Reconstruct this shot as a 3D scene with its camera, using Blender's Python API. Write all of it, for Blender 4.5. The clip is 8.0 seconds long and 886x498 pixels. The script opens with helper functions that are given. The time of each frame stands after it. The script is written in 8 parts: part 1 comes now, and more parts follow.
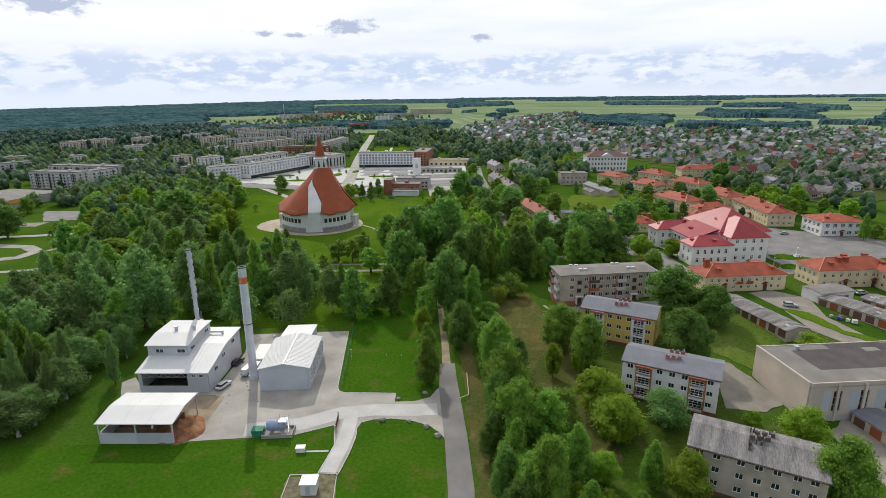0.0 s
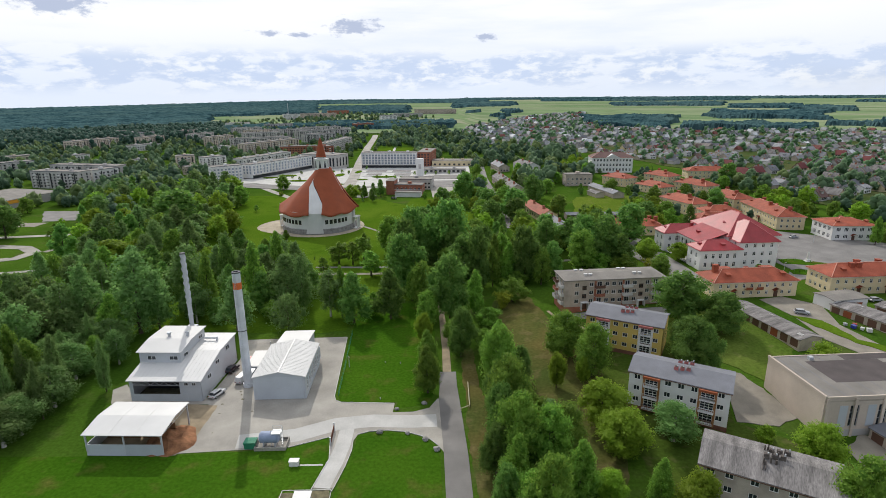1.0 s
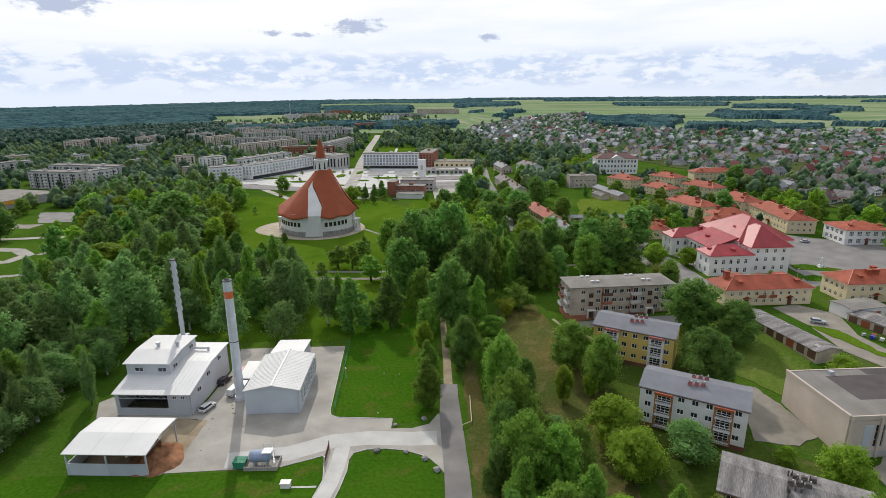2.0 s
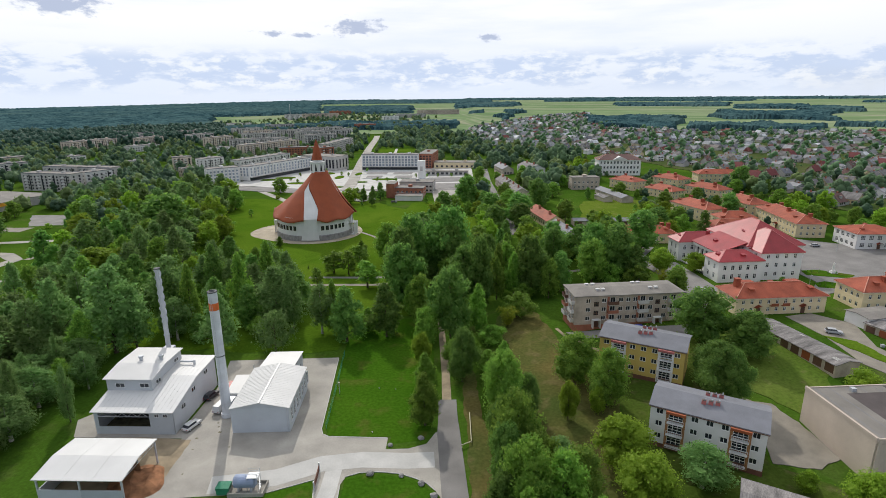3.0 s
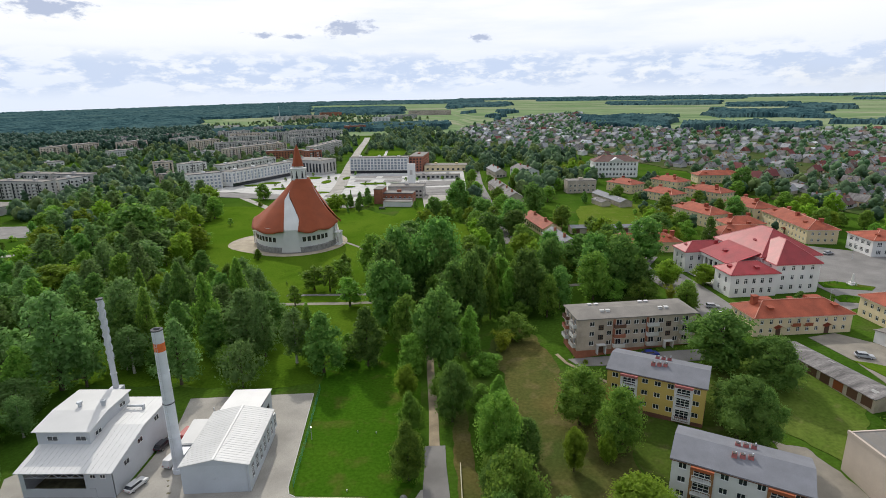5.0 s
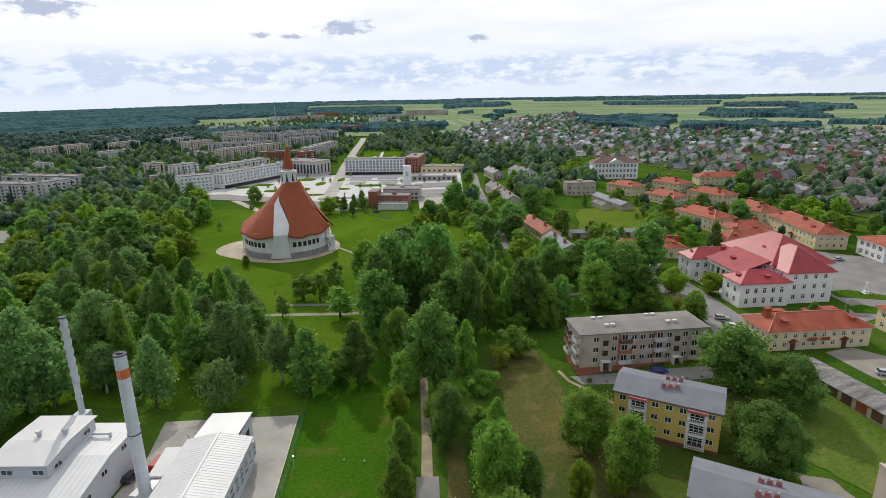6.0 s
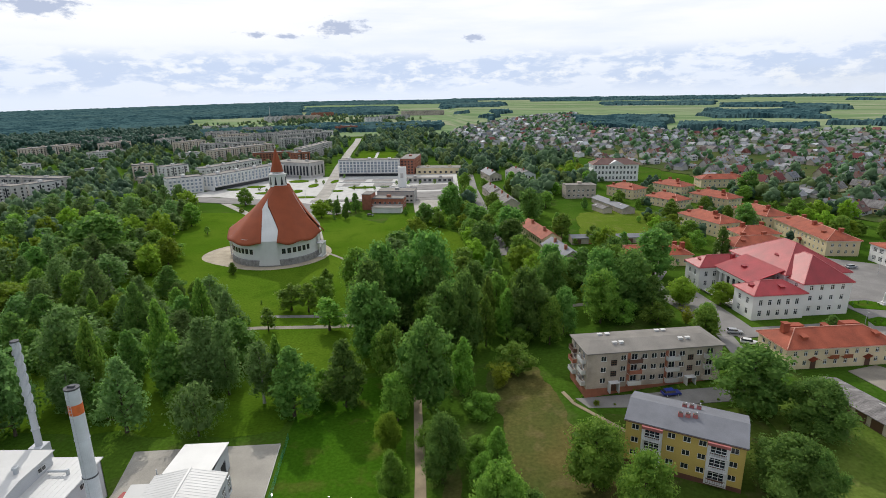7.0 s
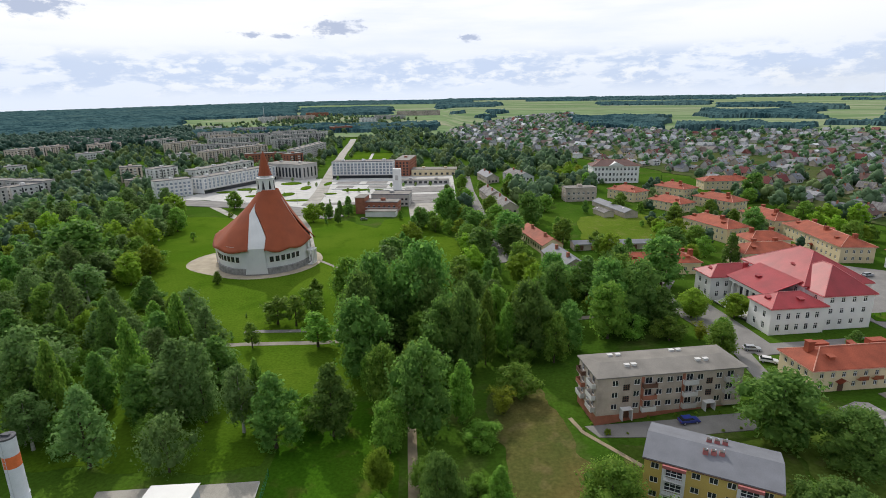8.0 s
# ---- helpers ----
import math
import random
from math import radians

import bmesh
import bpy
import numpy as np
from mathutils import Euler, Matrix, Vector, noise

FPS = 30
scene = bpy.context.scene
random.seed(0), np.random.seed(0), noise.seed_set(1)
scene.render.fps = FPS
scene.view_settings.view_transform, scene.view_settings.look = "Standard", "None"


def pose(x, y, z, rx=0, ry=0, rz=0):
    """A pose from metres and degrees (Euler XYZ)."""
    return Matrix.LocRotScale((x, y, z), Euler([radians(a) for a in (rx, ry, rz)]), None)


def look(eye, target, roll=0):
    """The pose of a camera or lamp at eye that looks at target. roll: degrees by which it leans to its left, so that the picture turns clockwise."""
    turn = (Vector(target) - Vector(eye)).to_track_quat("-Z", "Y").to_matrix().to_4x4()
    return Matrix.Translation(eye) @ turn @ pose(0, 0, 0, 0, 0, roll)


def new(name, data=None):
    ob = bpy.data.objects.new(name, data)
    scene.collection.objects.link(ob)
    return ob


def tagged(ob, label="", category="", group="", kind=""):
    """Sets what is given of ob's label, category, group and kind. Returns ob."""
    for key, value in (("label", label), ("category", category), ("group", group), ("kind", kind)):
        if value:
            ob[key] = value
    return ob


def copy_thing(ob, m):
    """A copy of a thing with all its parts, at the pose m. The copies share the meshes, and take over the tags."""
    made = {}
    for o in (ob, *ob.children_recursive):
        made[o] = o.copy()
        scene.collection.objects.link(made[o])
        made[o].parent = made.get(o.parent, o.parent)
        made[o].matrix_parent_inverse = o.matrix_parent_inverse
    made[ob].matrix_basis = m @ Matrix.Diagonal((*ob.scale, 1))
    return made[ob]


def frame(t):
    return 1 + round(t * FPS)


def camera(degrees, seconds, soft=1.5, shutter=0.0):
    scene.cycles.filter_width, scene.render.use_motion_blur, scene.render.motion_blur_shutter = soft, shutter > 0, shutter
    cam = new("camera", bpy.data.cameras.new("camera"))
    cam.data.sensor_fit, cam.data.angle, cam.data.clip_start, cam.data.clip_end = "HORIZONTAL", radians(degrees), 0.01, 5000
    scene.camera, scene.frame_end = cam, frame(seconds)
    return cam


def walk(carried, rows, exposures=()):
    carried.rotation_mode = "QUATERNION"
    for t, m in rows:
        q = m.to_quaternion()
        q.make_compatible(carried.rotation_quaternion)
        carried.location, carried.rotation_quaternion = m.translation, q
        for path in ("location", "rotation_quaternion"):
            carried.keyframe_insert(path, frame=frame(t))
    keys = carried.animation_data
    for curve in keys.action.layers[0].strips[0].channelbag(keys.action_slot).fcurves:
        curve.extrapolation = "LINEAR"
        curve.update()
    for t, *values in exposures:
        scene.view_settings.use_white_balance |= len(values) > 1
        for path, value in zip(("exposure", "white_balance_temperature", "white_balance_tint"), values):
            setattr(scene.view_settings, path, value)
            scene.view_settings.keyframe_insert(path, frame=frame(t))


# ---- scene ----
cam = camera(77.8, 8.0, soft=0.85)
PATH = [
    (0, (-1.593, -11.760, 71.073), (-5.09, 180.93, 17.62), -0.56),
    (0.5, (-1.200, -9.490, 71.079), (-5.21, 183.17, 17.53), -0.51),
    (1, (-0.883, -7.041, 71.123), (-5.78, 185.62, 17.65), -0.44),
    (1.5, (-0.851, -3.863, 71.161), (-6.34, 188.77, 17.67), -0.37),
    (3, (-0.404, 6.941, 71.075), (-6.35, 199.60, 17.73), -0.41),
    (3.5, (-0.243, 11.122, 71.144), (-5.49, 203.82, 17.86), -0.50),
    (4, (-0.084, 15.490, 71.223), (-4.57, 208.22, 17.96), -0.60),
    (4.5, (0.396, 20.058, 71.327), (-3.62, 212.80, 18.08), -0.77),
    (6, (1.646, 34.398, 71.511), (-1.07, 227.15, 18.22), -0.87),
    (6.5, (1.697, 39.733, 71.511), (-0.29, 232.50, 18.25), -0.81),
    (7, (1.763, 45.214, 71.470), (0.42, 237.98, 18.19), -0.80),
    (7.5, (1.712, 51.089, 71.491), (1.13, 243.86, 18.22), -0.82),
    (8, (1.722, 56.929, 71.453), (1.80, 249.70, 18.16), -0.83),
]
walk(cam, [(t, look(eye, target, roll)) for t, eye, target, roll in PATH])

# ---- sky and sun ----
VEIL_A, VEIL_B, HAZE = (1.03, 1.04, 1.06), (0.86, 0.92, 1.04), (0.80, 0.88, 1.02)
BANK_A, BANK_B, SCUD = (0.61, 0.72, 0.93), (0.90, 0.95, 1.03), (0.50, 0.57, 0.74)
AWAY = (0.76, 0.81, 0.92)
SKY_STRENGTH = 1.0
SUN_AZ, SUN_EL = radians(18), radians(38)      # azimuth counted from +y towards -x
world = bpy.data.worlds.new("world")
scene.world = world
world.use_nodes = True
wn, wl = world.node_tree.nodes, world.node_tree.links
sky = wn.new("ShaderNodeTexSky")
sky.sky_type, sky.sun_disc, sky.sun_elevation, sky.sun_rotation = "NISHITA", False, SUN_EL, -SUN_AZ
sky.air_density, sky.dust_density = 1.0, 1.5


def wmath(op, a, b=None):
    n = wn.new("ShaderNodeMath")
    n.operation = op
    for i, s in enumerate((a, b)):
        if s is None:
            continue
        if isinstance(s, (int, float)):
            n.inputs[i].default_value = s
        else:
            wl.new(s, n.inputs[i])
    return n.outputs[0]


def wstep(src, lo, hi):
    n = wn.new("ShaderNodeMapRange")
    n.interpolation_type = "SMOOTHSTEP"
    n.inputs[1].default_value, n.inputs[2].default_value = lo, hi
    wl.new(src, n.inputs[0])
    return n.outputs[0]


def wnoise(scale, detail, rough=0.55, shift=0.0):
    m, t = wn.new("ShaderNodeMapping"), wn.new("ShaderNodeTexNoise")
    m.inputs["Scale"].default_value, m.inputs["Location"].default_value = scale, (shift, shift * 0.7, 0)
    wl.new(way, m.inputs["Vector"]), wl.new(m.outputs[0], t.inputs["Vector"])
    t.inputs["Scale"].default_value, t.inputs["Detail"].default_value, t.inputs["Roughness"].default_value = 1.0, detail, rough
    return t.outputs[0]


def wmix(f, a, b):
    n = wn.new("ShaderNodeMix")
    n.data_type = "RGBA"
    for i, s in ((0, f), (6, a), (7, b)):
        if isinstance(s, tuple):
            n.inputs[i].default_value = (*s, 1)
        elif isinstance(s, float):
            n.inputs[i].default_value = s
        else:
            wl.new(s, n.inputs[i])
    return n.outputs[2]


back = wn["Background"]
way = wn.new("ShaderNodeTexCoord").outputs["Generated"]
sep = wn.new("ShaderNodeSeparateXYZ")
wl.new(way, sep.inputs[0])
high = sep.outputs[2]
# broken cloud cover: a bright thin veil, blue rifts in it, a bank of cumulus low over the land
veil = wmix(wstep(wnoise((2.2, 2.2, 16), 6), 0.46, 0.70), VEIL_A, VEIL_B)
veil = wmix(wstep(high, 0.14, 0.0), veil, HAZE)
bank = wmath("MULTIPLY", wstep(wnoise((10, 10, 34), 9, 0.58, 3.1), 0.41, 0.52), wmath("MULTIPLY", wstep(high, 0.086, 0.056), wstep(high, 0.000, 0.030)))
tops = wstep(wnoise((24, 24, 60), 7, 0.62, 8.0), 0.47, 0.64)
bank_col = wmix(tops, BANK_A, BANK_B)
cloudy = wmix(bank, veil, bank_col)
ragged = wmath("MULTIPLY", wmath("SUBTRACT", wnoise((42, 42, 90), 6, 0.6, 2.2), 0.5), 3.4)
# small grey rags of cloud below the veil: direction, half width, half height
for (cx, cy, cz), half_w, half_h in (((-0.5605, 0.8181, 0.1286), 0.060, 0.014), ((-0.1654, 0.9796, 0.1142), 0.044, 0.015), ((-0.3102, 0.9452, 0.1020), 0.024, 0.005), ((-0.2594, 0.9607, 0.0986), 0.024, 0.005), ((0.0449, 0.9943, 0.0969), 0.028, 0.006)):
    run = wn.new("ShaderNodeVectorMath")
    run.operation = "DOT_PRODUCT"
    run.inputs[1].default_value = (cy, -cx, 0)
    wl.new(way, run.inputs[0])
    across, above = wmath("DIVIDE", run.outputs[1], half_w), wmath("DIVIDE", wmath("SUBTRACT", high, cz), half_h)
    off = wmath("SQRT", wmath("ADD", wmath("MULTIPLY", across, across), wmath("MULTIPLY", above, above)))
    ahead = wmath("GREATER_THAN", sep.outputs[1], 0.0)
    cloudy = wmix(wmath("MULTIPLY", wstep(wmath("ADD", off, ragged), 1.05, 0.35), ahead), cloudy, SCUD)
dim = wn.new("ShaderNodeVectorMath")
dim.operation = "SCALE"
dim.inputs[3].default_value = 0.10
wl.new(sky.outputs[0], dim.inputs[0])
toward = wn.new("ShaderNodeVectorMath")
toward.operation = "DOT_PRODUCT"
toward.inputs[1].default_value = (-math.sin(SUN_AZ) * math.cos(SUN_EL), math.cos(SUN_AZ) * math.cos(SUN_EL), math.sin(SUN_EL))
wl.new(way, toward.inputs[0])
away = wmix(wstep(wnoise((2.4, 2.4, 5), 7, 0.55, 1.7), 0.36, 0.56), dim.outputs[0], AWAY)
wl.new(wmix(wmath("MULTIPLY", wstep(toward.outputs[1], 0.10, 0.62), 0.96), away, cloudy), back.inputs[0])
back.inputs[1].default_value = SKY_STRENGTH
sun = new("sun", bpy.data.lights.new("sun", "SUN"))
sun.data.energy, sun.data.angle, sun.data.color = 2.5, radians(0.6), (1.0, 0.95, 0.87)
sun_dir = Vector((-math.sin(SUN_AZ) * math.cos(SUN_EL), math.cos(SUN_AZ) * math.cos(SUN_EL), math.sin(SUN_EL)))
sun.matrix_world = Matrix.Translation((0, 0, 200)) @ sun_dir.to_track_quat("Z", "Y").to_matrix().to_4x4()
scene.view_settings.exposure = 0.0


# ---- the lie of the land ----
def smooth(u):
    u = min(1.0, max(0.0, u))
    return u * u * (3 - 2 * u)


def land(x, y):
    z = 4.5 * smooth(x / 70) * smooth((y - 78) / 84) + 2 * smooth((y - 232) / 234) * smooth((x + 50) / 150)
    far = max(0.0, (math.hypot(x, y - 30) - 800) / 4100)
    return z + far * 46 * (0.16 + 0.84 * smooth((math.degrees(math.atan2(x, y - 30)) + 43) / 34))


# ---- materials ----
def material(name, base, rough=0.8, metal=0.0, vary=0.18, scale=3.0, fine=40.0, bump=0.1, island=False, tint=None, thin=0.0, spec=0.4, stretch=None):
    """A surface with stains at a large scale, grain at a fine one, and a little relief."""
    m = bpy.data.materials.new(name)
    m.use_nodes = True
    n, l = m.node_tree.nodes, m.node_tree.links
    p = n["Principled BSDF"]
    co = n.new("ShaderNodeTexCoord")
    src = co.outputs["Object"]
    if stretch:
        mp = n.new("ShaderNodeMapping")
        mp.inputs["Scale"].default_value = stretch
        l.new(src, mp.inputs["Vector"])
        src = mp.outputs[0]
    big, small = n.new("ShaderNodeTexNoise"), n.new("ShaderNodeTexNoise")
    big.inputs["Scale"].default_value, small.inputs["Scale"].default_value = 1.0 / scale, fine / scale
    big.inputs["Detail"].default_value, small.inputs["Detail"].default_value = 5, 3
    l.new(src, big.inputs["Vector"]), l.new(src, small.inputs["Vector"])
    ramp = n.new("ShaderNodeValToRGB")
    lo, hi = [c * (1 - vary) for c in base], [min(1, c * (1 + vary)) for c in base]
    ramp.color_ramp.elements[0].position, ramp.color_ramp.elements[1].position = 0.3, 0.72
    ramp.color_ramp.elements[0].color = (*(tint or lo), 1)
    ramp.color_ramp.elements[1].color = (*hi, 1)
    l.new(big.outputs[0], ramp.inputs[0])
    mix = n.new("ShaderNodeMix")
    mix.data_type, mix.blend_type = "RGBA", "OVERLAY"
    mix.inputs[0].default_value = min(1, vary * 1.6)
    l.new(ramp.outputs[0], mix.inputs[6]), l.new(small.outputs[0], mix.inputs[7])
    last = mix.outputs[2]
    who = n.new("ShaderNodeNewGeometry").outputs["Random Per Island"] if island else n.new("ShaderNodeObjectInfo").outputs["Random"]
    hsv = n.new("ShaderNodeHueSaturation")
    rng = n.new("ShaderNodeMapRange")
    rng.inputs[3].default_value, rng.inputs[4].default_value = (0.75, 1.25) if island else (0.93, 1.07)
    l.new(who, rng.inputs[0]), l.new(rng.outputs[0], hsv.inputs["Value"]), l.new(last, hsv.inputs["Color"])
    l.new(hsv.outputs[0], p.inputs["Base Color"])
    p.inputs["Roughness"].default_value, p.inputs["Metallic"].default_value = rough, metal
    p.inputs["Specular IOR Level"].default_value = spec
    if bump:
        b = n.new("ShaderNodeBump")
        b.inputs["Strength"].default_value, b.inputs["Distance"].default_value = 0.6, bump
        l.new(small.outputs[0], b.inputs["Height"]), l.new(b.outputs[0], p.inputs["Normal"])
    return m


def foliage(name, base, light):
    """Leaves: two greens by tree and by leaf, and light coming through."""
    m = bpy.data.materials.new(name)
    m.use_nodes = True
    n, l = m.node_tree.nodes, m.node_tree.links
    p, out = n["Principled BSDF"], n["Material Output"]
    geo, info = n.new("ShaderNodeNewGeometry"), n.new("ShaderNodeObjectInfo")
    mix, mix2 = n.new("ShaderNodeMix"), n.new("ShaderNodeMix")
    mix.data_type = mix2.data_type = "RGBA"
    mix.inputs[6].default_value, mix.inputs[7].default_value = (*base, 1), (*light, 1)
    l.new(geo.outputs["Random Per Island"], mix.inputs[0])
    hsv = n.new("ShaderNodeHueSaturation")
    r1, r2 = n.new("ShaderNodeMapRange"), n.new("ShaderNodeMapRange")
    r1.inputs[3].default_value, r1.inputs[4].default_value = 0.72, 1.3
    r2.inputs[3].default_value, r2.inputs[4].default_value = 0.486, 0.513
    l.new(info.outputs["Random"], r1.inputs[0]), l.new(r1.outputs[0], hsv.inputs["Value"])
    l.new(info.outputs["Random"], r2.inputs[0]), l.new(r2.outputs[0], hsv.inputs["Hue"])
    l.new(mix.outputs[2], hsv.inputs["Color"]), l.new(hsv.outputs[0], p.inputs["Base Color"])
    p.inputs["Roughness"].default_value, p.inputs["Specular IOR Level"].default_value = 0.6, 0.12
    tr, ms = n.new("ShaderNodeBsdfTranslucent"), n.new("ShaderNodeMixShader")
    ms.inputs[0].default_value = 0.55
    l.new(hsv.outputs[0], tr.inputs[0]), l.new(p.outputs[0], ms.inputs[1]), l.new(tr.outputs[0], ms.inputs[2])
    l.new(ms.outputs[0], out.inputs[0])
    return m


def turf(name, a, b, c, scale=30.0, stripe=0.0):
    """Grass: two greens in wide patches, a third in thin worn spots, short-bladed relief."""
    m = bpy.data.materials.new(name)
    m.use_nodes = True
    n, l = m.node_tree.nodes, m.node_tree.links
    p = n["Principled BSDF"]
    co = n.new("ShaderNodeTexCoord")
    def nz(sc, det=6):
        t = n.new("ShaderNodeTexNoise")
        t.inputs["Scale"].default_value, t.inputs["Detail"].default_value = sc, det
        l.new(co.outputs["Object"], t.inputs["Vector"])
        return t.outputs[0]
    def ramp(src, p0, p1):
        r = n.new("ShaderNodeMapRange")
        r.inputs[1].default_value, r.inputs[2].default_value = p0, p1
        l.new(src, r.inputs[0])
        return r.outputs[0]
    def mix(f, x, y, kind="MIX"):
        k = n.new("ShaderNodeMix")
        k.data_type, k.blend_type = "RGBA", kind
        for i, s in ((0, f), (6, x), (7, y)):
            if isinstance(s, tuple):
                k.inputs[i].default_value = (*s, 1)
            elif isinstance(s, float):
                k.inputs[i].default_value = s
            else:
                l.new(s, k.inputs[i])
        return k.outputs[2]
    col = mix(ramp(nz(1 / scale), 0.38, 0.62), a, b)
    col = mix(ramp(nz(3.7 / scale), 0.55, 0.75), col, c)
    grain = nz(1.3, 4)
    col = mix(0.5, col, grain, "OVERLAY")
    l.new(col, p.inputs["Base Color"])
    p.inputs["Roughness"].default_value, p.inputs["Specular IOR Level"].default_value = 1.0, 0.0
    bm_ = n.new("ShaderNodeBump")
    bm_.inputs["Strength"].default_value, bm_.inputs["Distance"].default_value = 0.7, 0.15
    l.new(nz(2.5, 5), bm_.inputs["Height"]), l.new(bm_.outputs[0], p.inputs["Normal"])
    return m


M = {}
M["ground"] = turf("ground_grass", (0.040, 0.090, 0.010), (0.062, 0.118, 0.014), (0.085, 0.105, 0.030), 40)
M["lawn"] = turf("mown_lawn", (0.034, 0.094, 0.006), (0.048, 0.112, 0.008), (0.088, 0.100, 0.020), 22)
# brighter than the near lawn: glancing backlight on the grass is in the colour
M["lawn_sunny"] = turf("sunny_mown_lawn", (0.062, 0.124, 0.009), (0.086, 0.146, 0.013), (0.050, 0.104, 0.008), 34)
M["lawn_dry"] = turf("dry_lawn", (0.110, 0.150, 0.030), (0.080, 0.130, 0.020), (0.150, 0.150, 0.055), 14)
M["field_grass"] = turf("playing_field_grass", (0.112, 0.158, 0.022), (0.088, 0.138, 0.016), (0.145, 0.160, 0.044), 18)
M["lawn_rough"] = turf("rough_courtyard_grass", (0.068, 0.098, 0.018), (0.052, 0.088, 0.014), (0.105, 0.105, 0.040), 12)
M["meadow"] = turf("dry_meadow", (0.116, 0.100, 0.034), (0.062, 0.086, 0.022), (0.150, 0.122, 0.055), 22)
M["field"] = turf("farm_field", (0.13, 0.20, 0.04), (0.20, 0.24, 0.07), (0.10, 0.16, 0.04), 260)
M["concrete"] = material("concrete_paving", (0.31, 0.29, 0.255), 0.85, vary=0.22, scale=7, fine=60, bump=0.02)
M["asphalt"] = material("old_asphalt", (0.20, 0.19, 0.18), 0.9, vary=0.2, scale=6, fine=60, bump=0.02)
M["gravel"] = material("pale_gravel", (0.25, 0.225, 0.185), 0.95, vary=0.2, scale=4, fine=50, bump=0.03)
M["dirt_dark"] = material("weedy_gravel", (0.14, 0.125, 0.07), 0.95, vary=0.45, scale=1.2, fine=20, bump=0.05)
M["dirt"] = material("dirt", (0.30, 0.24, 0.16), 0.95, vary=0.25, scale=3, fine=40, bump=0.05)
M["white_metal"] = material("white_sheet_metal", (0.50, 0.515, 0.54), 0.5, vary=0.09, scale=6, bump=0.01)
M["white_roof"] = material("white_roof_sheet", (0.58, 0.575, 0.56), 0.5, vary=0.06, scale=5, bump=0.01)
M["pale_metal"] = material("pale_blue_sheet_metal", (0.47, 0.50, 0.53), 0.5, vary=0.07, scale=5, bump=0.01)
M["dark_open"] = material("dark_opening", (0.03, 0.03, 0.032), 0.8, vary=0.2)
M["steel"] = material("galvanised_steel", (0.50, 0.52, 0.54), 0.5, 0.3, vary=0.12, scale=2, bump=0.01)
M["stack"] = material("weathered_stack_steel", (0.58, 0.60, 0.63), 0.5, vary=0.14, scale=2.5, bump=0.01)
M["soot"] = material("sooty_metal", (0.09, 0.09, 0.10), 0.7, vary=0.3, scale=1)
M["orange"] = material("orange_band_paint", (0.72, 0.16, 0.04), 0.6, vary=0.12, scale=1)
M["wood_chip"] = material("wood_chips", (0.27, 0.125, 0.06), 0.95, vary=0.35, scale=1.5, fine=20, bump=0.12)
M["plaster_white"] = material("white_plaster", (0.72, 0.71, 0.69), 0.85, vary=0.07, scale=5, bump=0.01)
M["plaster_yellow"] = material("yellow_plaster", (0.55, 0.40, 0.11), 0.85, vary=0.09, scale=5, bump=0.01)
M["plaster_ochre"] = material("ochre_brown_plaster", (0.34, 0.17, 0.07), 0.85, vary=0.1, scale=4, bump=0.01)
M["plaster_cream"] = material("cream_plaster", (0.68, 0.56, 0.36), 0.85, vary=0.08, scale=5, bump=0.01)
M["plaster_sand"] = material("sandy_house_plaster", (0.46, 0.40, 0.31), 0.9, vary=0.12, scale=3, bump=0.01)
M["plaster_grey"] = material("grey_silicate_brick", (0.44, 0.375, 0.31), 0.9, vary=0.22, scale=3, fine=60, bump=0.02)
M["brick_red"] = material("red_brick", (0.34, 0.13, 0.08), 0.9, vary=0.2, scale=2, fine=40, bump=0.02)
M["panel_beige"] = material("pinkish_beige_render", (0.56, 0.47, 0.39), 0.9, vary=0.12, scale=6, bump=0.02)
M["panel_grey"] = material("grey_concrete_panel", (0.46, 0.44, 0.42), 0.9, vary=0.16, scale=6, bump=0.02)
M["panel_pale"] = material("pale_concrete_panel", (0.62, 0.61, 0.59), 0.9, vary=0.1, scale=6, bump=0.02)
M["roof_slate"] = material("grey_fibre_cement_roof", (0.155, 0.16, 0.18), 0.7, vary=0.14, scale=3, fine=30, bump=0.03)
M["roof_old"] = material("weathered_fibre_cement_roof", (0.18, 0.168, 0.162), 0.9, vary=0.5, scale=2.5, fine=10, bump=0.04, stretch=(1.6, 0.14, 1))
M["roof_felt"] = material("bitumen_felt_roof", (0.20, 0.185, 0.165), 0.9, vary=0.22, scale=5, fine=40, bump=0.02)
M["roof_dark"] = material("dark_bitumen_patch", (0.075, 0.062, 0.060), 0.9, vary=0.2, scale=4, fine=40, bump=0.02)
M["roof_orange"] = material("orange_metal_tile_roof", (0.30, 0.072, 0.038), 0.7, vary=0.28, scale=4, bump=0.03, spec=0.25)
M["roof_red"] = material("crimson_metal_roof", (0.31, 0.026, 0.032), 0.46, vary=0.2, scale=4, bump=0.02)
# ridge caps lighter than their roofs: the highlight along the hips is painted in
M["cap_orange"] = material("pale_orange_ridge_metal", (0.60, 0.27, 0.19), 0.5, vary=0.1)
M["cap_red"] = material("pale_crimson_ridge_metal", (0.52, 0.14, 0.14), 0.45, vary=0.1)
M["roof_church"] = material("terracotta_tile_roof", (0.30, 0.068, 0.024), 0.75, vary=0.14, scale=5, fine=60, bump=0.05)
M["roof_brown"] = material("brown_tile_roof", (0.15, 0.085, 0.075), 0.85, vary=0.2, scale=4, bump=0.03)
M["glass"] = material("window_glass", (0.03, 0.035, 0.042), 0.06, vary=0.1, bump=0, spec=0.7)
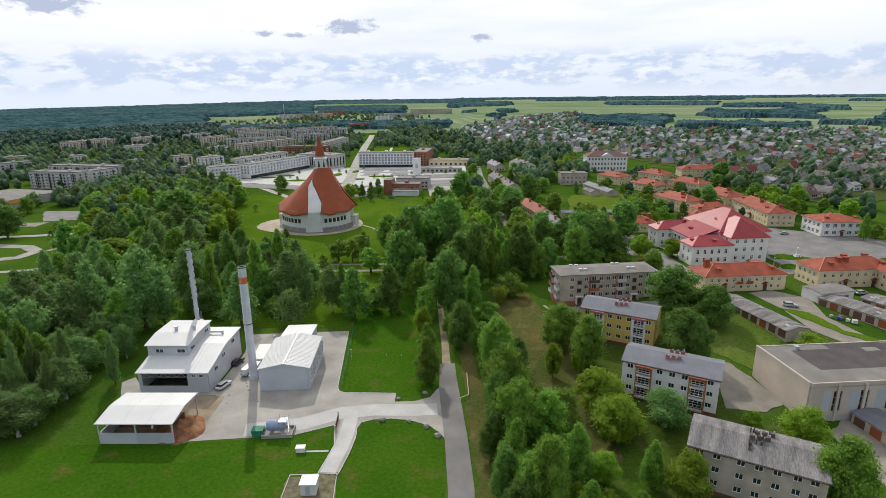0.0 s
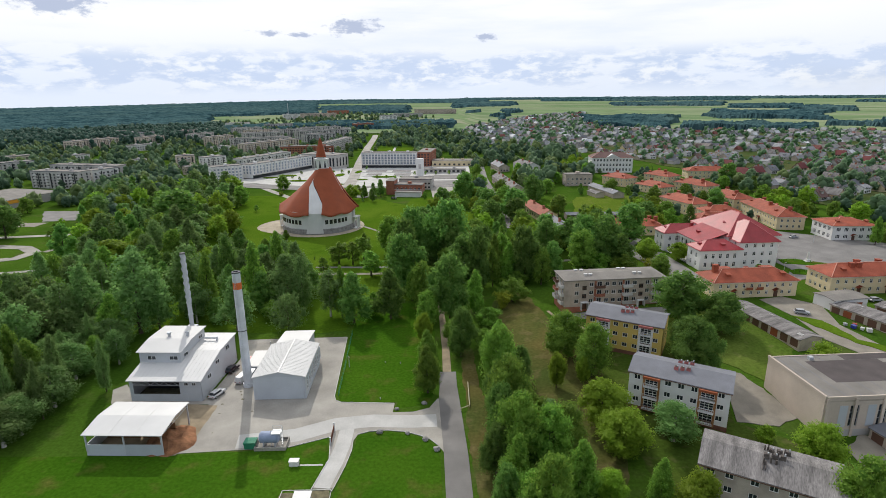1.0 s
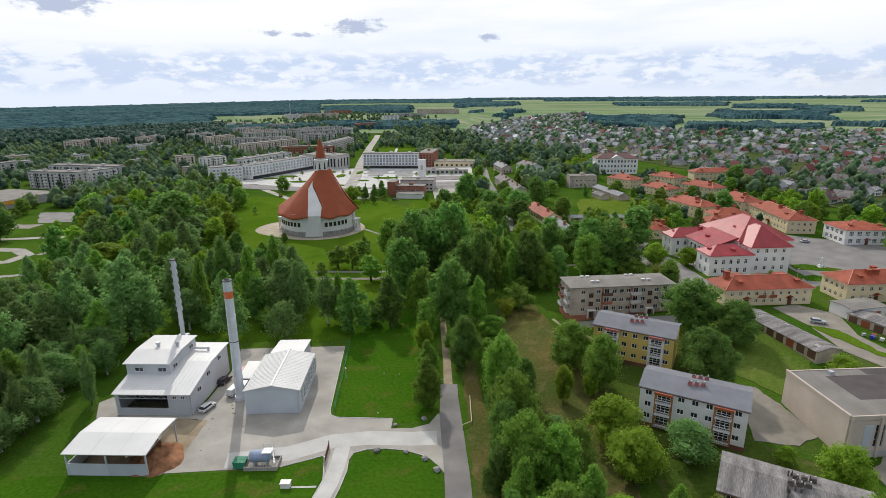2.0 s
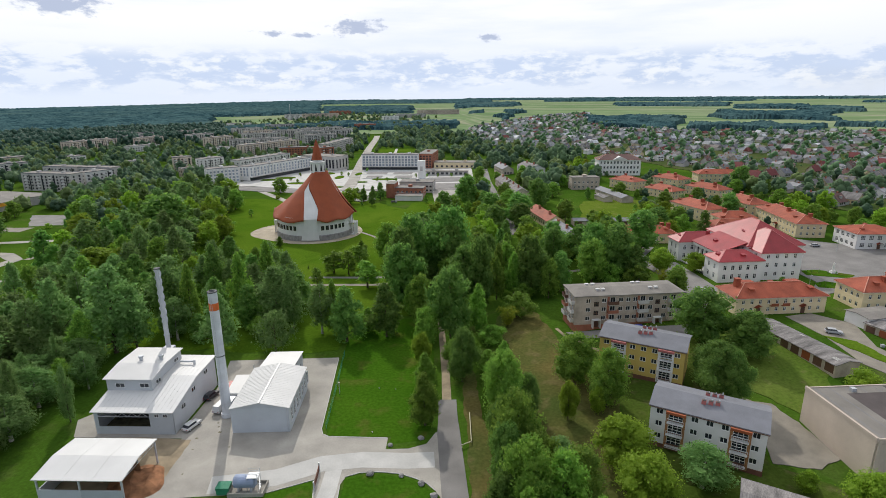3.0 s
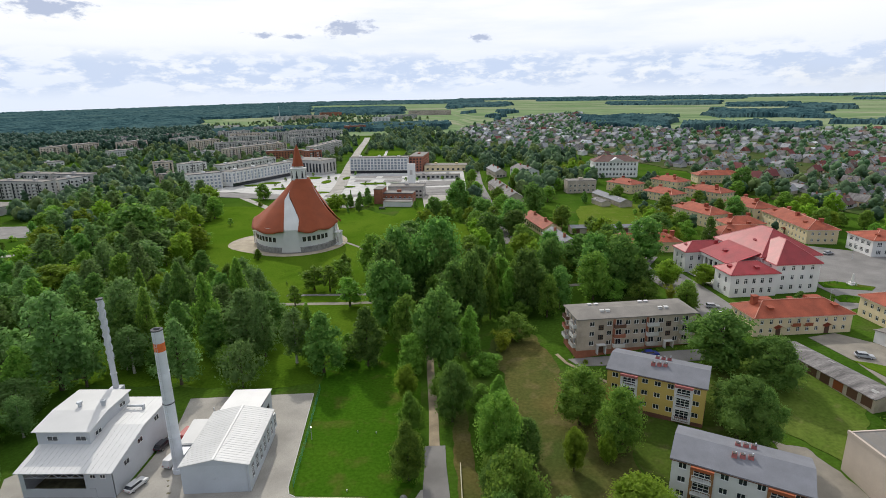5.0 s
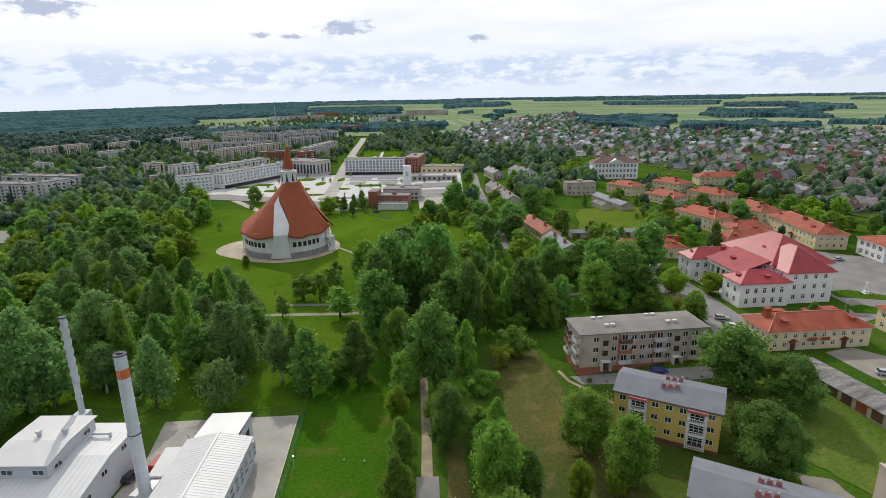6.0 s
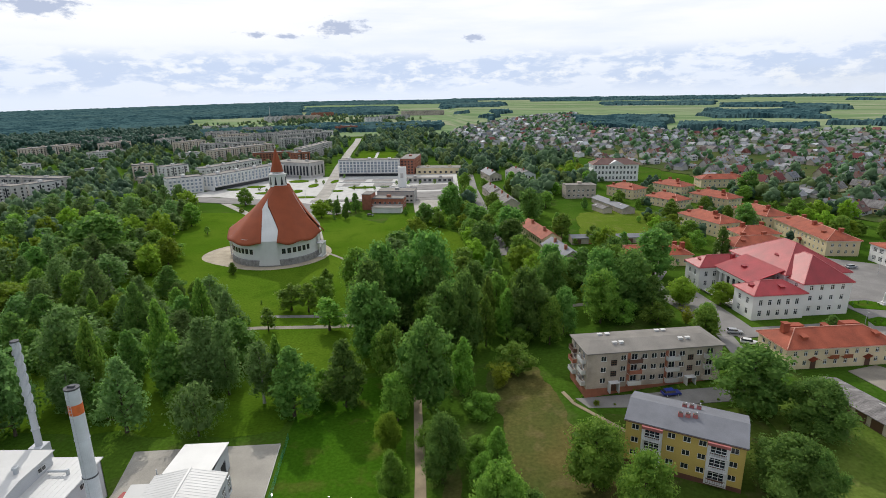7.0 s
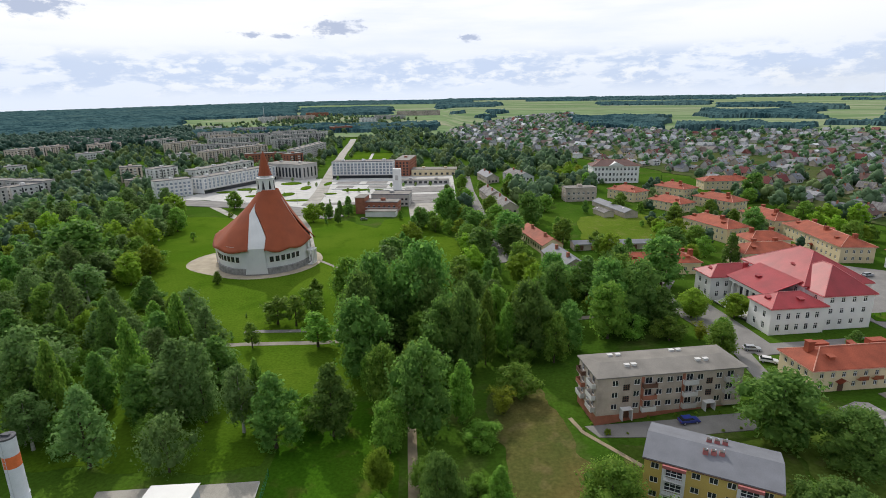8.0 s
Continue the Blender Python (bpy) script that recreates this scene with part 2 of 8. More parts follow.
# pale blue-grey puts the sky's reflection into the pane colour
M["glass_pale"] = material("sky_tinted_window_glass", (0.27, 0.31, 0.36), 0.15, vary=0.25, scale=4, bump=0, spec=0.6)
M["frame_white"] = material("white_frame_paint", (0.78, 0.78, 0.77), 0.5, vary=0.05, bump=0)
M["frame_dark"] = material("brown_frame_paint", (0.12, 0.06, 0.04), 0.6, vary=0.1, bump=0)
M["rust"] = material("rust_red_paint", (0.30, 0.08, 0.03), 0.7, vary=0.15, bump=0.01)
M["plinth"] = material("brown_plinth_render", (0.17, 0.075, 0.05), 0.9, vary=0.15, scale=2)
M["stone"] = material("grey_fieldstone", (0.26, 0.25, 0.24), 0.9, vary=0.3, scale=1.5, fine=10, bump=0.08)
M["bark"] = material("bark", (0.10, 0.075, 0.055), 0.95, vary=0.3, scale=0.6, fine=12, bump=0.05)
M["bark_pale"] = material("birch_bark", (0.42, 0.40, 0.36), 0.9, vary=0.3, scale=0.5, fine=12, bump=0.03)
M["leaf_yellow"] = foliage("leaves_yellow", (0.24, 0.30, 0.022), (0.34, 0.39, 0.05))
M["leaf_mid"] = foliage("leaves_mid", (0.124, 0.25, 0.036), (0.258, 0.405, 0.064))
M["leaf_dark"] = foliage("leaves_dark", (0.106, 0.228, 0.046), (0.204, 0.35, 0.074))
M["leaf_light"] = foliage("leaves_light", (0.195, 0.325, 0.028), (0.3, 0.44, 0.05))
M["leaf_grey"] = foliage("leaves_greyish", (0.13, 0.24, 0.066), (0.222, 0.345, 0.112))
# extra blue here stands in for haze over the far trees
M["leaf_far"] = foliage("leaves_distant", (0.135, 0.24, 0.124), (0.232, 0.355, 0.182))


# ---- mesh helpers ----
def part(name, bm, mat, parent, label="", loc=None, rz=0.0):
    """Links a bmesh (or shares a finished mesh) as one object under a thing or part."""
    if isinstance(bm, bpy.types.Mesh):
        me = bm
    else:
        me = bpy.data.meshes.new(name)
        bm.to_mesh(me)
        bm.free()
        for k in (mat if isinstance(mat, (list, tuple)) else [mat]):
            me.materials.append(k)
    ob = new(name, me)
    ob.parent = parent
    if loc is not None:
        ob.matrix_basis = pose(*loc, 0, 0, rz)
    if label:
        ob["label"] = label
    return ob


def thing(name, x, y, rz, label, category, group="", kind="", z=None):
    ob = new(name)
    ob.empty_display_size = 0.5
    ob.matrix_basis = pose(x, y, land(x, y) if z is None else z, 0, 0, rz)
    return tagged(ob, label, category, group, kind)


def quad(bm, *pts, mi=0):
    f = bm.faces.new([bm.verts.new(p) for p in pts])
    f.material_index = mi
    return f


def box(bm, x0, y0, z0, x1, y1, z1, mi=0):
    v = [bm.verts.new((x, y, z)) for z in (z0, z1) for x, y in ((x0, y0), (x1, y0), (x1, y1), (x0, y1))]
    for i in ((3, 2, 1, 0), (4, 5, 6, 7), (0, 1, 5, 4), (1, 2, 6, 5), (2, 3, 7, 6), (3, 0, 4, 7)):
        bm.faces.new([v[k] for k in i]).material_index = mi


def boxes(*list_):
    bm = bmesh.new()
    for b in list_:
        box(bm, *b)
    return bm


def tube(bm, a, b, r0, r1=None, n=8, caps=True, mi=0):
    """A tapered round bar from a to b."""
    a, b = Vector(a), Vector(b)
    r1 = r0 if r1 is None else r1
    q = (b - a).to_track_quat("Z", "Y")
    rings = []
    for c, r in ((a, r0), (b, r1)):
        rings.append([bm.verts.new(c + q @ Vector((r * math.cos(k * math.tau / n), r * math.sin(k * math.tau / n), 0))) for k in range(n)])
    for k in range(n):
        bm.faces.new((rings[0][k], rings[0][(k + 1) % n], rings[1][(k + 1) % n], rings[1][k])).material_index = mi
    if caps:
        bm.faces.new(rings[0][::-1]).material_index = mi
        bm.faces.new(rings[1]).material_index = mi


def loft(bm, rings, close=False, mi=0):
    """Skin through rings of points of equal number."""
    vs = [[bm.verts.new(p) for p in r] for r in rings]
    n = len(vs[0])
    for a, b in zip(vs, vs[1:]):
        for k in range(n if close else n - 1):
            bm.faces.new((a[k], a[(k + 1) % n], b[(k + 1) % n], b[k])).material_index = mi
    return vs


SIDES = {"s": (0, 1, 1), "e": (90, 0, 1), "n": (180, 1, 1), "w": (270, 0, 1)}


def side_pose(side, L, W):
    """Where a side's lower left corner lies, seen from outside; x runs along the wall, -y points out."""
    return {"s": pose(-L / 2, -W / 2, 0), "e": pose(L / 2, -W / 2, 0, 0, 0, 90), "n": pose(L / 2, W / 2, 0, 0, 0, 180), "w": pose(-L / 2, W / 2, 0, 0, 0, 270)}[side]


def shell(L, W, H, openings, reveal=0.2, base=-2.0):
    """Four outer walls with real holes and reveals."""
    bm = bmesh.new()
    for side in "senw":
        m = side_pose(side, L, W)
        span = L if side in "sn" else W
        rects = openings.get(side, [])
        us = sorted({0.0, span, *[r[0] for r in rects], *[r[2] for r in rects]})
        vs = sorted({base, H, *[r[1] for r in rects], *[r[3] for r in rects]})
        def inside(u, v):
            return any(r[0] < u < r[2] and r[1] < v < r[3] for r in rects)
        for v0, v1 in zip(vs, vs[1:]):
            run = None
            for u0, u1 in zip(us, us[1:]):
                if inside((u0 + u1) / 2, (v0 + v1) / 2):
                    if run is not None:
                        quad(bm, *[m @ Vector(p) for p in ((run, 0, v0), (u0, 0, v0), (u0, 0, v1), (run, 0, v1))])
                        run = None
                elif run is None:
                    run = u0
            if run is not None:
                quad(bm, *[m @ Vector(p) for p in ((run, 0, v0), (span, 0, v0), (span, 0, v1), (run, 0, v1))])
        for u0, v0, u1, v1 in rects:
            c = ((u0, v0), (u1, v0), (u1, v1), (u0, v1))
            for k in range(4):
                a, b = c[k], c[(k + 1) % 4]
                quad(bm, *[m @ Vector(p) for p in ((a[0], 0, a[1]), (a[0], reveal, a[1]), (b[0], reveal, b[1]), (b[0], 0, b[1]))])
    return bm


def lattice(us, vs, y0, y1):
    """Upright and cross bars as one connected frame, standing in the xz plane."""
    bm = bmesh.new()
    gu, gv = sorted({q for u in us for q in u}), sorted({q for v in vs for q in v})
    vert = {}
    def V(a, b):
        if (a, b) not in vert:
            vert[a, b] = bm.verts.new((a, y0, b))
        return vert[a, b]
    for u0, u1 in zip(gu, gu[1:]):
        for v0, v1 in zip(gv, gv[1:]):
            cu, cv = (u0 + u1) / 2, (v0 + v1) / 2
            if any(a < cu < b for a, b in us) or any(a < cv < b for a, b in vs):
                bm.faces.new((V(u0, v0), V(u1, v0), V(u1, v1), V(u0, v1)))
    front = bm.faces[:]
    r = bmesh.ops.extrude_face_region(bm, geom=front)
    for q in r["geom"]:
        if isinstance(q, bmesh.types.BMVert):
            q.co.y = y1
    bmesh.ops.recalc_face_normals(bm, faces=bm.faces)
    return bm


WINDOWS = {}


def window_meshes(w, h, style, frame_mat, depth):
    key = (round(w, 2), round(h, 2), style, frame_mat.name, depth)
    if key not in WINDOWS:
        t = 0.09 if style != "fine" else 0.06
        us, vs = [(0, t), (w - t, w)], [(0, t), (h - t, h)]
        if style in ("two", "tee", "fine"):
            us.append((w / 2 - t / 2, w / 2 + t / 2))
        if style in ("tee", "grid"):
            vs.append((h * 0.66, h * 0.66 + t))
        if style == "grid":
            us += [(w * k / 3 - t / 2, w * k / 3 + t / 2) for k in (1, 2)]
            vs.append((h * 0.33, h * 0.33 + t))
        f = lattice(us, vs, depth - 0.10, depth)
        fm, pm = bpy.data.meshes.new("window"), bpy.data.meshes.new("pane")
        f.to_mesh(fm), f.free(), fm.materials.append(frame_mat)
        p = bmesh.new()
        box(p, t * 0.5, depth - 0.05, t * 0.5, w - t * 0.5, depth - 0.02, h - t * 0.5)
        p.to_mesh(pm), p.free(), pm.materials.append(M["glass"])
        WINDOWS[key] = fm, pm
    return WINDOWS[key]


def windows(parent, L, W, openings, style="two", frame_mat=None, depth=0.2):
    for side, rects in openings.items():
        m = side_pose(side, L, W)
        for u0, v0, u1, v1 in rects:
            fm, pm = window_meshes(u1 - u0, v1 - v0, style, frame_mat or M["frame_white"], depth)
            w = part("window", fm, None, parent)
            w.matrix_basis = m @ pose(u0, 0, v0)
            part("pane", pm, None, w)


def row(span, n, w, margin=1.5):
    """n openings of width w, evenly spaced along a wall."""
    step = (span - 2 * margin) / n
    return [margin + step * (k + 0.5) - w / 2 for k in range(n)]


def grid_rects(span, n, w, h, sills, margin=1.0, skip=()):
    return [(u, s, u + w, s + h) for j, s in enumerate(sills) for i, u in enumerate(row(span, n, w, margin)) if (i, j) not in skip]


def gable_bm(L, W, z, rise, over=0.4, thick=0.18, axis="x"):
    """A gabled roof with thickness, open below."""
    bm = bmesh.new()
    a, b = L / 2 + over, W / 2 + over
    if axis == "y":
        a, b = W / 2 + over, L / 2 + over
    drop = rise * over / (b - over)
    prof = [(-b, z - drop), (0, z + rise), (b, z - drop)]
    def P(x, y, zz):
        return (x, y, zz) if axis == "x" else (-y, x, zz)
    top = [[P(x, y, zz + thick) for y, zz in prof] for x in (-a, a)]
    low = [[P(x, y, zz) for y, zz in prof] for x in (-a, a)]
    for k in (0, 1):
        quad(bm, top[0][k], top[1][k], top[1][k + 1], top[0][k + 1])
        quad(bm, low[0][k], low[0][k + 1], low[1][k + 1], low[1][k])
        for e in (0, 1):
            quad(bm, *( (top[e][k], top[e][k + 1], low[e][k + 1], low[e][k]) ))
    for k in (0, 2):
        quad(bm, top[0][k], top[1][k], low[1][k], low[0][k])
    bmesh.ops.remove_doubles(bm, verts=bm.verts, dist=0.001)
    bmesh.ops.recalc_face_normals(bm, faces=bm.faces)
    return bm


def gable_ends(t, mat, L, W, z, rise, axis="x"):
    for s in (-1, 1):
        bm = bmesh.new()
        tri = [(s * L / 2, -W / 2, z), (s * L / 2, W / 2, z), (s * L / 2, 0, z + rise)] if axis == "x" else [(-L / 2, s * W / 2, z), (L / 2, s * W / 2, z), (0, s * W / 2, z + rise)]
        bm.faces.new([bm.verts.new(p) for p in tri])
        part("gable", bm, mat, t)


def hip_bm(L, W, z, rise, over=0.5, thick=0.18, ridge=None):
    """A hipped roof; ridge along the longer side."""
    bm = bmesh.new()
    a, b = L / 2 + over, W / 2 + over
    if ridge is None:
        ridge = max(0.0, (a - b)) if a > b else max(0.0, (b - a))
    e = [(-a, -b), (a, -b), (a, b), (-a, b)]
    lo = [bm.verts.new((x, y, z)) for x, y in e]
    up = [bm.verts.new((x, y, z + thick)) for x, y in e]
    if a >= b:
        r = [bm.verts.new((-ridge, 0, z + rise)), bm.verts.new((ridge, 0, z + rise))]
        faces = [(up[0], up[1], r[1], r[0]), (up[2], up[3], r[0], r[1]), (up[1], up[2], r[1]), (up[3], up[0], r[0])]
    else:
        r = [bm.verts.new((0, -ridge, z + rise)), bm.verts.new((0, ridge, z + rise))]
        faces = [(up[0], up[1], r[0]), (up[2], up[3], r[1]), (up[1], up[2], r[1], r[0]), (up[3], up[0], r[0], r[1])]
    for f in faces:
        bm.faces.new(f)
    bm.faces.new(lo[::-1])
    for k in range(4):
        bm.faces.new((lo[k], lo[(k + 1) % 4], up[(k + 1) % 4], up[k]))
    return bm


def hip_caps(parent, L, W, z, rise, mat, over=0.5, ridge=None):
    """Rounded caps along the ridge and the four hips of a hipped roof, and a gutter board under the eaves."""
    a, b = L / 2 + over, W / 2 + over
    if ridge is None:
        ridge = abs(a - b)
    ends = [(-ridge, 0, z + rise), (ridge, 0, z + rise)] if a >= b else [(0, -ridge, z + rise), (0, ridge, z + rise)]
    low = [(-a, -b, z + 0.2), (a, -b, z + 0.2), (a, b, z + 0.2), (-a, b, z + 0.2)]
    near = (0, 1, 1, 0) if a >= b else (0, 0, 1, 1)
    for p, q in [(ends[0], ends[1])] * (ridge > 0.3) + [(low[k], ends[near[k]]) for k in range(4)]:
        c = bmesh.new()
        tube(c, p, q, 0.13, n=6)
        part("ridge_cap", c, mat, parent)
    part("gutter", boxes((-a - 0.1, -b - 0.12, z - 0.08, a + 0.1, -b, z + 0.08), (-a - 0.1, b, z - 0.08, a + 0.1, b + 0.12, z + 0.08), (-a - 0.12, -b, z - 0.08, -a, b, z + 0.08), (a, -b, z - 0.08, a + 0.12, b, z + 0.08)), mat, parent)


def sheet(name, pts, mat, lift, label, category="ground", cell=6.0, kind="structure", ragged=0.0):
    """Paving or turf laid on the land: a polygon cut into cells so that it follows the slope, with an edge all round."""
    bm = bmesh.new()
    if ragged:      # a natural, uneven edge
        out = []
        for (xa, ya), (xb, yb) in zip(pts, pts[1:] + pts[:1]):
            k = max(1, int(math.hypot(xb - xa, yb - ya) / 1.2))
            for i in range(k):
                x, y = xa + (xb - xa) * i / k, ya + (yb - ya) * i / k
                out.append((x + ragged * noise.noise((x / 11, y / 11, 0.3)) + min(0.7, ragged) * noise.noise((x / 2.5, y / 2.5, 3.1)), y + ragged * noise.noise((x / 11, y / 11, 7.7)) + min(0.7, ragged) * noise.noise((x / 2.5, y / 2.5, 9.4))))
        pts = out
    bm.faces.new([bm.verts.new((x, y, 0)) for x, y in pts]).normal_update()
    bmesh.ops.triangulate(bm, faces=bm.faces[:])
    xs, ys = [p[0] for p in pts], [p[1] for p in pts]
    for axis, lo, hi in ((0, min(xs), max(xs)), (1, min(ys), max(ys))):
        for k in range(1, int((hi - lo) / cell) + 1):
            co, no = [0, 0, 0], [0, 0, 0]
            co[axis], no[axis] = lo + k * cell, 1
            bmesh.ops.bisect_plane(bm, geom=bm.verts[:] + bm.edges[:] + bm.faces[:], plane_co=co, plane_no=no)
    bmesh.ops.triangulate(bm, faces=[g for g in bm.faces if len(g.verts) > 4])
    for v in bm.verts:
        v.co.z = land(v.co.x, v.co.y) + lift
    for g in bm.faces:
        g.normal_update()
        if g.normal.z < 0:
            g.normal_flip()
    edge = [e for e in bm.edges if len(e.link_faces) == 1]
    r = bmesh.ops.extrude_edge_only(bm, edges=edge)
    for v in r["geom"]:
        if isinstance(v, bmesh.types.BMVert):
            v.co.z -= lift + 0.1
    me = bpy.data.meshes.new(name)
    bm.to_mesh(me), bm.free()
    me.materials.append(mat)
    return tagged(new(name, me), label, category, kind=kind)


def strip(name, pts, width, mat, lift, label, category="road", step=6.0):
    """A road or path along a line of points."""
    line = [Vector((*p, 0)) for p in pts]
    dense = []
    for a, b in zip(line, line[1:]):
        k = max(1, int((b - a).length / step))
        dense += [a.lerp(b, i / k) for i in range(k)]
    dense.append(line[-1])
    left, right = [], []
    for i, p in enumerate(dense):
        d = (dense[min(i + 1, len(dense) - 1)] - dense[max(i - 1, 0)]).normalized()
        wdt = width if not callable(width) else width(i / (len(dense) - 1))
        s = Vector((-d.y, d.x, 0)) * wdt / 2
        left.append(p + s), right.append(p - s)
    bm = bmesh.new()
    rings = []
    for a, b in zip(left, right):
        rings.append([(a.x, a.y, land(a.x, a.y) - 0.1), (a.x, a.y, land(a.x, a.y) + lift), (b.x, b.y, land(b.x, b.y) + lift), (b.x, b.y, land(b.x, b.y) - 0.1)])
    loft(bm, rings)
    bmesh.ops.recalc_face_normals(bm, faces=bm.faces)
    for g in bm.faces:
        g.normal_update()
    me = bpy.data.meshes.new(name)
    bm.to_mesh(me), bm.free()
    me.materials.append(mat)
    return tagged(new(name, me), label, category, kind="structure")


# ---- ground, lawns, roads ----
def build_ground():
    cx, cy = 0.0, 30.0
    angs = [radians(a) for a in np.arange(-52, 52.01, 0.5)] + [radians(a) for a in np.arange(58, 308, 8)]
    radii = list(np.arange(6, 420, 6.0))
    while radii[-1] < 4850:
        radii.append(radii[-1] * 1.035)
    radii[-1] = 4900
    n = len(angs)
    verts = [(cx, cy, land(cx, cy))]
    for r in radii:
        for a in angs:
            x, y = cx + r * math.sin(a), cy + r * math.cos(a)
            verts.append((x, y, land(x, y)))
    faces = [(0, 1 + (k + 1) % n, 1 + k) for k in range(n)]
    for i in range(len(radii) - 1):
        o, p = 1 + i * n, 1 + (i + 1) * n
        faces += [(o + k, o + (k + 1) % n, p + (k + 1) % n, p + k) for k in range(n)]
    me = bpy.data.meshes.new("ground")
    me.from_pydata(verts, [], faces)
    me.materials.append(M["ground"])
    me.polygons.foreach_set("use_smooth", [True] * len(faces))
    me.update()
    return tagged(new("ground", me), "green grassy land of a flat town and park", "ground", kind="structure")


ground = build_ground()

LAWNS = [
    [(-30.4, 114.2), (-33.8, 148.3), (-34, 176.4), (-9, 176.4), (-7, 139), (-6.6, 113.7), (-8.2, 109.6), (-15.2, 107.9), (-15.2, 110.7), (-29, 110.9)],
    [(-110, 45.5), (-110, 88.5), (-78, 89), (-60, 89.4), (-36.3, 92.2), (-28.8, 96.1), (-27.3, 88.9), (-28.6, 80.1), (-29, 45.5)],
    [(-23.6, 80.1), (-22.3, 91.8), (-22.5, 97.2), (-16, 98.5), (-9, 96.7), (-5.2, 93.5), (-4.2, 89.4), (-3.2, 73.5), (-3, 45.5), (-25, 45.5)],
    [(-185, 307.3), (-178, 176.4), (-98, 152.1), (-36, 151.1), (-36, 178.2), (-8, 179.2), (-8, 223.1), (-14, 269.9), (-26, 311.9), (-34, 358.7), (-70, 396.1), (-110, 396.1), (-175, 400.8)],
]
for pts in LAWNS[:3]:
    sheet("lawn", pts, M["lawn"], 0.03, "deep green mown lawn between paved ways", "lawn", cell=12)
sheet("lawn", LAWNS[3], M["lawn_sunny"], 0.045, "sunny bright green lawn round the church", "lawn", cell=12, ragged=3.0)
sheet("lawn", [(-36, 354), (-22, 307.3), (-6, 354), (14, 382.1), (10, 410.1), (-20, 391.4), (-34, 382.1)], M["lawn_sunny"], 0.05, "sunny lawn behind the trees by the square", "lawn", cell=8, ragged=2.0)
sheet("lawn", [(66, 129.6), (73, 123.1), (76, 117.5), (90, 129.2), (93, 134.3), (89, 150.2), (78, 159.5), (70, 150.2)], M["lawn_dry"], 0.12, "yellowish rough lawn beside the garages", "lawn", cell=4, ragged=1.2)
sheet("lawn", [(104, 154.9), (111, 151.1), (113, 139), (124, 130.6), (120, 128.7), (111, 137.1), (106, 148.3)], M["lawn_sunny"], 0.26, "strip of bright grass along the gravel lane", "lawn", cell=3, ragged=0.6)
sheet("meadow", [(20, 84.7), (15.5, 101.6), (14.5, 124.9), (13, 153), (12, 178.2), (20, 185.7), (26.5, 180.1), (27, 165.2), (30, 153.9), (35, 141.8), (34, 129.6), (37, 110.9), (36, 92.2), (30, 81)], M["meadow"], 0.07, "dry yellowish meadow grass beside the housing blocks", "meadow", cell=4, ragged=3.0)
sheet("verge", [(3.0, 54.8), (2.4, 87.5), (1.2, 112.8), (0, 140.8), (3, 140.8), (6, 112.8), (7.5, 82.9), (8, 54.8)], M["meadow"], 0.06, "worn dry grass verge beside the road", "verge", cell=4, ragged=1.0)

YARD = [(-64.7, 145.5), (-34.5, 147.9), (-31, 113.2), (-30.3, 111.3), (-28.8, 110.4), (-15.8, 110.1), (-15.8, 106.2), (-11, 106.5), (-7.3, 108.3), (-5.6, 112.3), (-3.6, 112.8), (-3.4, 91.3),
        (-4.9, 93.9), (-6.6, 95.9), (-8.8, 97.2), (-12, 98.5), (-16, 99), (-20, 98.6), (-22.4, 97.5), (-23.1, 95), (-22.8, 91.8), (-23.2, 86.6), (-24.1, 80.5), (-24.6, 80.1), (-28.4, 80.1), (-28.1, 80.6), (-26.8, 88.9), (-28.3, 96.5), (-36.3, 92.7),
        (-58, 90.3), (-60.6, 90), (-60.6, 109.1), (-84.5, 109.1), (-88, 115.6), (-86, 118.4), (-80.5, 112.3), (-62, 112.3), (-62, 132.6)]
sheet("pavement", YARD, M["concrete"], 0.07, "pale concrete yard and driveway of the boiler plant", "pavement", cell=8)
M["kerb"] = material("kerb_concrete", (0.50, 0.49, 0.46), 0.9, vary=0.15, scale=2)
M["concrete_pale"] = material("pale_swept_concrete", (0.47, 0.46, 0.435), 0.9, vary=0.14, scale=5, fine=30, bump=0.02)
sheet("fuel_yard", [(-76.9, 89.6), (-59.3, 89.9), (-57.6, 93), (-58.6, 108.6), (-76.9, 109.2)], M["dirt"], 0.077, "brown fuel-strewn yard floor under the shed", "yard", cell=6, ragged=0.5)
sheet("lawn", [(37, 64.2), (76, 64.2), (77, 90.4), (68, 97.8), (60, 101.6), (64, 111.9), (65, 123.1), (65, 129.6), (69, 150.2), (66, 153.5), (36.5, 154.4), (37, 145.5), (35, 129.6), (38, 110.9), (37, 92.2)], M["lawn_rough"], 0.04, "rough olive grass between the housing blocks", "lawn", cell=5, ragged=1.2)
sheet("lawn", [(-104, 643.9), (-52, 643.9), (-62, 802.8), (-114, 802.8)], M["lawn_sunny"], 0.2, "open lawn of the town park behind the town hall", "lawn", cell=20, ragged=3)
strip("path", [(-78, 643.9), (-84, 718.7), (-90, 802.8)], 3.5, M["concrete_pale"], 0.3, "straight pale park walk", "path", step=20)
strip("path", [(-106, 709.3), (-84, 716.8), (-58, 705.6)], 3.0, M["concrete_pale"], 0.34, "pale park walk across the lawn", "path", step=15)
rng = random.Random(17)
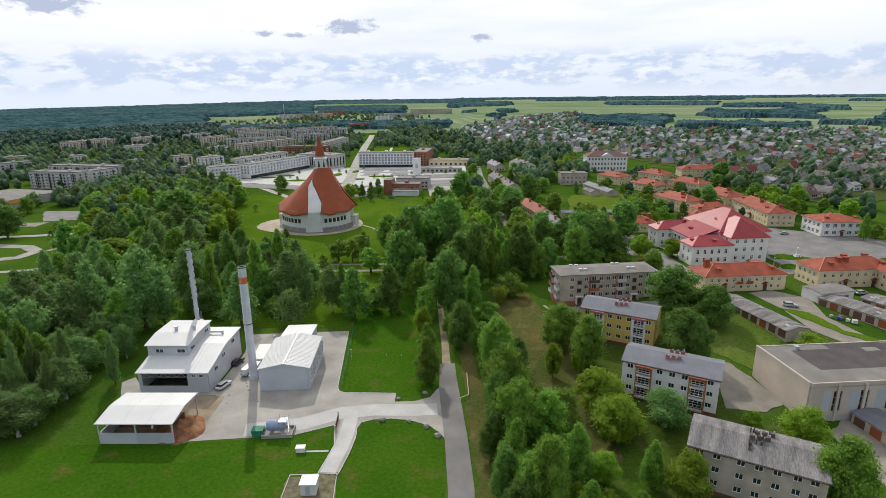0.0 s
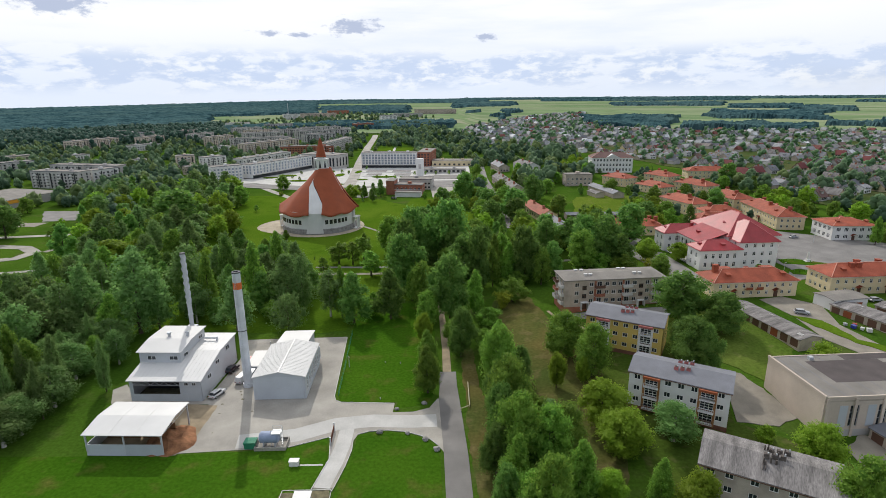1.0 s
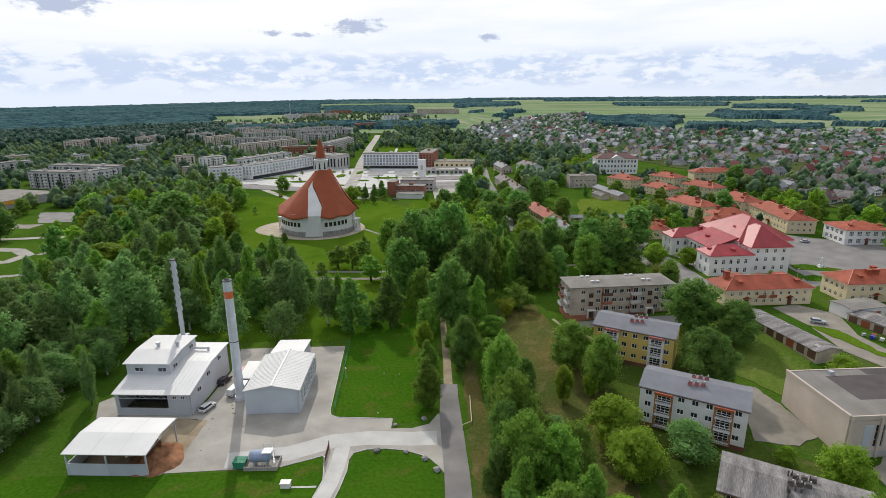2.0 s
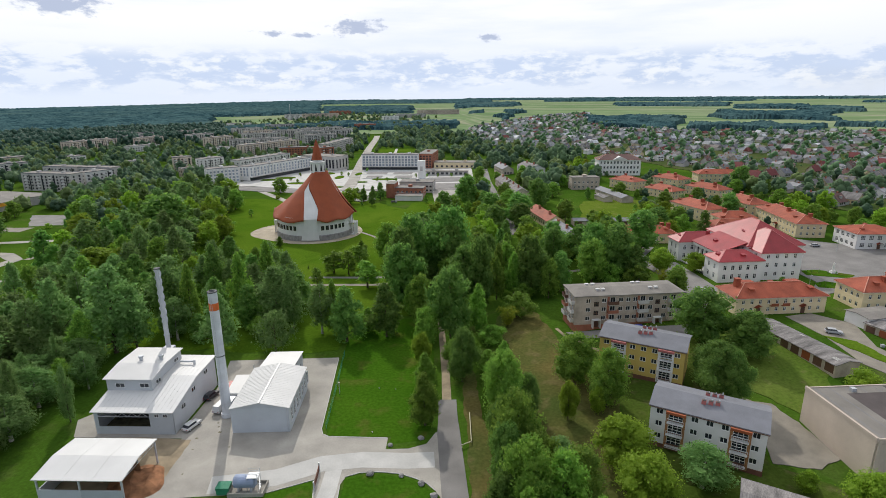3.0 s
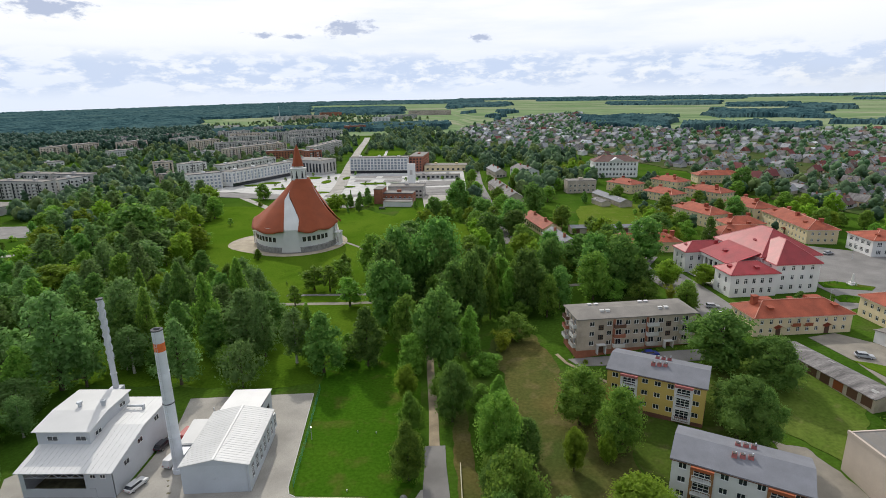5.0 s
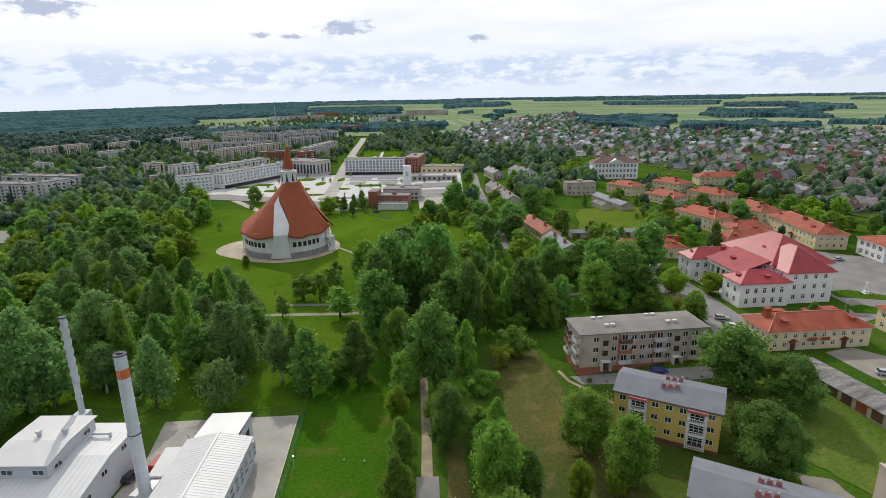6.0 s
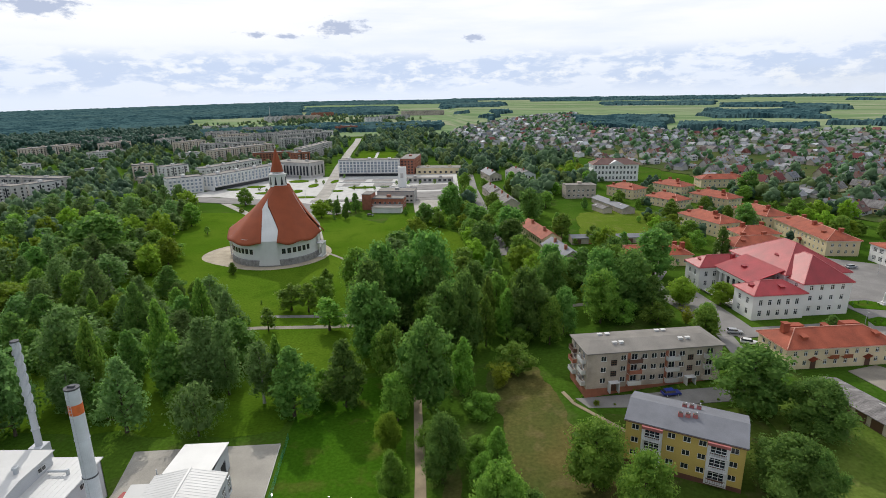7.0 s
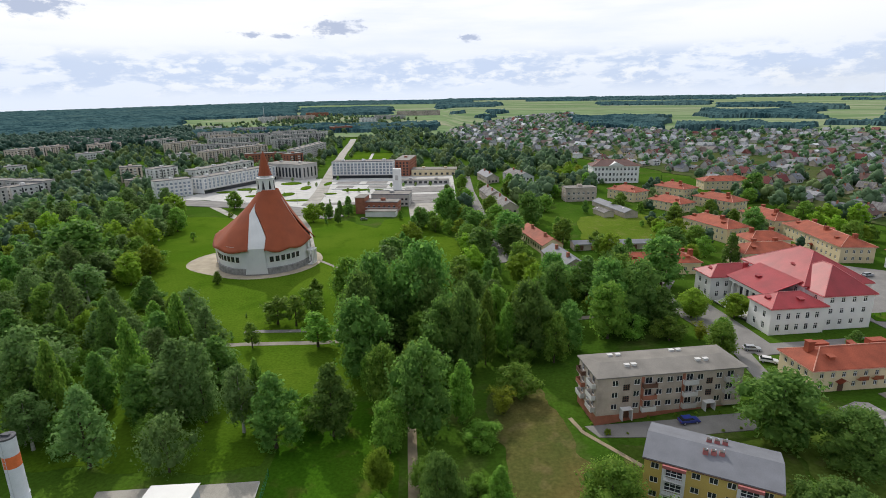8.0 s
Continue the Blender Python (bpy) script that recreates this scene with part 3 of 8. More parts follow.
for k in range(7):      # spilt chips and mud on the yard
    x, y, r = rng.uniform(-59, -48), rng.uniform(93, 116), rng.uniform(0.15, 0.5)
    sheet("dirt_patch", [(x + r * rng.uniform(0.6, 1.3) * math.cos(a), y + 0.7 * r * rng.uniform(0.6, 1.3) * math.sin(a)) for a in [i * 0.7 for i in range(9)]], M["dirt_dark"], 0.09 + 0.001 * k, "thin patch of spilt wood chips on concrete", "dirt", cell=9)
for line in ([(-23.1, 95), (-22.8, 91.8), (-23.2, 86.6), (-24.1, 80.5), (-24.5, 78.9)], [(-28.3, 96.3), (-26.9, 88.9), (-28.1, 81), (-28.4, 78.9)], [(-22.5, 97.4), (-20, 98.6), (-16, 99), (-12, 98.5), (-8.8, 97.2), (-6.6, 95.9), (-4.9, 93.9)],
             [(-36.4, 92.6), (-28.4, 96.4)], [(-34.4, 147.4), (-31.0, 113.2), (-30.3, 111.3), (-28.8, 110.4), (-15.9, 110.1)], [(-33.6, 79.4), (-24.5, 79.8)], [(-24.5, 79.8), (-23.5, 70.7)], [(-33.6, 79.4), (-33.4, 70.7)]):
    strip("kerb", line, 0.15, M["kerb"], 0.14, "low pale concrete kerb along the lawn edge", "kerb", step=1.5)
strip("path", [(-32.5, 86.8), (-27.7, 87)], 0.5, M["kerb"], 0.09, "narrow strip of slabs to the meter box", "path", step=3)
strip("drive", [(-48, 94.4), (-36, 96.9), (-28, 101.2), (-20, 102.7), (-11, 102.5), (-5.4, 103)], 5.0, M["concrete_pale"], 0.085, "pale swept concrete drive across the yard", step=3)
strip("drive", [(-25.2, 100.2), (-25.0, 93.2), (-25.4, 87.5), (-26.1, 82.9), (-26.4, 80.2)], 3.2, M["concrete_pale"], 0.081, "pale concrete drive to the service hut", step=3)
strip("road", [(0.3, 36.1), (-0.1, 64.2), (-0.2, 75.4), (-1.0, 90.9), (-2.7, 111.9), (-3.3, 125.9)], lambda u: 5.0 if u < 0.9 else 4.4, M["asphalt"], 0.10, "grey asphalt service road with worn surface")
strip("path", [(-3.4, 124.9), (-4.0, 139), (-5.2, 155.8), (-6.5, 176.4), (-9, 198.8), (-10, 215.6)], lambda u: 2.3 - 0.9 * u, M["dirt"], 0.09, "narrow pale dirt track under trees", "path")
strip("path", [(-75, 208.2), (-59, 210), (-35, 210.4), (-10, 213.8), (13, 218.4), (30, 218.4), (60, 219.4)], 2.4, M["gravel"], 0.09, "pale gravel park path across the grass", "path")
strip("path", [(-62, 219.4), (-40, 219.4), (-18, 220.3)], 2.2, M["asphalt"], 0.08, "dark narrow park path in grass", "path")
strip("path", [(-120, 385.8), (-158, 434.4)], 5.0, M["concrete"], 0.10, "pale paved walk from the church to the square", "path")
strip("path", [(-90, 400.8), (-76, 365.2), (-64, 321.3)], 4.0, M["concrete"], 0.09, "pale paved walk behind the church", "path")
strip("path", [(-56, 299.8), (-46, 288.6), (-38, 275.5)], 1.6, M["gravel"], 0.09, "thin gravel footpath on the lawn", "path")
strip("path", [(39.5, 147.4), (35, 153.9), (31.2, 159.5), (29.6, 165.2)], 0.9, M["dirt"], 0.12, "trodden dirt footpath in the meadow", "path")
sheet("pavement", [(32, 161.6), (34, 157.2), (50, 154.9), (66, 155.8), (73, 160), (68, 162), (50, 161)], M["asphalt"], 0.12, "grey courtyard paving in front of the housing block", "pavement", cell=4)
strip("road", [(66, 158.6), (74, 163.3), (79, 174.5), (81, 189.5), (80, 202.6), (77, 219.4), (78, 238.1), (86, 251.2)], 4.4, M["asphalt"], 0.14, "worn asphalt drive beside the culture house", step=3)
strip("road", [(84, 191.3), (92, 192.7), (106, 194.1), (121, 196)], 6.0, M["asphalt"], 0.22, "worn asphalt way behind the culture house", step=3)
sheet("pavement", [(80, 189.5), (92, 191.3), (91, 206.3), (89, 226.9), (80, 226.9)], M["asphalt"], 0.18, "worn asphalt apron round the culture house", "pavement", cell=4)
sheet("square", [(118, 184.8), (125, 188.5), (150, 198.8), (200, 219.4), (200, 240), (160, 265.2), (140, 243.7), (128, 238.1), (131, 202.6)], M["asphalt"], 0.16, "wide grey asphalt street and forecourt", "road", cell=5)
for pts in ([(132, 210), (146, 206.3), (150, 210), (140, 216.6), (133, 215.6)], [(128, 196), (136, 194.1), (142, 197.9), (134, 202.6), (129, 200.7)]):
    sheet("lawn", pts, M["lawn"], 0.26, "small clipped lawn bed with kerb in the forecourt", "lawn", cell=4)
sheet("lane", [(66, 123.1), (72, 121.2), (74.5, 110.9), (75.5, 103.4), (70, 100.6), (61, 102), (64.5, 110.9)], M["gravel"], 0.14, "worn concrete lane between blocks and workshop", "lane", cell=4, ragged=0.8)
sheet("lane", [(79, 92.6), (85, 97.4), (94, 95), (98, 77.3), (90, 64.2), (80, 64.2), (79.5, 79.1)], M["gravel"], 0.14, "worn concrete forecourt of the garages", "lane", cell=4, ragged=0.8)
sheet("lane", [(101, 168.9), (110, 171.7), (118, 163.3), (114, 148.3), (118, 133.4), (135, 125.9), (132, 120.3), (112, 125.9), (104, 139), (104, 153.9)], M["gravel"], 0.14, "pale gravel lane between garages", "lane", cell=4)
sheet("sports_field", [(68, 310.1), (99, 306.3), (112, 316.6), (120, 359.6), (108, 365.2), (78, 357.8)], M["field_grass"], 0.2, "mown dull-green playing field", "field", cell=8, ragged=2.0)
sheet("lawn", [(98, 541), (139, 577), (150, 560), (112, 482), (91, 491)], M["lawn_sunny"], 0.3, "sunny garden lawn beside the school", "lawn", cell=8, ragged=3)
BELT_LAWN = [(-10, 358), (10, 334), (12, 258), (-10, 258)]
sheet("lawn", BELT_LAWN, M["lawn_sunny"], 0.08, "open sunny lawn between the belt of trees", "lawn", cell=8, ragged=2)
SQUARE = [(-205, 458.7), (-174, 460.6), (-130, 438.2), (-95, 410.1), (-72, 396.1), (-66, 438.2), (-10, 438.2), (12, 438.2), (12, 559.7), (8, 597.1), (-40, 597.1), (-40, 559.7), (-115, 565.3), (-122, 597.1), (-160, 559.7), (-185, 503.6)]
sheet("square", SQUARE, M["concrete_pale"], 0.25, "wide pale paved town square", "square", cell=14)
strip("street", [(-90, 438.2), (-94, 487.7), (-112, 634.5), (-131, 809.4), (-144, 962.7), (-152, 1036.6)], 10.0, M["concrete"], 0.5, "straight pale town street", "street", step=20)


# ---- housing blocks ----
def chimney_group(parent, x, y, z, mat, cap_mat):
    for dx in (-1.25, 0, 1.25):
        c = part("chimney", boxes((-0.42, -0.36, -0.5, 0.42, 0.36, 0.62)), mat, parent, loc=(x + dx, y + 0.2 * dx, z))
        part("cap", boxes((-0.36, -0.30, 0.62, 0.36, 0.30, 0.74)), M["chim_dark"], c)
        part("flue", boxes((0.1, -0.12, 0.74, 0.32, 0.12, 0.95 + 0.2 * (dx > 0))), cap_mat, c)


def housing_block(x, y, rz, L, W, H, wall, trim, hood, roof, label, chim, bays=True, roof_label=""):
    t = thing("apartment_block", x, y, rz, label, "building")
    cols = [0.085, 0.40, 0.53, 0.66, 0.915]
    sills = [1.75, 4.55, 7.3]
    ww, wh = 1.35, 1.2
    south = [(L * c - ww / 2, s, L * c + ww / 2, s + wh) for s in sills for c in cols]
    bay = []
    if bays:
        for c in (0.235, 0.79):
            bay.append((L * c - 1.35, 0.5, L * c + 1.35, H - 0.75))
    else:
        south += [(L * c - ww / 2, s, L * c + ww / 2, s + wh) for s in sills for c in (0.22, 0.80)]
    north = grid_rects(L, 8, 1.4, 1.35, sills)
    side = grid_rects(W, 2, 1.2, 1.35, sills, 2.0)
    op = {"s": south, "n": north, "e": side, "w": side}
    part("wall", shell(L, W, H, {"s": south + bay, "n": north, "e": side, "w": side}), wall, t)
    part("plinth", boxes((-L / 2 - 0.06, -W / 2 - 0.06, -2, L / 2 + 0.06, W / 2 + 0.06, 0.7)), M["plinth"], t)
    windows(t, L, W, op, "two")
    for u0, v0, u1, v1 in bay:
        m = side_pose("s", L, W)
        b = part("stair_bay", lattice([(u0 - 0.5, u0), (u1, u1 + 0.5)], [(0.0, 0.55), (3.05, 3.3), (5.85, 6.05), (H - 0.8, H - 0.1)], -0.14, 0.3), trim, t)
        b.matrix_basis = m
        part("hood", boxes((u0 - 0.5, -0.95, H - 0.75, u1 + 0.5, 0.1, H - 0.2)), hood, b)
        for k, s in enumerate((0.95, 3.7, 6.45)):
            hh = 2.0 if s < 6 else H - 0.8 - s
            fm, pm = window_meshes(u1 - u0, hh, "grid", M["frame_white"], 0.3)
            part("window", fm, None, b, loc=(u0, 0, s))
            part("pane", pm, None, b, loc=(u0, 0, s))
            part("balcony_floor", boxes((u0 - 0.2, -0.95, s - 0.35, u1 + 0.2, 0.1, s - 0.2)), M["panel_pale"], b)
            bars = [(u0 - 0.2 + (u1 - u0 + 0.35) * i / 8, u0 - 0.15 + (u1 - u0 + 0.35) * i / 8) for i in range(9)]
            part("railing", lattice(bars, [(s - 0.2, s - 0.12), (s + 0.72, s + 0.80)], -0.93, -0.87), M["frame_white"] if k else M["frame_dark"], b)
    part("roof", gable_bm(L, W, H, 1.5, 0.35), roof, t, roof_label)
    gable_ends(t, wall, L, W, H, 1.5)
    part("gutter", boxes((-L / 2 - 0.3, -W / 2 - 0.5, H - 0.22, L / 2 + 0.3, -W / 2 - 0.37, H - 0.1)), M["frame_dark"], t)
    if not bays:
        rng = random.Random(8)
        for k in range(11):     # old flues and vent pipes round the ridge
            px, py = 0.4 + rng.uniform(-1.7, 1.7), (2.0, -1.9, 0.2)[k % 3] + rng.uniform(-0.7, 0.7)
            z, b = H + 1.5 - abs(py) * 1.5 / (W / 2), bmesh.new()
            r = rng.uniform(0.09, 0.22)
            tube(b, (0, 0, -0.4), (0, 0, rng.uniform(0.7, 1.5)), r, r * 0.9, n=8)
            part("flue_pipe", b, chim, t, loc=(px, py, z))
        part("ladder", boxes((-1.3, -3.6, H + 0.62, -1.24, -1.2, H + 1.25), (-0.9, -3.6, H + 0.62, -0.84, -1.2, H + 1.25)), M["chim_dark"], t)
    for px, py in (((0.6, 2.1), (0.2, -1.6)) if bays else ((1.2, 2.2), (0.4, -0.4))):
        chimney_group(t, px, py, H + 1.5 - abs(py) * 1.5 / (W / 2) + 0.2, chim, M["steel"])
    return t


M["chim_red"] = material("red_painted_chimney", (0.40, 0.13, 0.12), 0.8, vary=0.15)
M["chim_dark"] = material("sooty_brick_chimney", (0.12, 0.10, 0.09), 0.9, vary=0.3)
housing_block(50.7, 107.9, -28.5, 20.9, 10.7, 9.0, M["plaster_white"], M["plaster_ochre"], M["rust"], M["roof_slate"], "white three-storey apartment block with ochre stair bays and grey roof", M["chim_red"])
housing_block(47.2, 137.8, -27.6, 20.3, 10.9, 9.2, M["plaster_yellow"], M["plaster_white"], M["chim_red"], M["roof_slate"], "mustard-yellow three-storey apartment block with white stair bays and grey roof", M["chim_red"])
housing_block(54.0, 76.7, -28.7, 21.5, 11.4, 8.8, M["plaster_grey"], M["plaster_grey"], M["rust"], M["roof_old"], "old grey brick apartment block with a weathered stained roof", M["chim_dark"], bays=False)


def grey_block():
    L, W, H = 33.6, 10.4, 9.9
    t = thing("apartment_block", 50.2, 168.8, 7.4, "grey brick three-storey apartment block with balconies and flat felt roof", "building")
    sills = [2.1, 4.9, 7.7]
    cols = [0.12, 0.265, 0.42, 0.49, 0.555, 0.70, 0.83]
    south = [(L * c - 0.7, s, L * c + 0.7, s + 1.35) for s in sills for c in cols]
    stair = [(L * c - 0.75, s, L * c + 0.75, s + 1.5) for s in (3.7, 6.5) for c in (0.195, 0.765)]
    balc = [(L * c - 0.8, s, L * c + 0.8, s + 1.6) for s in sills for c in (0.345, 0.625, 0.91)]
    side = [(u, s, u + 1.3, s + 1.5) for s in sills for u in (1.6, 4.6, 7.4)]
    op = {"s": south + balc, "n": grid_rects(L, 10, 1.4, 1.35, sills), "e": side, "w": side}
    part("wall", shell(L, W, H, {**op, "s": south + stair + balc}), M["plaster_grey"], t)
    windows(t, L, W, op, "two")
    windows(t, L, W, {"s": stair}, "grid", M["frame_dark"])
    part("plinth", boxes((-L / 2 - 0.05, -W / 2 - 0.05, -2, L / 2 + 0.05, W / 2 + 0.05, 0.9)), M["brick_red"], t)
    for c in (0.305, 0.585):
        part("brick_panel", boxes((-L / 2 + L * c - 0.4, -W / 2 - 0.06, 0.9, -L / 2 + L * c + 0.25, -W / 2 + 0.05, H - 0.4)), M["brick_red"], t)
    for side_, span, us in (("s", L, [L * c for c in (0.345, 0.625, 0.91)]), ("w", W, [2.25, 8.05])):
        m = side_pose(side_, L, W)
        for i, u in enumerate(us):
            for j, s in enumerate(sills):
                b = part("balcony", boxes((u - 1.6, -1.0, s - 0.65, u + 1.6, 0.05, s - 0.5)), M["panel_grey"], t)
                b.matrix_basis = m
                mat = (M["panel_pale"], M["panel_grey"], M["brick_red"], M["panel_grey"], M["frame_dark"], M["panel_pale"], M["panel_beige"])[(i * 3 + j * 2) % 7]
                part("parapet", boxes((u - 1.6, -1.0, s - 0.5, u + 1.6, -0.92, s + 0.5), (u - 1.6, -0.92, s - 0.5, u - 1.52, 0, s + 0.5), (u + 1.52, -0.92, s - 0.5, u + 1.6, 0, s + 0.5)), mat, b)
    for c in (0.195, 0.765):
        d = part("porch", boxes((L * c - 1.2, -1.4, 2.5, L * c + 1.2, 0, 2.65), (L * c - 1.2, -1.4, 0, L * c - 1.0, 0, 2.5), (L * c + 1.0, -1.4, 0, L * c + 1.2, 0, 2.5)), M["panel_pale"], t)
        d.matrix_basis = side_pose("s", L, W)
        part("door", boxes((L * c - 0.8, -0.1, 0, L * c + 0.8, -0.02, 2.2)), M["frame_dark"], d)
    part("roof", hip_bm(L, W, H, 1.0, 0.5, 0.25, ridge=L / 2 - 2.5), M["roof_felt"], t)
    for px, py in ((-9, -2), (-7.4, -2), (-10.5, 3.4), (-8.6, 3.4), (4.5, 3.6), (6.2, 3.6), (7.6, -2), (9.4, -2)):
        v = part("roof_vent", boxes((-0.5, -0.35, -0.4, 0.5, 0.35, 0.45)), M["panel_pale"], t, loc=(px, py, H + 1.0 - abs(py) * 0.15))
        part("cap", boxes((-0.6, -0.45, 0.45, 0.6, 0.45, 0.55)), M["panel_pale"], v)


grey_block()


# ---- boiler plant ----
def seams(parent, a0, a1, b0, b1, n, mat, w=0.06, h=0.03):
    """Standing seams: thin bars across a roof plane, from line a to line b, one mesh shared by all."""
    a0, a1, b0, b1 = [Vector(p) for p in (a0, a1, b0, b1)]
    nrm = (a1 - a0).cross(b0 - a0).normalized()
    if nrm.z < 0:
        nrm = -nrm
    u = (a1 - a0).normalized() * w / 2
    bm = bmesh.new()
    p, q = a0, b0
    v = [bm.verts.new(x) for x in (p - u, p + u, q + u, q - u, p - u + nrm * h, p + u + nrm * h, q + u + nrm * h, q - u + nrm * h)]
    for i in ((3, 2, 1, 0), (4, 5, 6, 7), (0, 1, 5, 4), (1, 2, 6, 5), (2, 3, 7, 6), (3, 0, 4, 7)):
        bm.faces.new([v[j] for j in i])
    bmesh.ops.recalc_face_normals(bm, faces=bm.faces)
    me = bpy.data.meshes.new("seam")
    bm.to_mesh(me), bm.free()
    me.materials.append(mat)
    for k in range(n + 1):
        part("seam", me, None, parent, loc=tuple((a1 - a0) * (k / n)))


def profile_roof(prof, x0, x1, thick=0.15):
    """A sheet roof whose section (y, z) runs along x."""
    bm = bmesh.new()
    ring = [[(x, y, z) for y, z in prof] + [(x, y, z - thick) for y, z in reversed(prof)] for x in (x0, x1)]
    vs = loft(bm, ring, close=True)
    bm.faces.new(vs[0]), bm.faces.new(vs[1][::-1])
    bmesh.ops.recalc_face_normals(bm, faces=bm.faces)
    return bm


def seamed_roof(parent, prof, x0, x1, thick, n, mat):
    r = part("roof", profile_roof(prof, x0, x1, thick), mat, parent)
    for (ya, za), (yb, zb) in zip(prof, prof[1:]):
        seams(r, (x0 + 0.1, ya, za), (x1 - 0.1, ya, za), (x0 + 0.1, yb, zb), (x1 - 0.1, yb, zb), n, mat)
    return r


def profile_wall(prof, x, base=-0.5):
    bm = bmesh.new()
    pts = [(x, prof[0][0], base)] + [(x, y, z) for y, z in prof] + [(x, prof[-1][0], base)]
    bm.faces.new([bm.verts.new(p) for p in pts])
    return bm


def boiler_house():
    t = thing("boiler_house", 0, 0, 0, "white sheet-metal boiler house with raised roof and open fuel bay", "building", z=0)
    x0, x1, y0, y1 = -80.2, -62.6, 110.5, 132.3
    prof = [(y0, 5.8), (122.1, 8.0), (y1, 8.1)]
    for x, sgn in ((x0, 1), (x1, -1)):
        w = profile_wall(prof, x)
        w2 = profile_wall([(y + (0.15 if k == 0 else -0.15 if k == 2 else 0), z - 0.1) for k, (y, z) in enumerate(prof)], x + 0.18 * sgn)
        me = bpy.data.meshes.new("tmp")
        w2.to_mesh(me), w2.free()
        w.from_mesh(me)
        part("wall", w, M["white_metal"], t)
    part("wall", boxes((x0, y1 - 0.2, -0.5, x1, y1, 7.95)), M["white_metal"], t)
    part("wall", boxes((-67.9, y0, -0.5, x1, y0 + 0.2, 5.7), (x0, y0, -0.5, x0 + 0.9, y0 + 0.2, 5.7), (x0 + 0.9, y0 + 0.02, 5.25, -67.9, y0 + 0.2, 5.7), (x0 + 0.9, y0 + 0.02, -0.5, -67.9, y0 + 0.2, 1.9)), M["pale_metal"], t)
    truss = bmesh.new()
    for z in (4.3, 5.2):
        box(truss, x0 + 0.9, y0 - 0.02, z, -67.9, y0 + 0.06, z + 0.12)
    k, n = 0, 10
    while k < n:
        xa = x0 + 0.9 + (11.0) * k / n
        xb = x0 + 0.9 + 11.0 * (k + 1) / n
        za, zb = (4.35, 5.25) if k % 2 == 0 else (5.25, 4.35)
        tube(truss, (xa, y0 + 0.02, za), (xb, y0 + 0.02, zb), 0.06, n=5)
        k += 1
    part("truss", truss, M["white_metal"], t)
    part("floor_slab", boxes((x0 + 0.2, y0 + 0.2, -0.3, x1 - 0.2, y1 - 0.25, 0.12)), M["dirt_dark"], t)
    part("bay_back", boxes((x0 + 0.9, y0 + 6, -0.3, -67.9, y0 + 6.2, 5.6)), M["dark_open"], t)
    seamed_roof(t, [(y0 - 0.6, 5.75), (122.1, 8.15), (y1 + 0.3, 8.25)], x0 - 0.4, x1 + 0.4, 0.15, 18, M["white_roof"])
    # raised box
    bx0, bx1, by0, by1 = -80.6, -70.1, 116.9, 130.6
    bp = [(by0, 10.1), (122.6, 10.95), (by1, 10.85)]
    b = part("upper_storey", boxes((bx0 + 0.01, by0, 6.4, bx1 - 0.01, by1, 10.08)), M["white_metal"], t)
    for x in (bx0, bx1):
        part("wall", profile_wall(bp, x, 6.4), M["white_metal"], b)
    part("upper_roof", profile_roof([(by0 - 0.5, 10.1), (122.6, 11.1), (by1 + 0.4, 11.0)], bx0 - 0.5, bx1 + 0.5, 0.15), M["white_roof"], t)
    for x in (-77.5, -71.9):
        fm, pm = window_meshes(2.1, 1.05, "fine", M["frame_white"], 0.02)
        part("window", fm, None, b, loc=(x - 1.0, by0 - 0.04, 7.9))
        part("pane", pm, None, b, loc=(x - 1.0, by0 - 0.04, 7.9))
    for y, z in ((118.4, 7.9), (126.9, 8.9)):
        fm, pm = window_meshes(1.7, 0.95, "fine", M["frame_white"], 0.02)
        part("window", fm, None, b, loc=(bx1 + 0.04, y, z), rz=82.9)
        part("pane", pm, None, b, loc=(bx1 + 0.04, y, z), rz=82.9)
    for y, z in ((114.2, 4.0), (119.3, 5.3), (125.9, 6.2)):
        fm, pm = window_meshes(1.5, 1.1, "fine", M["frame_white"], 0.02)
        w = part("window", fm, None, t, loc=(x1 + 0.04, y, z), rz=82.9)
        part("pane", pm, None, w)
    for x in (-66.7, -64.8):
        fm, pm = window_meshes(1.0, 0.8, "fine", M["frame_white"], 0.02)
        w = part("window", fm, None, t, loc=(x, y0 - 0.03, 4.3))
        part("pane", pm, None, w)
    part("door", boxes((-67.2, y0 - 0.05, 0, -66.1, y0 + 0.02, 2.1)), M["pale_metal"], t)
    for x, y in ((-76.2, 124.0), (-71.6, 124.5)):
        v = bmesh.new()
        tube(v, (x, y, 10.8), (x, y, 11.9), 0.42, n=14)
        c = part("roof_vent", v, M["steel"], t)
        cap = bmesh.new()
        tube(cap, (x, y, 11.95), (x, y, 12.25), 0.62, 0.5, n=14)
        part("cap", cap, M["steel"], c)
    duct = bmesh.new()
    tube(duct, (-68.9, 127.8, 8.9), (-65.5, 127.8, 8.9), 0.25, n=10), tube(duct, (-65.5, 127.8, 8.1), (-65.5, 127.8, 9.3), 0.3, n=10)
    part("duct", duct, M["steel"], t)


boiler_house()


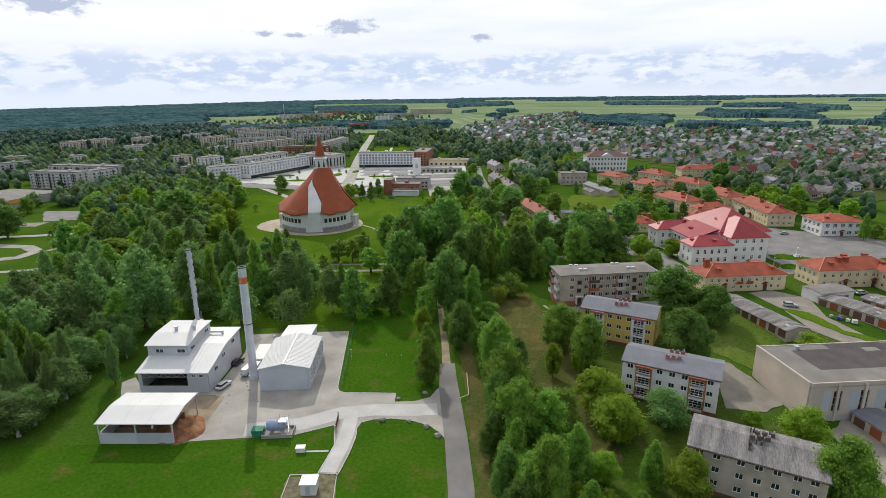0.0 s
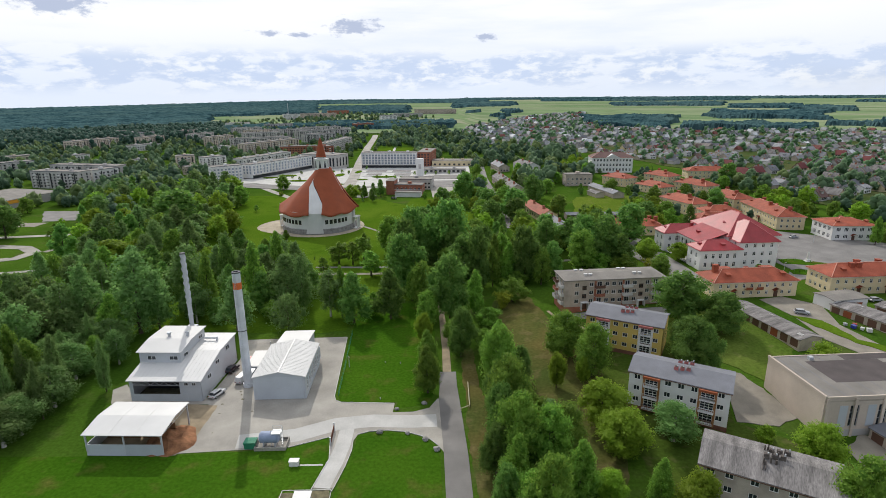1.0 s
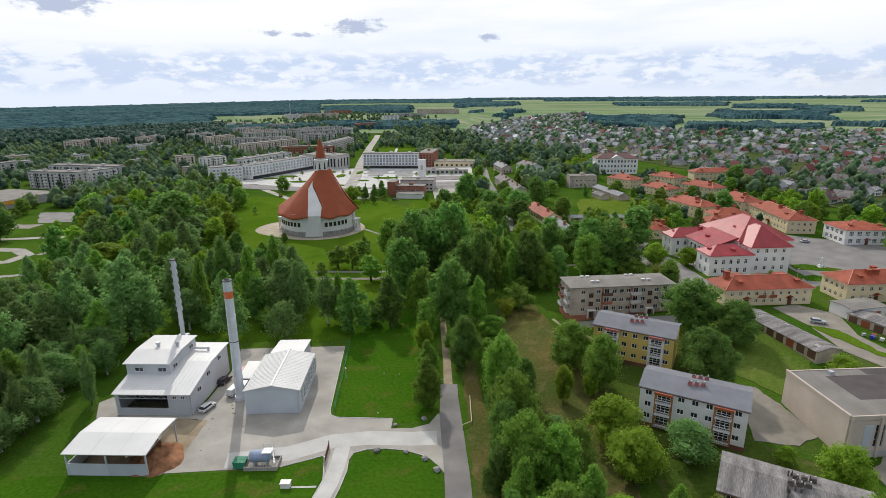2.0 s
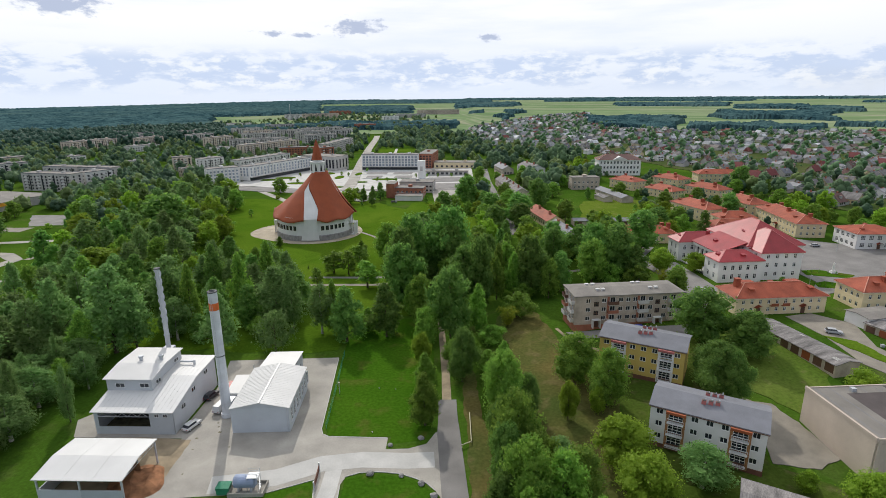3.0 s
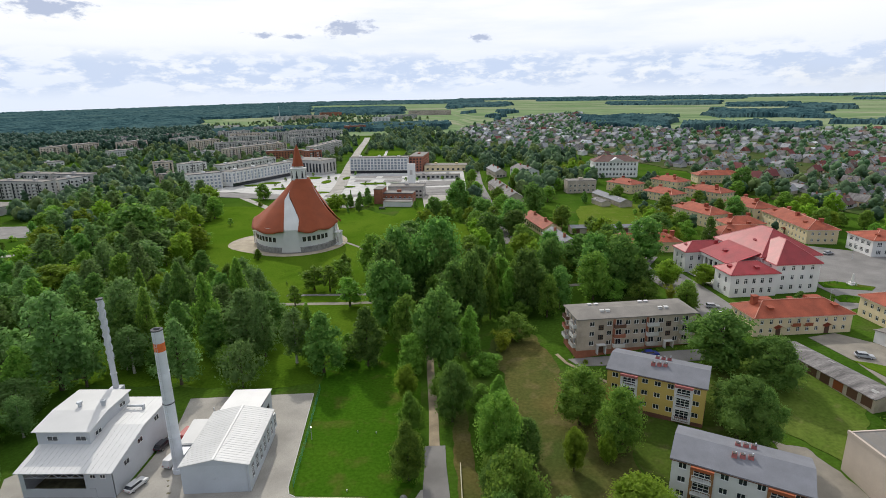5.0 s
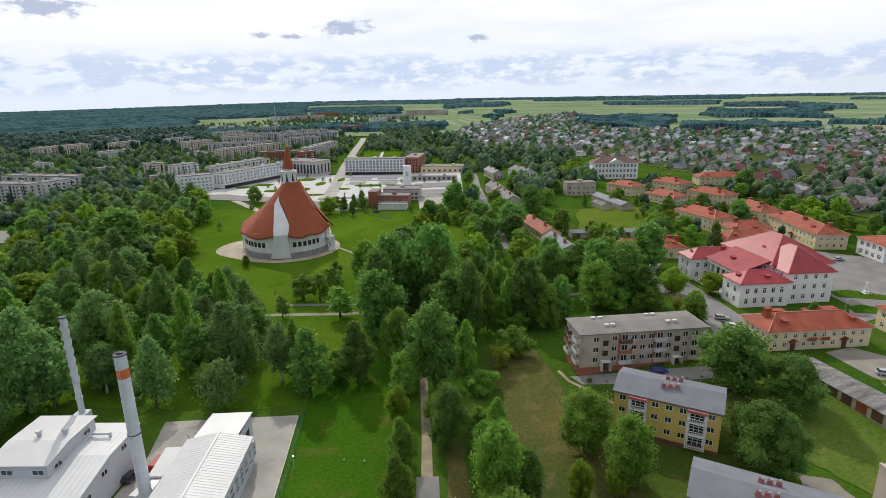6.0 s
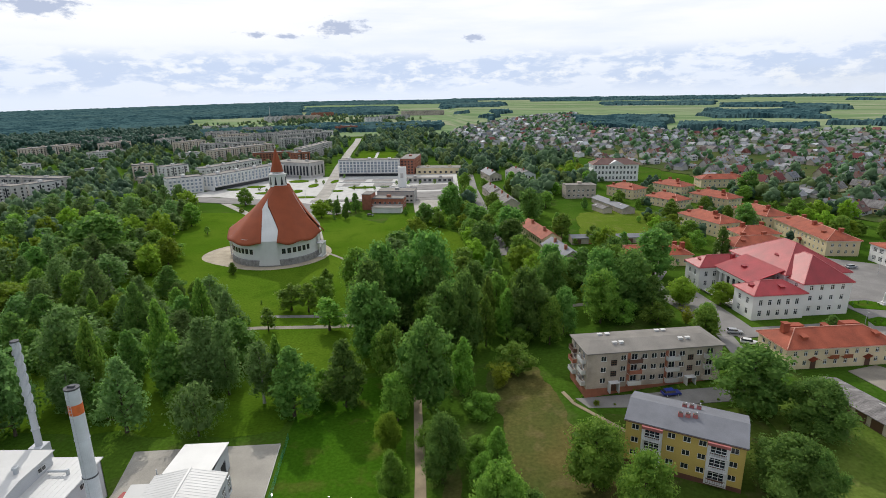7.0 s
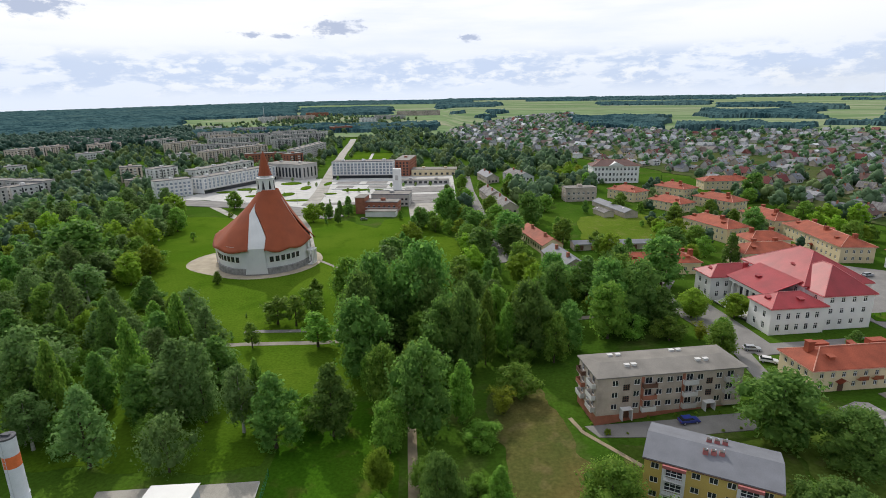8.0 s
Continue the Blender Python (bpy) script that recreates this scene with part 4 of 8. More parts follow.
def open_shed():
    t = thing("storage_shed", 0, 0, 0, "open white-roofed fuel shed with low pale walls and wood chips inside", "shed", z=0)
    x0, x1, y0, y1 = -77.2, -61.4, 89.5, 100.8
    prof = [(y0 - 0.5, 5.05), (95.0, 5.95), (y1 + 0.4, 5.45)]
    seamed_roof(t, prof, x0 - 0.5, x1 + 0.5, 0.14, 3, M["white_roof"])
    for x in (x0, -69.3, x1):
        for y, h in ((y0, 5.0), (y1, 5.3)):
            part("post", boxes((x - 0.14, y - 0.14, -0.2, x + 0.14, y + 0.14, h)), M["white_metal"], t)
    for a, b in ((x0 + 0.14, -69.44), (-69.16, x1 - 0.14)):
        part("low_wall", boxes((a, y0 - 0.1, -0.2, b, y0 + 0.1, 2.6)), M["pale_metal"], t)
    part("low_wall", boxes((x0 - 0.1, y0 + 0.14, -0.2, x0 + 0.1, y1 - 0.14, 2.6)), M["pale_metal"], t)
    part("low_wall", boxes((x0 + 0.14, y1 - 0.1, -0.2, x1 - 4, y1 + 0.1, 2.6)), M["pale_metal"], t)
    for x in (x1, x0):
        tr = bmesh.new()
        n = 10
        for k in range(n):
            ya, yb = y0 + (y1 - y0) * k / n, y0 + (y1 - y0) * (k + 1) / n
            top = lambda y: 4.95 + 0.9 * (1 - abs(y - 95.0) / 6.5) * 0.95
            tube(tr, (x, ya, top(ya) - 0.05), (x, yb, top(yb) - 0.05), 0.05, n=5)
            tube(tr, (x, ya, 4.5 if k % 2 else top(ya) - 0.1), (x, yb, top(yb) - 0.1 if k % 2 else 4.5), 0.04, n=5)
        tube(tr, (x, y0, 4.5), (x, y1, 4.5), 0.05, n=5)
        part("truss", tr, M["steel"], t)
    for a, b in ((x0 + 0.3, -69.6), (-69.0, x1 - 0.2)):
        part("panel", boxes((a, y0 + 6.0, 0.0, b, y0 + 6.2, 3.8)), M["wood_chip"], t)


open_shed()


def heap(name, cx, cy, rx, ry, h, mat, label, category, seed, z=0.0):
    """A loose pile with a ragged foot."""
    bm = bmesh.new()
    rings = []
    for i in range(9):
        r = i / 8
        ring = []
        for k in range(26):
            a = k * math.tau / 26
            rr = r * (1 + 0.25 * noise.noise((math.cos(a) * 1.5 + seed, math.sin(a) * 1.5, 0)))
            x, y = cx + rx * rr * math.cos(a), cy + ry * rr * math.sin(a)
            zz = h * (1 - r) ** 0.8 * (1 + 0.35 * noise.noise((x * 0.7, y * 0.7, seed)))
            ring.append((x, y, z + max(zz, 0) if i < 8 else z - 0.15))
        rings.append(ring)
    loft(bm, rings, close=True)
    bmesh.ops.recalc_face_normals(bm, faces=bm.faces)
    me = bpy.data.meshes.new(name)
    bm.to_mesh(me), bm.free()
    me.materials.append(mat)
    return tagged(new(name, me), label, category, kind="stuff")


heap("wood_chip_pile", -62.2, 94.6, 4.9, 6.0, 2.7, M["wood_chip"], "heap of brown wood chips spilling from the shed", "wood chips", 2, 0.08)


def hall():
    t = thing("workshop_hall", -44.5, 120.9, 3.5, "white gabled sheet-metal hall with ribbed roof and low annexes", "building", z=0)
    L, W, H, R = 12.6, 18.4, 6.0, 1.3      # x, y
    east = [(1.6 + 2.75 * k, 1.2, 3.4 + 2.75 * k, 4.6) for k in range(7)]
    part("wall", shell(L, W, H, {"e": east}), M["pale_metal"], t)
    windows(t, L, W, {"e": east}, "grid")
    gable_ends(t, M["pale_metal"], L, W, H, R, "y")
    r = part("roof", gable_bm(L, W, H, R, 0.25, 0.15, "y"), M["white_roof"], t)
    for s in (-1, 1):
        seams(r, (s * (L / 2 + 0.3), -W / 2, H + 0.08), (s * (L / 2 + 0.3), W / 2, H + 0.08), (0, -W / 2, H + R + 0.15), (0, W / 2, H + R + 0.15), 26, M["white_roof"], 0.08, 0.035)
    part("ridge_cap", boxes((-0.2, -W / 2 - 0.3, H + R + 0.1, 0.2, W / 2 + 0.3, H + R + 0.24)), M["white_roof"], t)
    part("duct", boxes((-0.5, -W / 2 - 0.12, 3.0, 0.1, -W / 2, 3.2)), M["steel"], t)
    part("downpipe", boxes((L / 2 - 0.5, -W / 2 - 0.14, 0, L / 2 - 0.36, -W / 2, H)), M["steel"], t)
    a = part("annex", shell(8.0, 10.2, 5.2, {"e": [(5.5, 0.3, 8.2, 3.2)]}), M["pale_metal"], t, loc=(-0.9, 14.3, 0))
    part("door", boxes((3.75, 0.3, 0.3, 3.85, 3.2, 3.2)), M["dark_open"], a)
    part("roof", profile_roof([(-5.1, 6.5), (5.4, 5.45)], -4.3, 4.3, 0.15), M["white_roof"], a)
    b = part("annex", shell(4.6, 8.0, 3.4, {}), M["pale_metal"], t, loc=(-8.7, 6.0, 0))
    part("roof", profile_roof([(-4.2, 3.3), (4.2, 3.9)], -2.7, 2.7, 0.15), M["white_roof"], b)
    f = bmesh.new()
    tube(f, (-7.5, 12, 4.0), (-7.5, 12, 5.6), 0.12, n=8)
    part("flue", f, M["steel"], t)
    part("roller_door", boxes((-11.6, 3.9 - 1.0, 0.0, -11.52, 6.4, 2.6)), M["orange"], t)


hall()


def chimney_stack():
    t = thing("factory_chimney", -54.2, 118.1, 0, "tall weathered steel chimney with an orange band near its sooty top", "chimney", z=0)
    s = bmesh.new()
    tube(s, (0, 0, -0.2), (0, 0, 26.4), 1.08, 1.0, n=28)
    part("shaft", s, M["stack"], t)
    for name, z0, z1, r, mat in (("band", 26.4, 28.1, 1.01, "orange"), ("top_section", 28.1, 30.5, 1.0, "stack"), ("rim", 30.5, 30.75, 1.06, "soot"), ("flange", 15.4, 15.6, 1.13, "soot"), ("flange", 8.0, 8.15, 1.12, "stack"), ("foot", 0.0, 1.0, 1.3, "stack"), ("flange", 22.0, 22.12, 1.07, "stack")):
        b = bmesh.new()
        tube(b, (0, 0, z0), (0, 0, z1), r, n=28)
        part(name, b, M[mat], t)
    lad = bmesh.new()
    for dx in (-0.2, 0.2):
        tube(lad, (dx, -1.25, 2.5), (dx, -1.22, 30.5), 0.03, n=5)
    for k in range(56):
        tube(lad, (-0.2, -1.24, 2.6 + k * 0.5), (0.2, -1.24, 2.6 + k * 0.5), 0.02, n=4, caps=False)
    part("ladder", lad, M["steel"], t)
    part("flue_duct", boxes((-0.8, 0.9, 1.6, 0.8, 4.0, 3.0)), M["steel"], t)
    part("inner_flue", boxes((-0.5, -0.2, 30.75, 0.5, 0.2, 31.0)), M["soot"], t)


chimney_stack()


def wavy_stack():
    t = thing("factory_chimney", -75.5, 134.9, 0, "slender white steel chimney with spiral strakes behind the boiler house", "chimney", z=0)
    s = bmesh.new()
    tube(s, (0, 0, -0.2), (0, 0, 30.6), 0.62, 0.55, n=20)
    part("shaft", s, M["white_metal"], t)
    for q in range(3):
        h = bmesh.new()
        rings = []
        for k in range(90):
            a, z = q * math.tau / 3 + k * 0.16, 16.5 + k * 0.155
            c, sn = math.cos(a), math.sin(a)
            rings.append([(0.52 * c, 0.52 * sn, z - 0.05), (0.80 * c, 0.80 * sn, z - 0.04), (0.80 * c, 0.80 * sn, z + 0.04), (0.52 * c, 0.52 * sn, z + 0.05)])
        loft(h, rings)
        part("strake", h, M["white_metal"], t)
    for z, mat in ((12.6, "steel"), (16.2, "steel"), (30.45, "soot")):
        b = bmesh.new()
        tube(b, (0, 0, z), (0, 0, z + 0.25), 0.72, n=20)
        part("flange", b, M[mat], t)
    part("base_box", boxes((-1.3, -1.2, 0, 1.2, 1.2, 9.3)), M["white_metal"], t)


wavy_stack()


M["tank_blue"] = material("blue_grey_tank_paint", (0.30, 0.36, 0.50), 0.5, vary=0.12, scale=1.5)


def fuel_tank():
    t = thing("fuel_tank", -40.0, 93.2, 3, "pale blue horizontal fuel tank with railing over a concrete tray", "tank", z=0.07)
    bm = boxes((-3.3, -1.9, 0, 3.3, 1.9, 0.25), (-3.3, -1.9, 0.25, -3.1, 1.9, 0.8), (3.1, -1.9, 0.25, 3.3, 1.9, 0.8), (-3.1, -1.9, 0.25, 3.1, -1.7, 0.8), (-3.1, 1.7, 0.25, 3.1, 1.9, 0.8))
    part("tray", bm, M["concrete"], t)
    b = bmesh.new()
    tube(b, (-2.2, 0, 2.1), (1.4, 0, 2.1), 1.2, n=24)
    tube(b, (-2.45, 0, 2.1), (-2.2, 0, 2.1), 0.85, 1.2, n=24), tube(b, (1.4, 0, 2.1), (1.65, 0, 2.1), 1.2, 0.85, n=24)
    part("tank_body", b, M["tank_blue"], t)
    for x in (-1.5, 0.8):
        part("saddle", boxes((x - 0.15, -0.9, 0.25, x + 0.15, 0.9, 1.3)), M["steel"], t)
    r = bmesh.new()
    for x in (0.2, 2.2):
        for y in (-0.9, 0.9):
            tube(r, (x, y, 0.25), (x, y, 4.2), 0.04, n=5)
    for z in (3.6, 4.15):
        for a, c in (((0.2, -0.9, z), (2.2, -0.9, z)), ((2.2, -0.9, z), (2.2, 0.9, z)), ((2.2, 0.9, z), (0.2, 0.9, z))):
            tube(r, a, c, 0.035, n=5)
    for k in range(9):
        box(r, 2.2, -0.4, 0.5 + k * 0.35, 2.3, 0.4, 0.55 + k * 0.35)
    box(r, 0.2, -0.9, 3.25, 2.2, 0.9, 3.31)
    part("railing", r, M["steel"], t)


fuel_tank()
M["green"] = material("green_paint", (0.03, 0.22, 0.12), 0.55, vary=0.12, scale=1)
t = thing("waste_container", -44.3, 92.6, 3, "green metal waste container with sloped lid by the tank", "container", z=0.07)
bm = boxes((-1.2, -1.0, 0.15, 1.2, 1.0, 1.5))
for v in bm.verts:
    if v.co.z < 1:
        v.co.x *= 0.9
part("body", bm, M["green"], t)
part("lid", boxes((-1.25, -1.05, 1.5, 1.25, 0.0, 1.62), (-1.25, 0.02, 1.5, 1.25, 1.05, 1.62)), M["green"], t)
for x in (-0.9, 0.9):
    part("foot", boxes((x - 0.1, -0.9, 0, x + 0.1, 0.9, 0.15)), M["steel"], t)
t = thing("pump_box", -33.5, 87, 2, "small white service box on the lawn", "box", z=0)
part("body", boxes((-0.9, -0.6, 0, 0.9, 0.6, 1.0)), M["plaster_white"], t)
part("lid", boxes((-1.0, -0.7, 1.0, 1.0, 0.7, 1.12)), M["white_roof"], t)
t = thing("gate_booth", -28.6, 75, 2, "white flat-roofed service hut on a worn gravel patch", "hut", z=0)
part("body", shell(2.8, 2.6, 2.3, {"s": [(0.9, 0.1, 1.8, 2.0)]}), M["plaster_white"], t)
part("door", boxes((-0.5, -1.25, 0.1, 0.4, -1.15, 2.0)), M["steel"], t)
part("roof", boxes((-1.6, -1.5, 2.3, 1.6, 1.5, 2.5)), M["white_roof"], t)
sheet("gravel_patch", [(-33.3, 70.7), (-23.7, 70.7), (-24.6, 79.6), (-33.5, 79.2)], M["dirt_dark"], 0.05, "worn gravel patch round the service hut", "gravel", cell=4, ragged=1.2)


def gate():
    t = thing("sliding_gate", -27.8, 96.2, 94, "low grey metal sliding gate across the drive", "gate", z=0.07)
    f = bmesh.new()
    for z in (0.15, 1.35):
        box(f, -2.6, -0.05, z, 2.6, 0.05, z + 0.08)
    for x in (-2.6, 2.52):
        box(f, x, -0.05, 0.15, x + 0.08, 0.05, 1.43)
    part("gate_frame", f, M["plinth"], t)
    for k in range(22):
        part("bar", boxes((-2.45 + k * 0.23, -0.02, 0.2, -2.41 + k * 0.23, 0.02, 1.38)), M["plinth"], t)
    for x in (-2.8, 2.8):
        part("post", boxes((x - 0.12, -0.12, -0.1, x + 0.12, 0.12, 1.9)), M["steel"], t)


gate()


# ---- church ----
M["sand"] = material("pale_trodden_sand", (0.42, 0.36, 0.27), 0.95, vary=0.2, scale=5, fine=40, bump=0.02)


def church():
    t = thing("church", -78.8, 297.9, 0, "round white church with a steep terracotta roof and a belfry spire", "church", z=land(-78.8, 297.9))
    n = 72
    def ring(r, z, wob=None):
        return [(r * math.cos(k * math.tau / n), r * math.sin(k * math.tau / n), z) for k in range(n)]
    w = bmesh.new()
    loft(w, [ring(20.0, -1), ring(20.0, 12.0)], close=True)
    part("wall", w, M["plaster_white"], t)
    p = bmesh.new()
    loft(p, [ring(20.6, -1), ring(20.6, 2.7), ring(20.0, 2.9)], close=True)
    part("plinth", p, M["stone"], t)
    # roof of four sweeping leaves that part at white gables
    gaps = [radians(a) for a in (-86, -10, 80, 170)]
    def eave(a):
        return min(abs((a - g + math.pi) % math.tau - math.pi) for g in gaps) / radians(45)
    def slope(u):
        """Radius and height down the roof, a slightly flared cone."""
        return 3.7 + 17.9 * u ** 1.12, 33.4 - 23.0 * u
    def apex(u):
        """The roof leans: its top stands to the east of the middle."""
        return 4.2 * (1 - min(u, 1.0))
    def prow(u):
        """Both edges of the tall white gable, as angles round the church."""
        r = slope(min(u, 1.0))[0]
        k = min(1.0, max(0.0, (u - 0.22) / 0.78))
        left, right = -7.4 + 0.8 * k, -7.4 + 7.6 * min(1.0, k / 0.72) ** 0.8 - 0.9 * max(0.0, k - 0.72)
        return [radians(-73.3) + math.asin(max(-0.70, q / max(r, 9.4))) for q in (left, right)]
    for q in range(4):
        a0, a1 = gaps[q], gaps[(q + 1) % 4]
        if a1 < a0:
            a1 += math.tau
        bm = bmesh.new()
        rows_ = []
        for i in range(27):
            u = i / 26
            row_ = []
            for k in range(31):
                s = k / 30
                open_ = 0.012 + radians(11.0) * smooth((u - 0.16) / 0.42) * ((1.0, 0.2)[q > 0] if s < 0.5 else (1.0, 0.2)[q < 3])
                b0, b1 = a0 + open_, a1 - open_
                if q == 0:
                    b0 = prow(u)[1]
                if q == 3:
                    b1 = prow(u)[0] + math.tau
                a = b0 + (b1 - b0) * s
                r, z = slope(u)
                tip = s if q in (0, 2) else 1 - s       # corners over the porches lift and flare
                r, z = r + 1.6 * tip ** 7 * u ** 4 - 0.15 * math.sin(math.pi * u), z + 1.5 * tip ** 5 * u * u
                edge = abs(2 * s - 1) ** 4
                z -= 0.9 * u * u * math.sin(math.pi * min(1, abs(2 * s - 1) * 1.15)) - 0.5 * edge * u
                row_.append((r * math.cos(a) + apex(u), r * math.sin(a), z))
            rows_.append(row_)
        loft(bm, rows_)
        bmesh.ops.recalc_face_normals(bm, faces=bm.faces)
        bmesh.ops.solidify(bm, geom=bm.faces[:], thickness=-0.35)
        for f in bm.faces:
            f.smooth = True
        part("roof", bm, M["roof_church"], t)
    fin = bmesh.new()
    rows_ = []
    for i in range(20):
        u = 0.21 + 0.79 * i / 15
        (r, z), (aL, aR) = slope(min(u, 1.0)), prow(u)
        r = min(r, 20.4) + 0.45
        if u > 1.0:
            k = (u - 1) / 0.211
            z, aL, aR = z * (1 - k) + 0.6 * k, aL - radians(6) * k, aR + radians(2) * k
        rows_.append([(r * math.cos(aL + (aR - aL) * s) + apex(u), r * math.sin(aL + (aR - aL) * s), z) for s in (0, 0.33, 0.66, 1)])
    loft(fin, rows_)
    bmesh.ops.recalc_face_normals(fin, faces=fin.faces)
    bmesh.ops.solidify(fin, geom=fin.faces[:], thickness=0.4)
    part("gable", fin, M["plaster_white"], t, "tall white pointed gable")
    for n_gap, g in enumerate(gaps):
        if n_gap == 0:
            continue
        bm = bmesh.new()
        rows_ = []
        wide = 2.6
        for i in range(18):
            u = 0.15 + 0.85 * i / 13
            if u <= 1.0:
                r, z = slope(u)
                r, half = min(r + 0.15, 20.9), 0.01 + radians(wide) * smooth((u - 0.13) / 0.42)
            else:
                r, half, z = 20.9, radians(wide) * (1 - 0.5 * (u - 1) / 0.26), slope(1.0)[1] * (1 - (u - 1) / 0.27) + 1.0
            rows_.append([((r + 0.35 * (1 - abs(s))) * math.cos(g + half * s) + apex(u), (r + 0.35 * (1 - abs(s))) * math.sin(g + half * s), z) for s in (-1, -0.5, 0, 0.5, 1)])
        loft(bm, rows_)
        bmesh.ops.recalc_face_normals(bm, faces=bm.faces)
        bmesh.ops.solidify(bm, geom=bm.faces[:], thickness=0.3)
        part("gable", bm, M["plaster_white"], t)
    # windows round the wall
    for k in range(52):
        a = math.tau * (k + 0.5) / 52
        if eave(a) < 0.34:
            continue
        fm, pm = window_meshes(1.6, 2.3, "fine", M["frame_dark"], 0.08)
        w = part("window", fm, None, t)
        w.matrix_basis = pose(20.08 * math.cos(a), 20.08 * math.sin(a), 5.4, 0, 0, math.degrees(a) + 90) @ pose(-0.8, 0, 0)
        part("pane", pm, None, w)
    # porches
    for a in (radians(-8), radians(172)):
        b = part("porch", boxes((-2.6, -1.4, -0.5, 2.6, 1.2, 0.4)), M["plaster_white"], t, loc=(21.6 * math.cos(a), 21.6 * math.sin(a), 0), rz=math.degrees(a) + 90)
        part("porch_roof", boxes((-2.7, -1.6, 6.4, 2.7, 1.2, 6.8)), M["plaster_white"], b)
        for x in (-2.3, -0.8, 0.8, 2.3):
            c = bmesh.new()
            tube(c, (x, -1.2, 0.4), (x, -1.2, 6.4), 0.28, n=12)
            part("column", c, M["plaster_white"], b)
    # belfry
    bel = bmesh.new()
    m8 = 8
    def oct_(r, z):
        return [(3.0 + r * math.cos((k + 0.5) * math.tau / m8), r * math.sin((k + 0.5) * math.tau / m8), z) for k in range(m8)]
    loft(bel, [oct_(3.9, 31.8), oct_(3.8, 38.0), oct_(4.1, 38.2), oct_(4.1, 38.6), oct_(2.3, 38.8), oct_(2.3, 40.2)], close=True)
    belfry = part("belfry", bel, M["plaster_white"], t)
    for k in range(m8):
        a = k * math.tau / m8
        b = boxes((-0.6, -0.1, 0, 0.6, 0.12, 2.4))
        for v in b.verts:      # narrows to a point
            if v.co.z > 1:
                v.co.x, v.co.z = v.co.x * 0.25, 3.6
        o = part("opening", b, M["dark_open"], belfry)
        o.matrix_basis = pose(3.0 + 3.56 * math.cos(a), 3.56 * math.sin(a), 33.8, 0, 0, math.degrees(a) + 90)
    sp = bmesh.new()
    loft(sp, [oct_(3.0, 39.6), oct_(2.7, 40.2), oct_(1.8, 44.4), oct_(0.9, 48.0), oct_(0.08, 50.2)], close=True)
    part("spire", sp, M["roof_church"], t)
    cr = boxes((2.92, -0.08, 50.0, 3.08, 0.08, 51.6), (2.55, -0.07, 50.8, 3.45, 0.07, 50.95))
    part("cross", cr, M["steel"], t)


church()
rim = [(-78.8 + 25.0 * math.cos(k * math.tau / 40) - (11 * smooth((math.cos(k * math.tau / 40 - math.pi + 0.25) - 0.3) / 0.7)), 297.9 + 25.5 * math.sin(k * math.tau / 40)) for k in range(40)]
sheet("pavement", rim, M["sand"], 0.08, "pale gravel apron round the church", "pavement", cell=10)


# ---- hipped houses, culture house, shop ----
BLOCKS = []      # footprints that trees keep clear of
CREAM, OR = M["plaster_cream"], M["roof_orange"]


def hip_house(name, x, y, rz, L, W, H, rise, wall, roof, label, nx, ny, floors, wx=1.2, wh=1.4, chims=(), doors=(), style="tee", base=-2.0, first=1.3, storey=3.0, category="building", ridge=None):
    t = thing(name, x, y, rz, label, category)
    BLOCKS.append((t, (L, W)))
    sills = [first + storey * k for k in range(floors)]
    op = {}
    for s, span, n in (("s", L, nx), ("n", L, nx), ("e", W, ny), ("w", W, ny)):
        if n:
            op[s] = grid_rects(span, n, wx, wh, sills)
    for s, u in doors:
        op[s] = [r for r in op[s] if not (abs((r[0] + r[2]) / 2 - u) < 1.3 and r[1] < 2.2)]
    part("wall", shell(L, W, H, op, base=base), wall, t)
    windows(t, L, W, op, style)
    for s, u in doors:
        d = part("door", boxes((u - 0.7, -0.06, 0, u + 0.7, 0.05, 2.2)), M["frame_dark"], t)
        d.matrix_basis = side_pose(s, L, W)
        hood = bmesh.new()
        quad(hood, (u - 1.5, -1.5, 2.5), (u, -1.5, 3.3), (u, 0, 3.3), (u - 1.5, 0, 2.5))
        quad(hood, (u, -1.5, 3.3), (u + 1.5, -1.5, 2.5), (u + 1.5, 0, 2.5), (u, 0, 3.3))
        bmesh.ops.solidify(hood, geom=hood.faces[:], thickness=0.12)
        part("hood", hood, roof, d)
    part("roof", hip_bm(L, W, H, rise, 0.5, ridge=ridge), roof, t)
    hip_caps(t, L, W, H, rise, M["cap_orange"], 0.5, ridge)
    part("cornice", boxes((-L / 2 - 0.25, -W / 2 - 0.25, H - 0.35, L / 2 + 0.25, W / 2 + 0.25, H - 0.01)), M["plaster_white"], t)
    if roof is OR and L * W > 240:     # red sheet-metal dormers low on the slopes
        long_x = L >= W
        for k in (-0.3, 0.05, 0.36):
            u, v = k * max(L, W), (-0.27 if k != 0.05 else 0.27) * min(L, W)
            d = bmesh.new()
            box(d, -0.7, -0.7, -0.8, 0.7, 0.7, 0.75)
            quad(d, (-0.9, -0.9, 0.76), (0.9, -0.9, 0.76), (0.9, 0.9, 1.05), (-0.9, 0.9, 1.05))
            part("dormer", d, roof, t, loc=((u, v) if long_x else (v, u)) + (H + rise * 0.46,))
    for cx, cy in chims:
        along = (abs(cy) / (W / 2), abs(cx) / (L / 2))
        z = H + rise * (1 - (along[0] if L >= W else along[1]))
        c = part("chimney", boxes((-0.8, -0.7, -1.0, 0.8, 0.7, 1.5)), roof, t, loc=(cx, cy, z))
        part("cap", boxes((-0.95, -0.85, 1.5, 0.95, 0.85, 1.68)), roof, c)
    return t


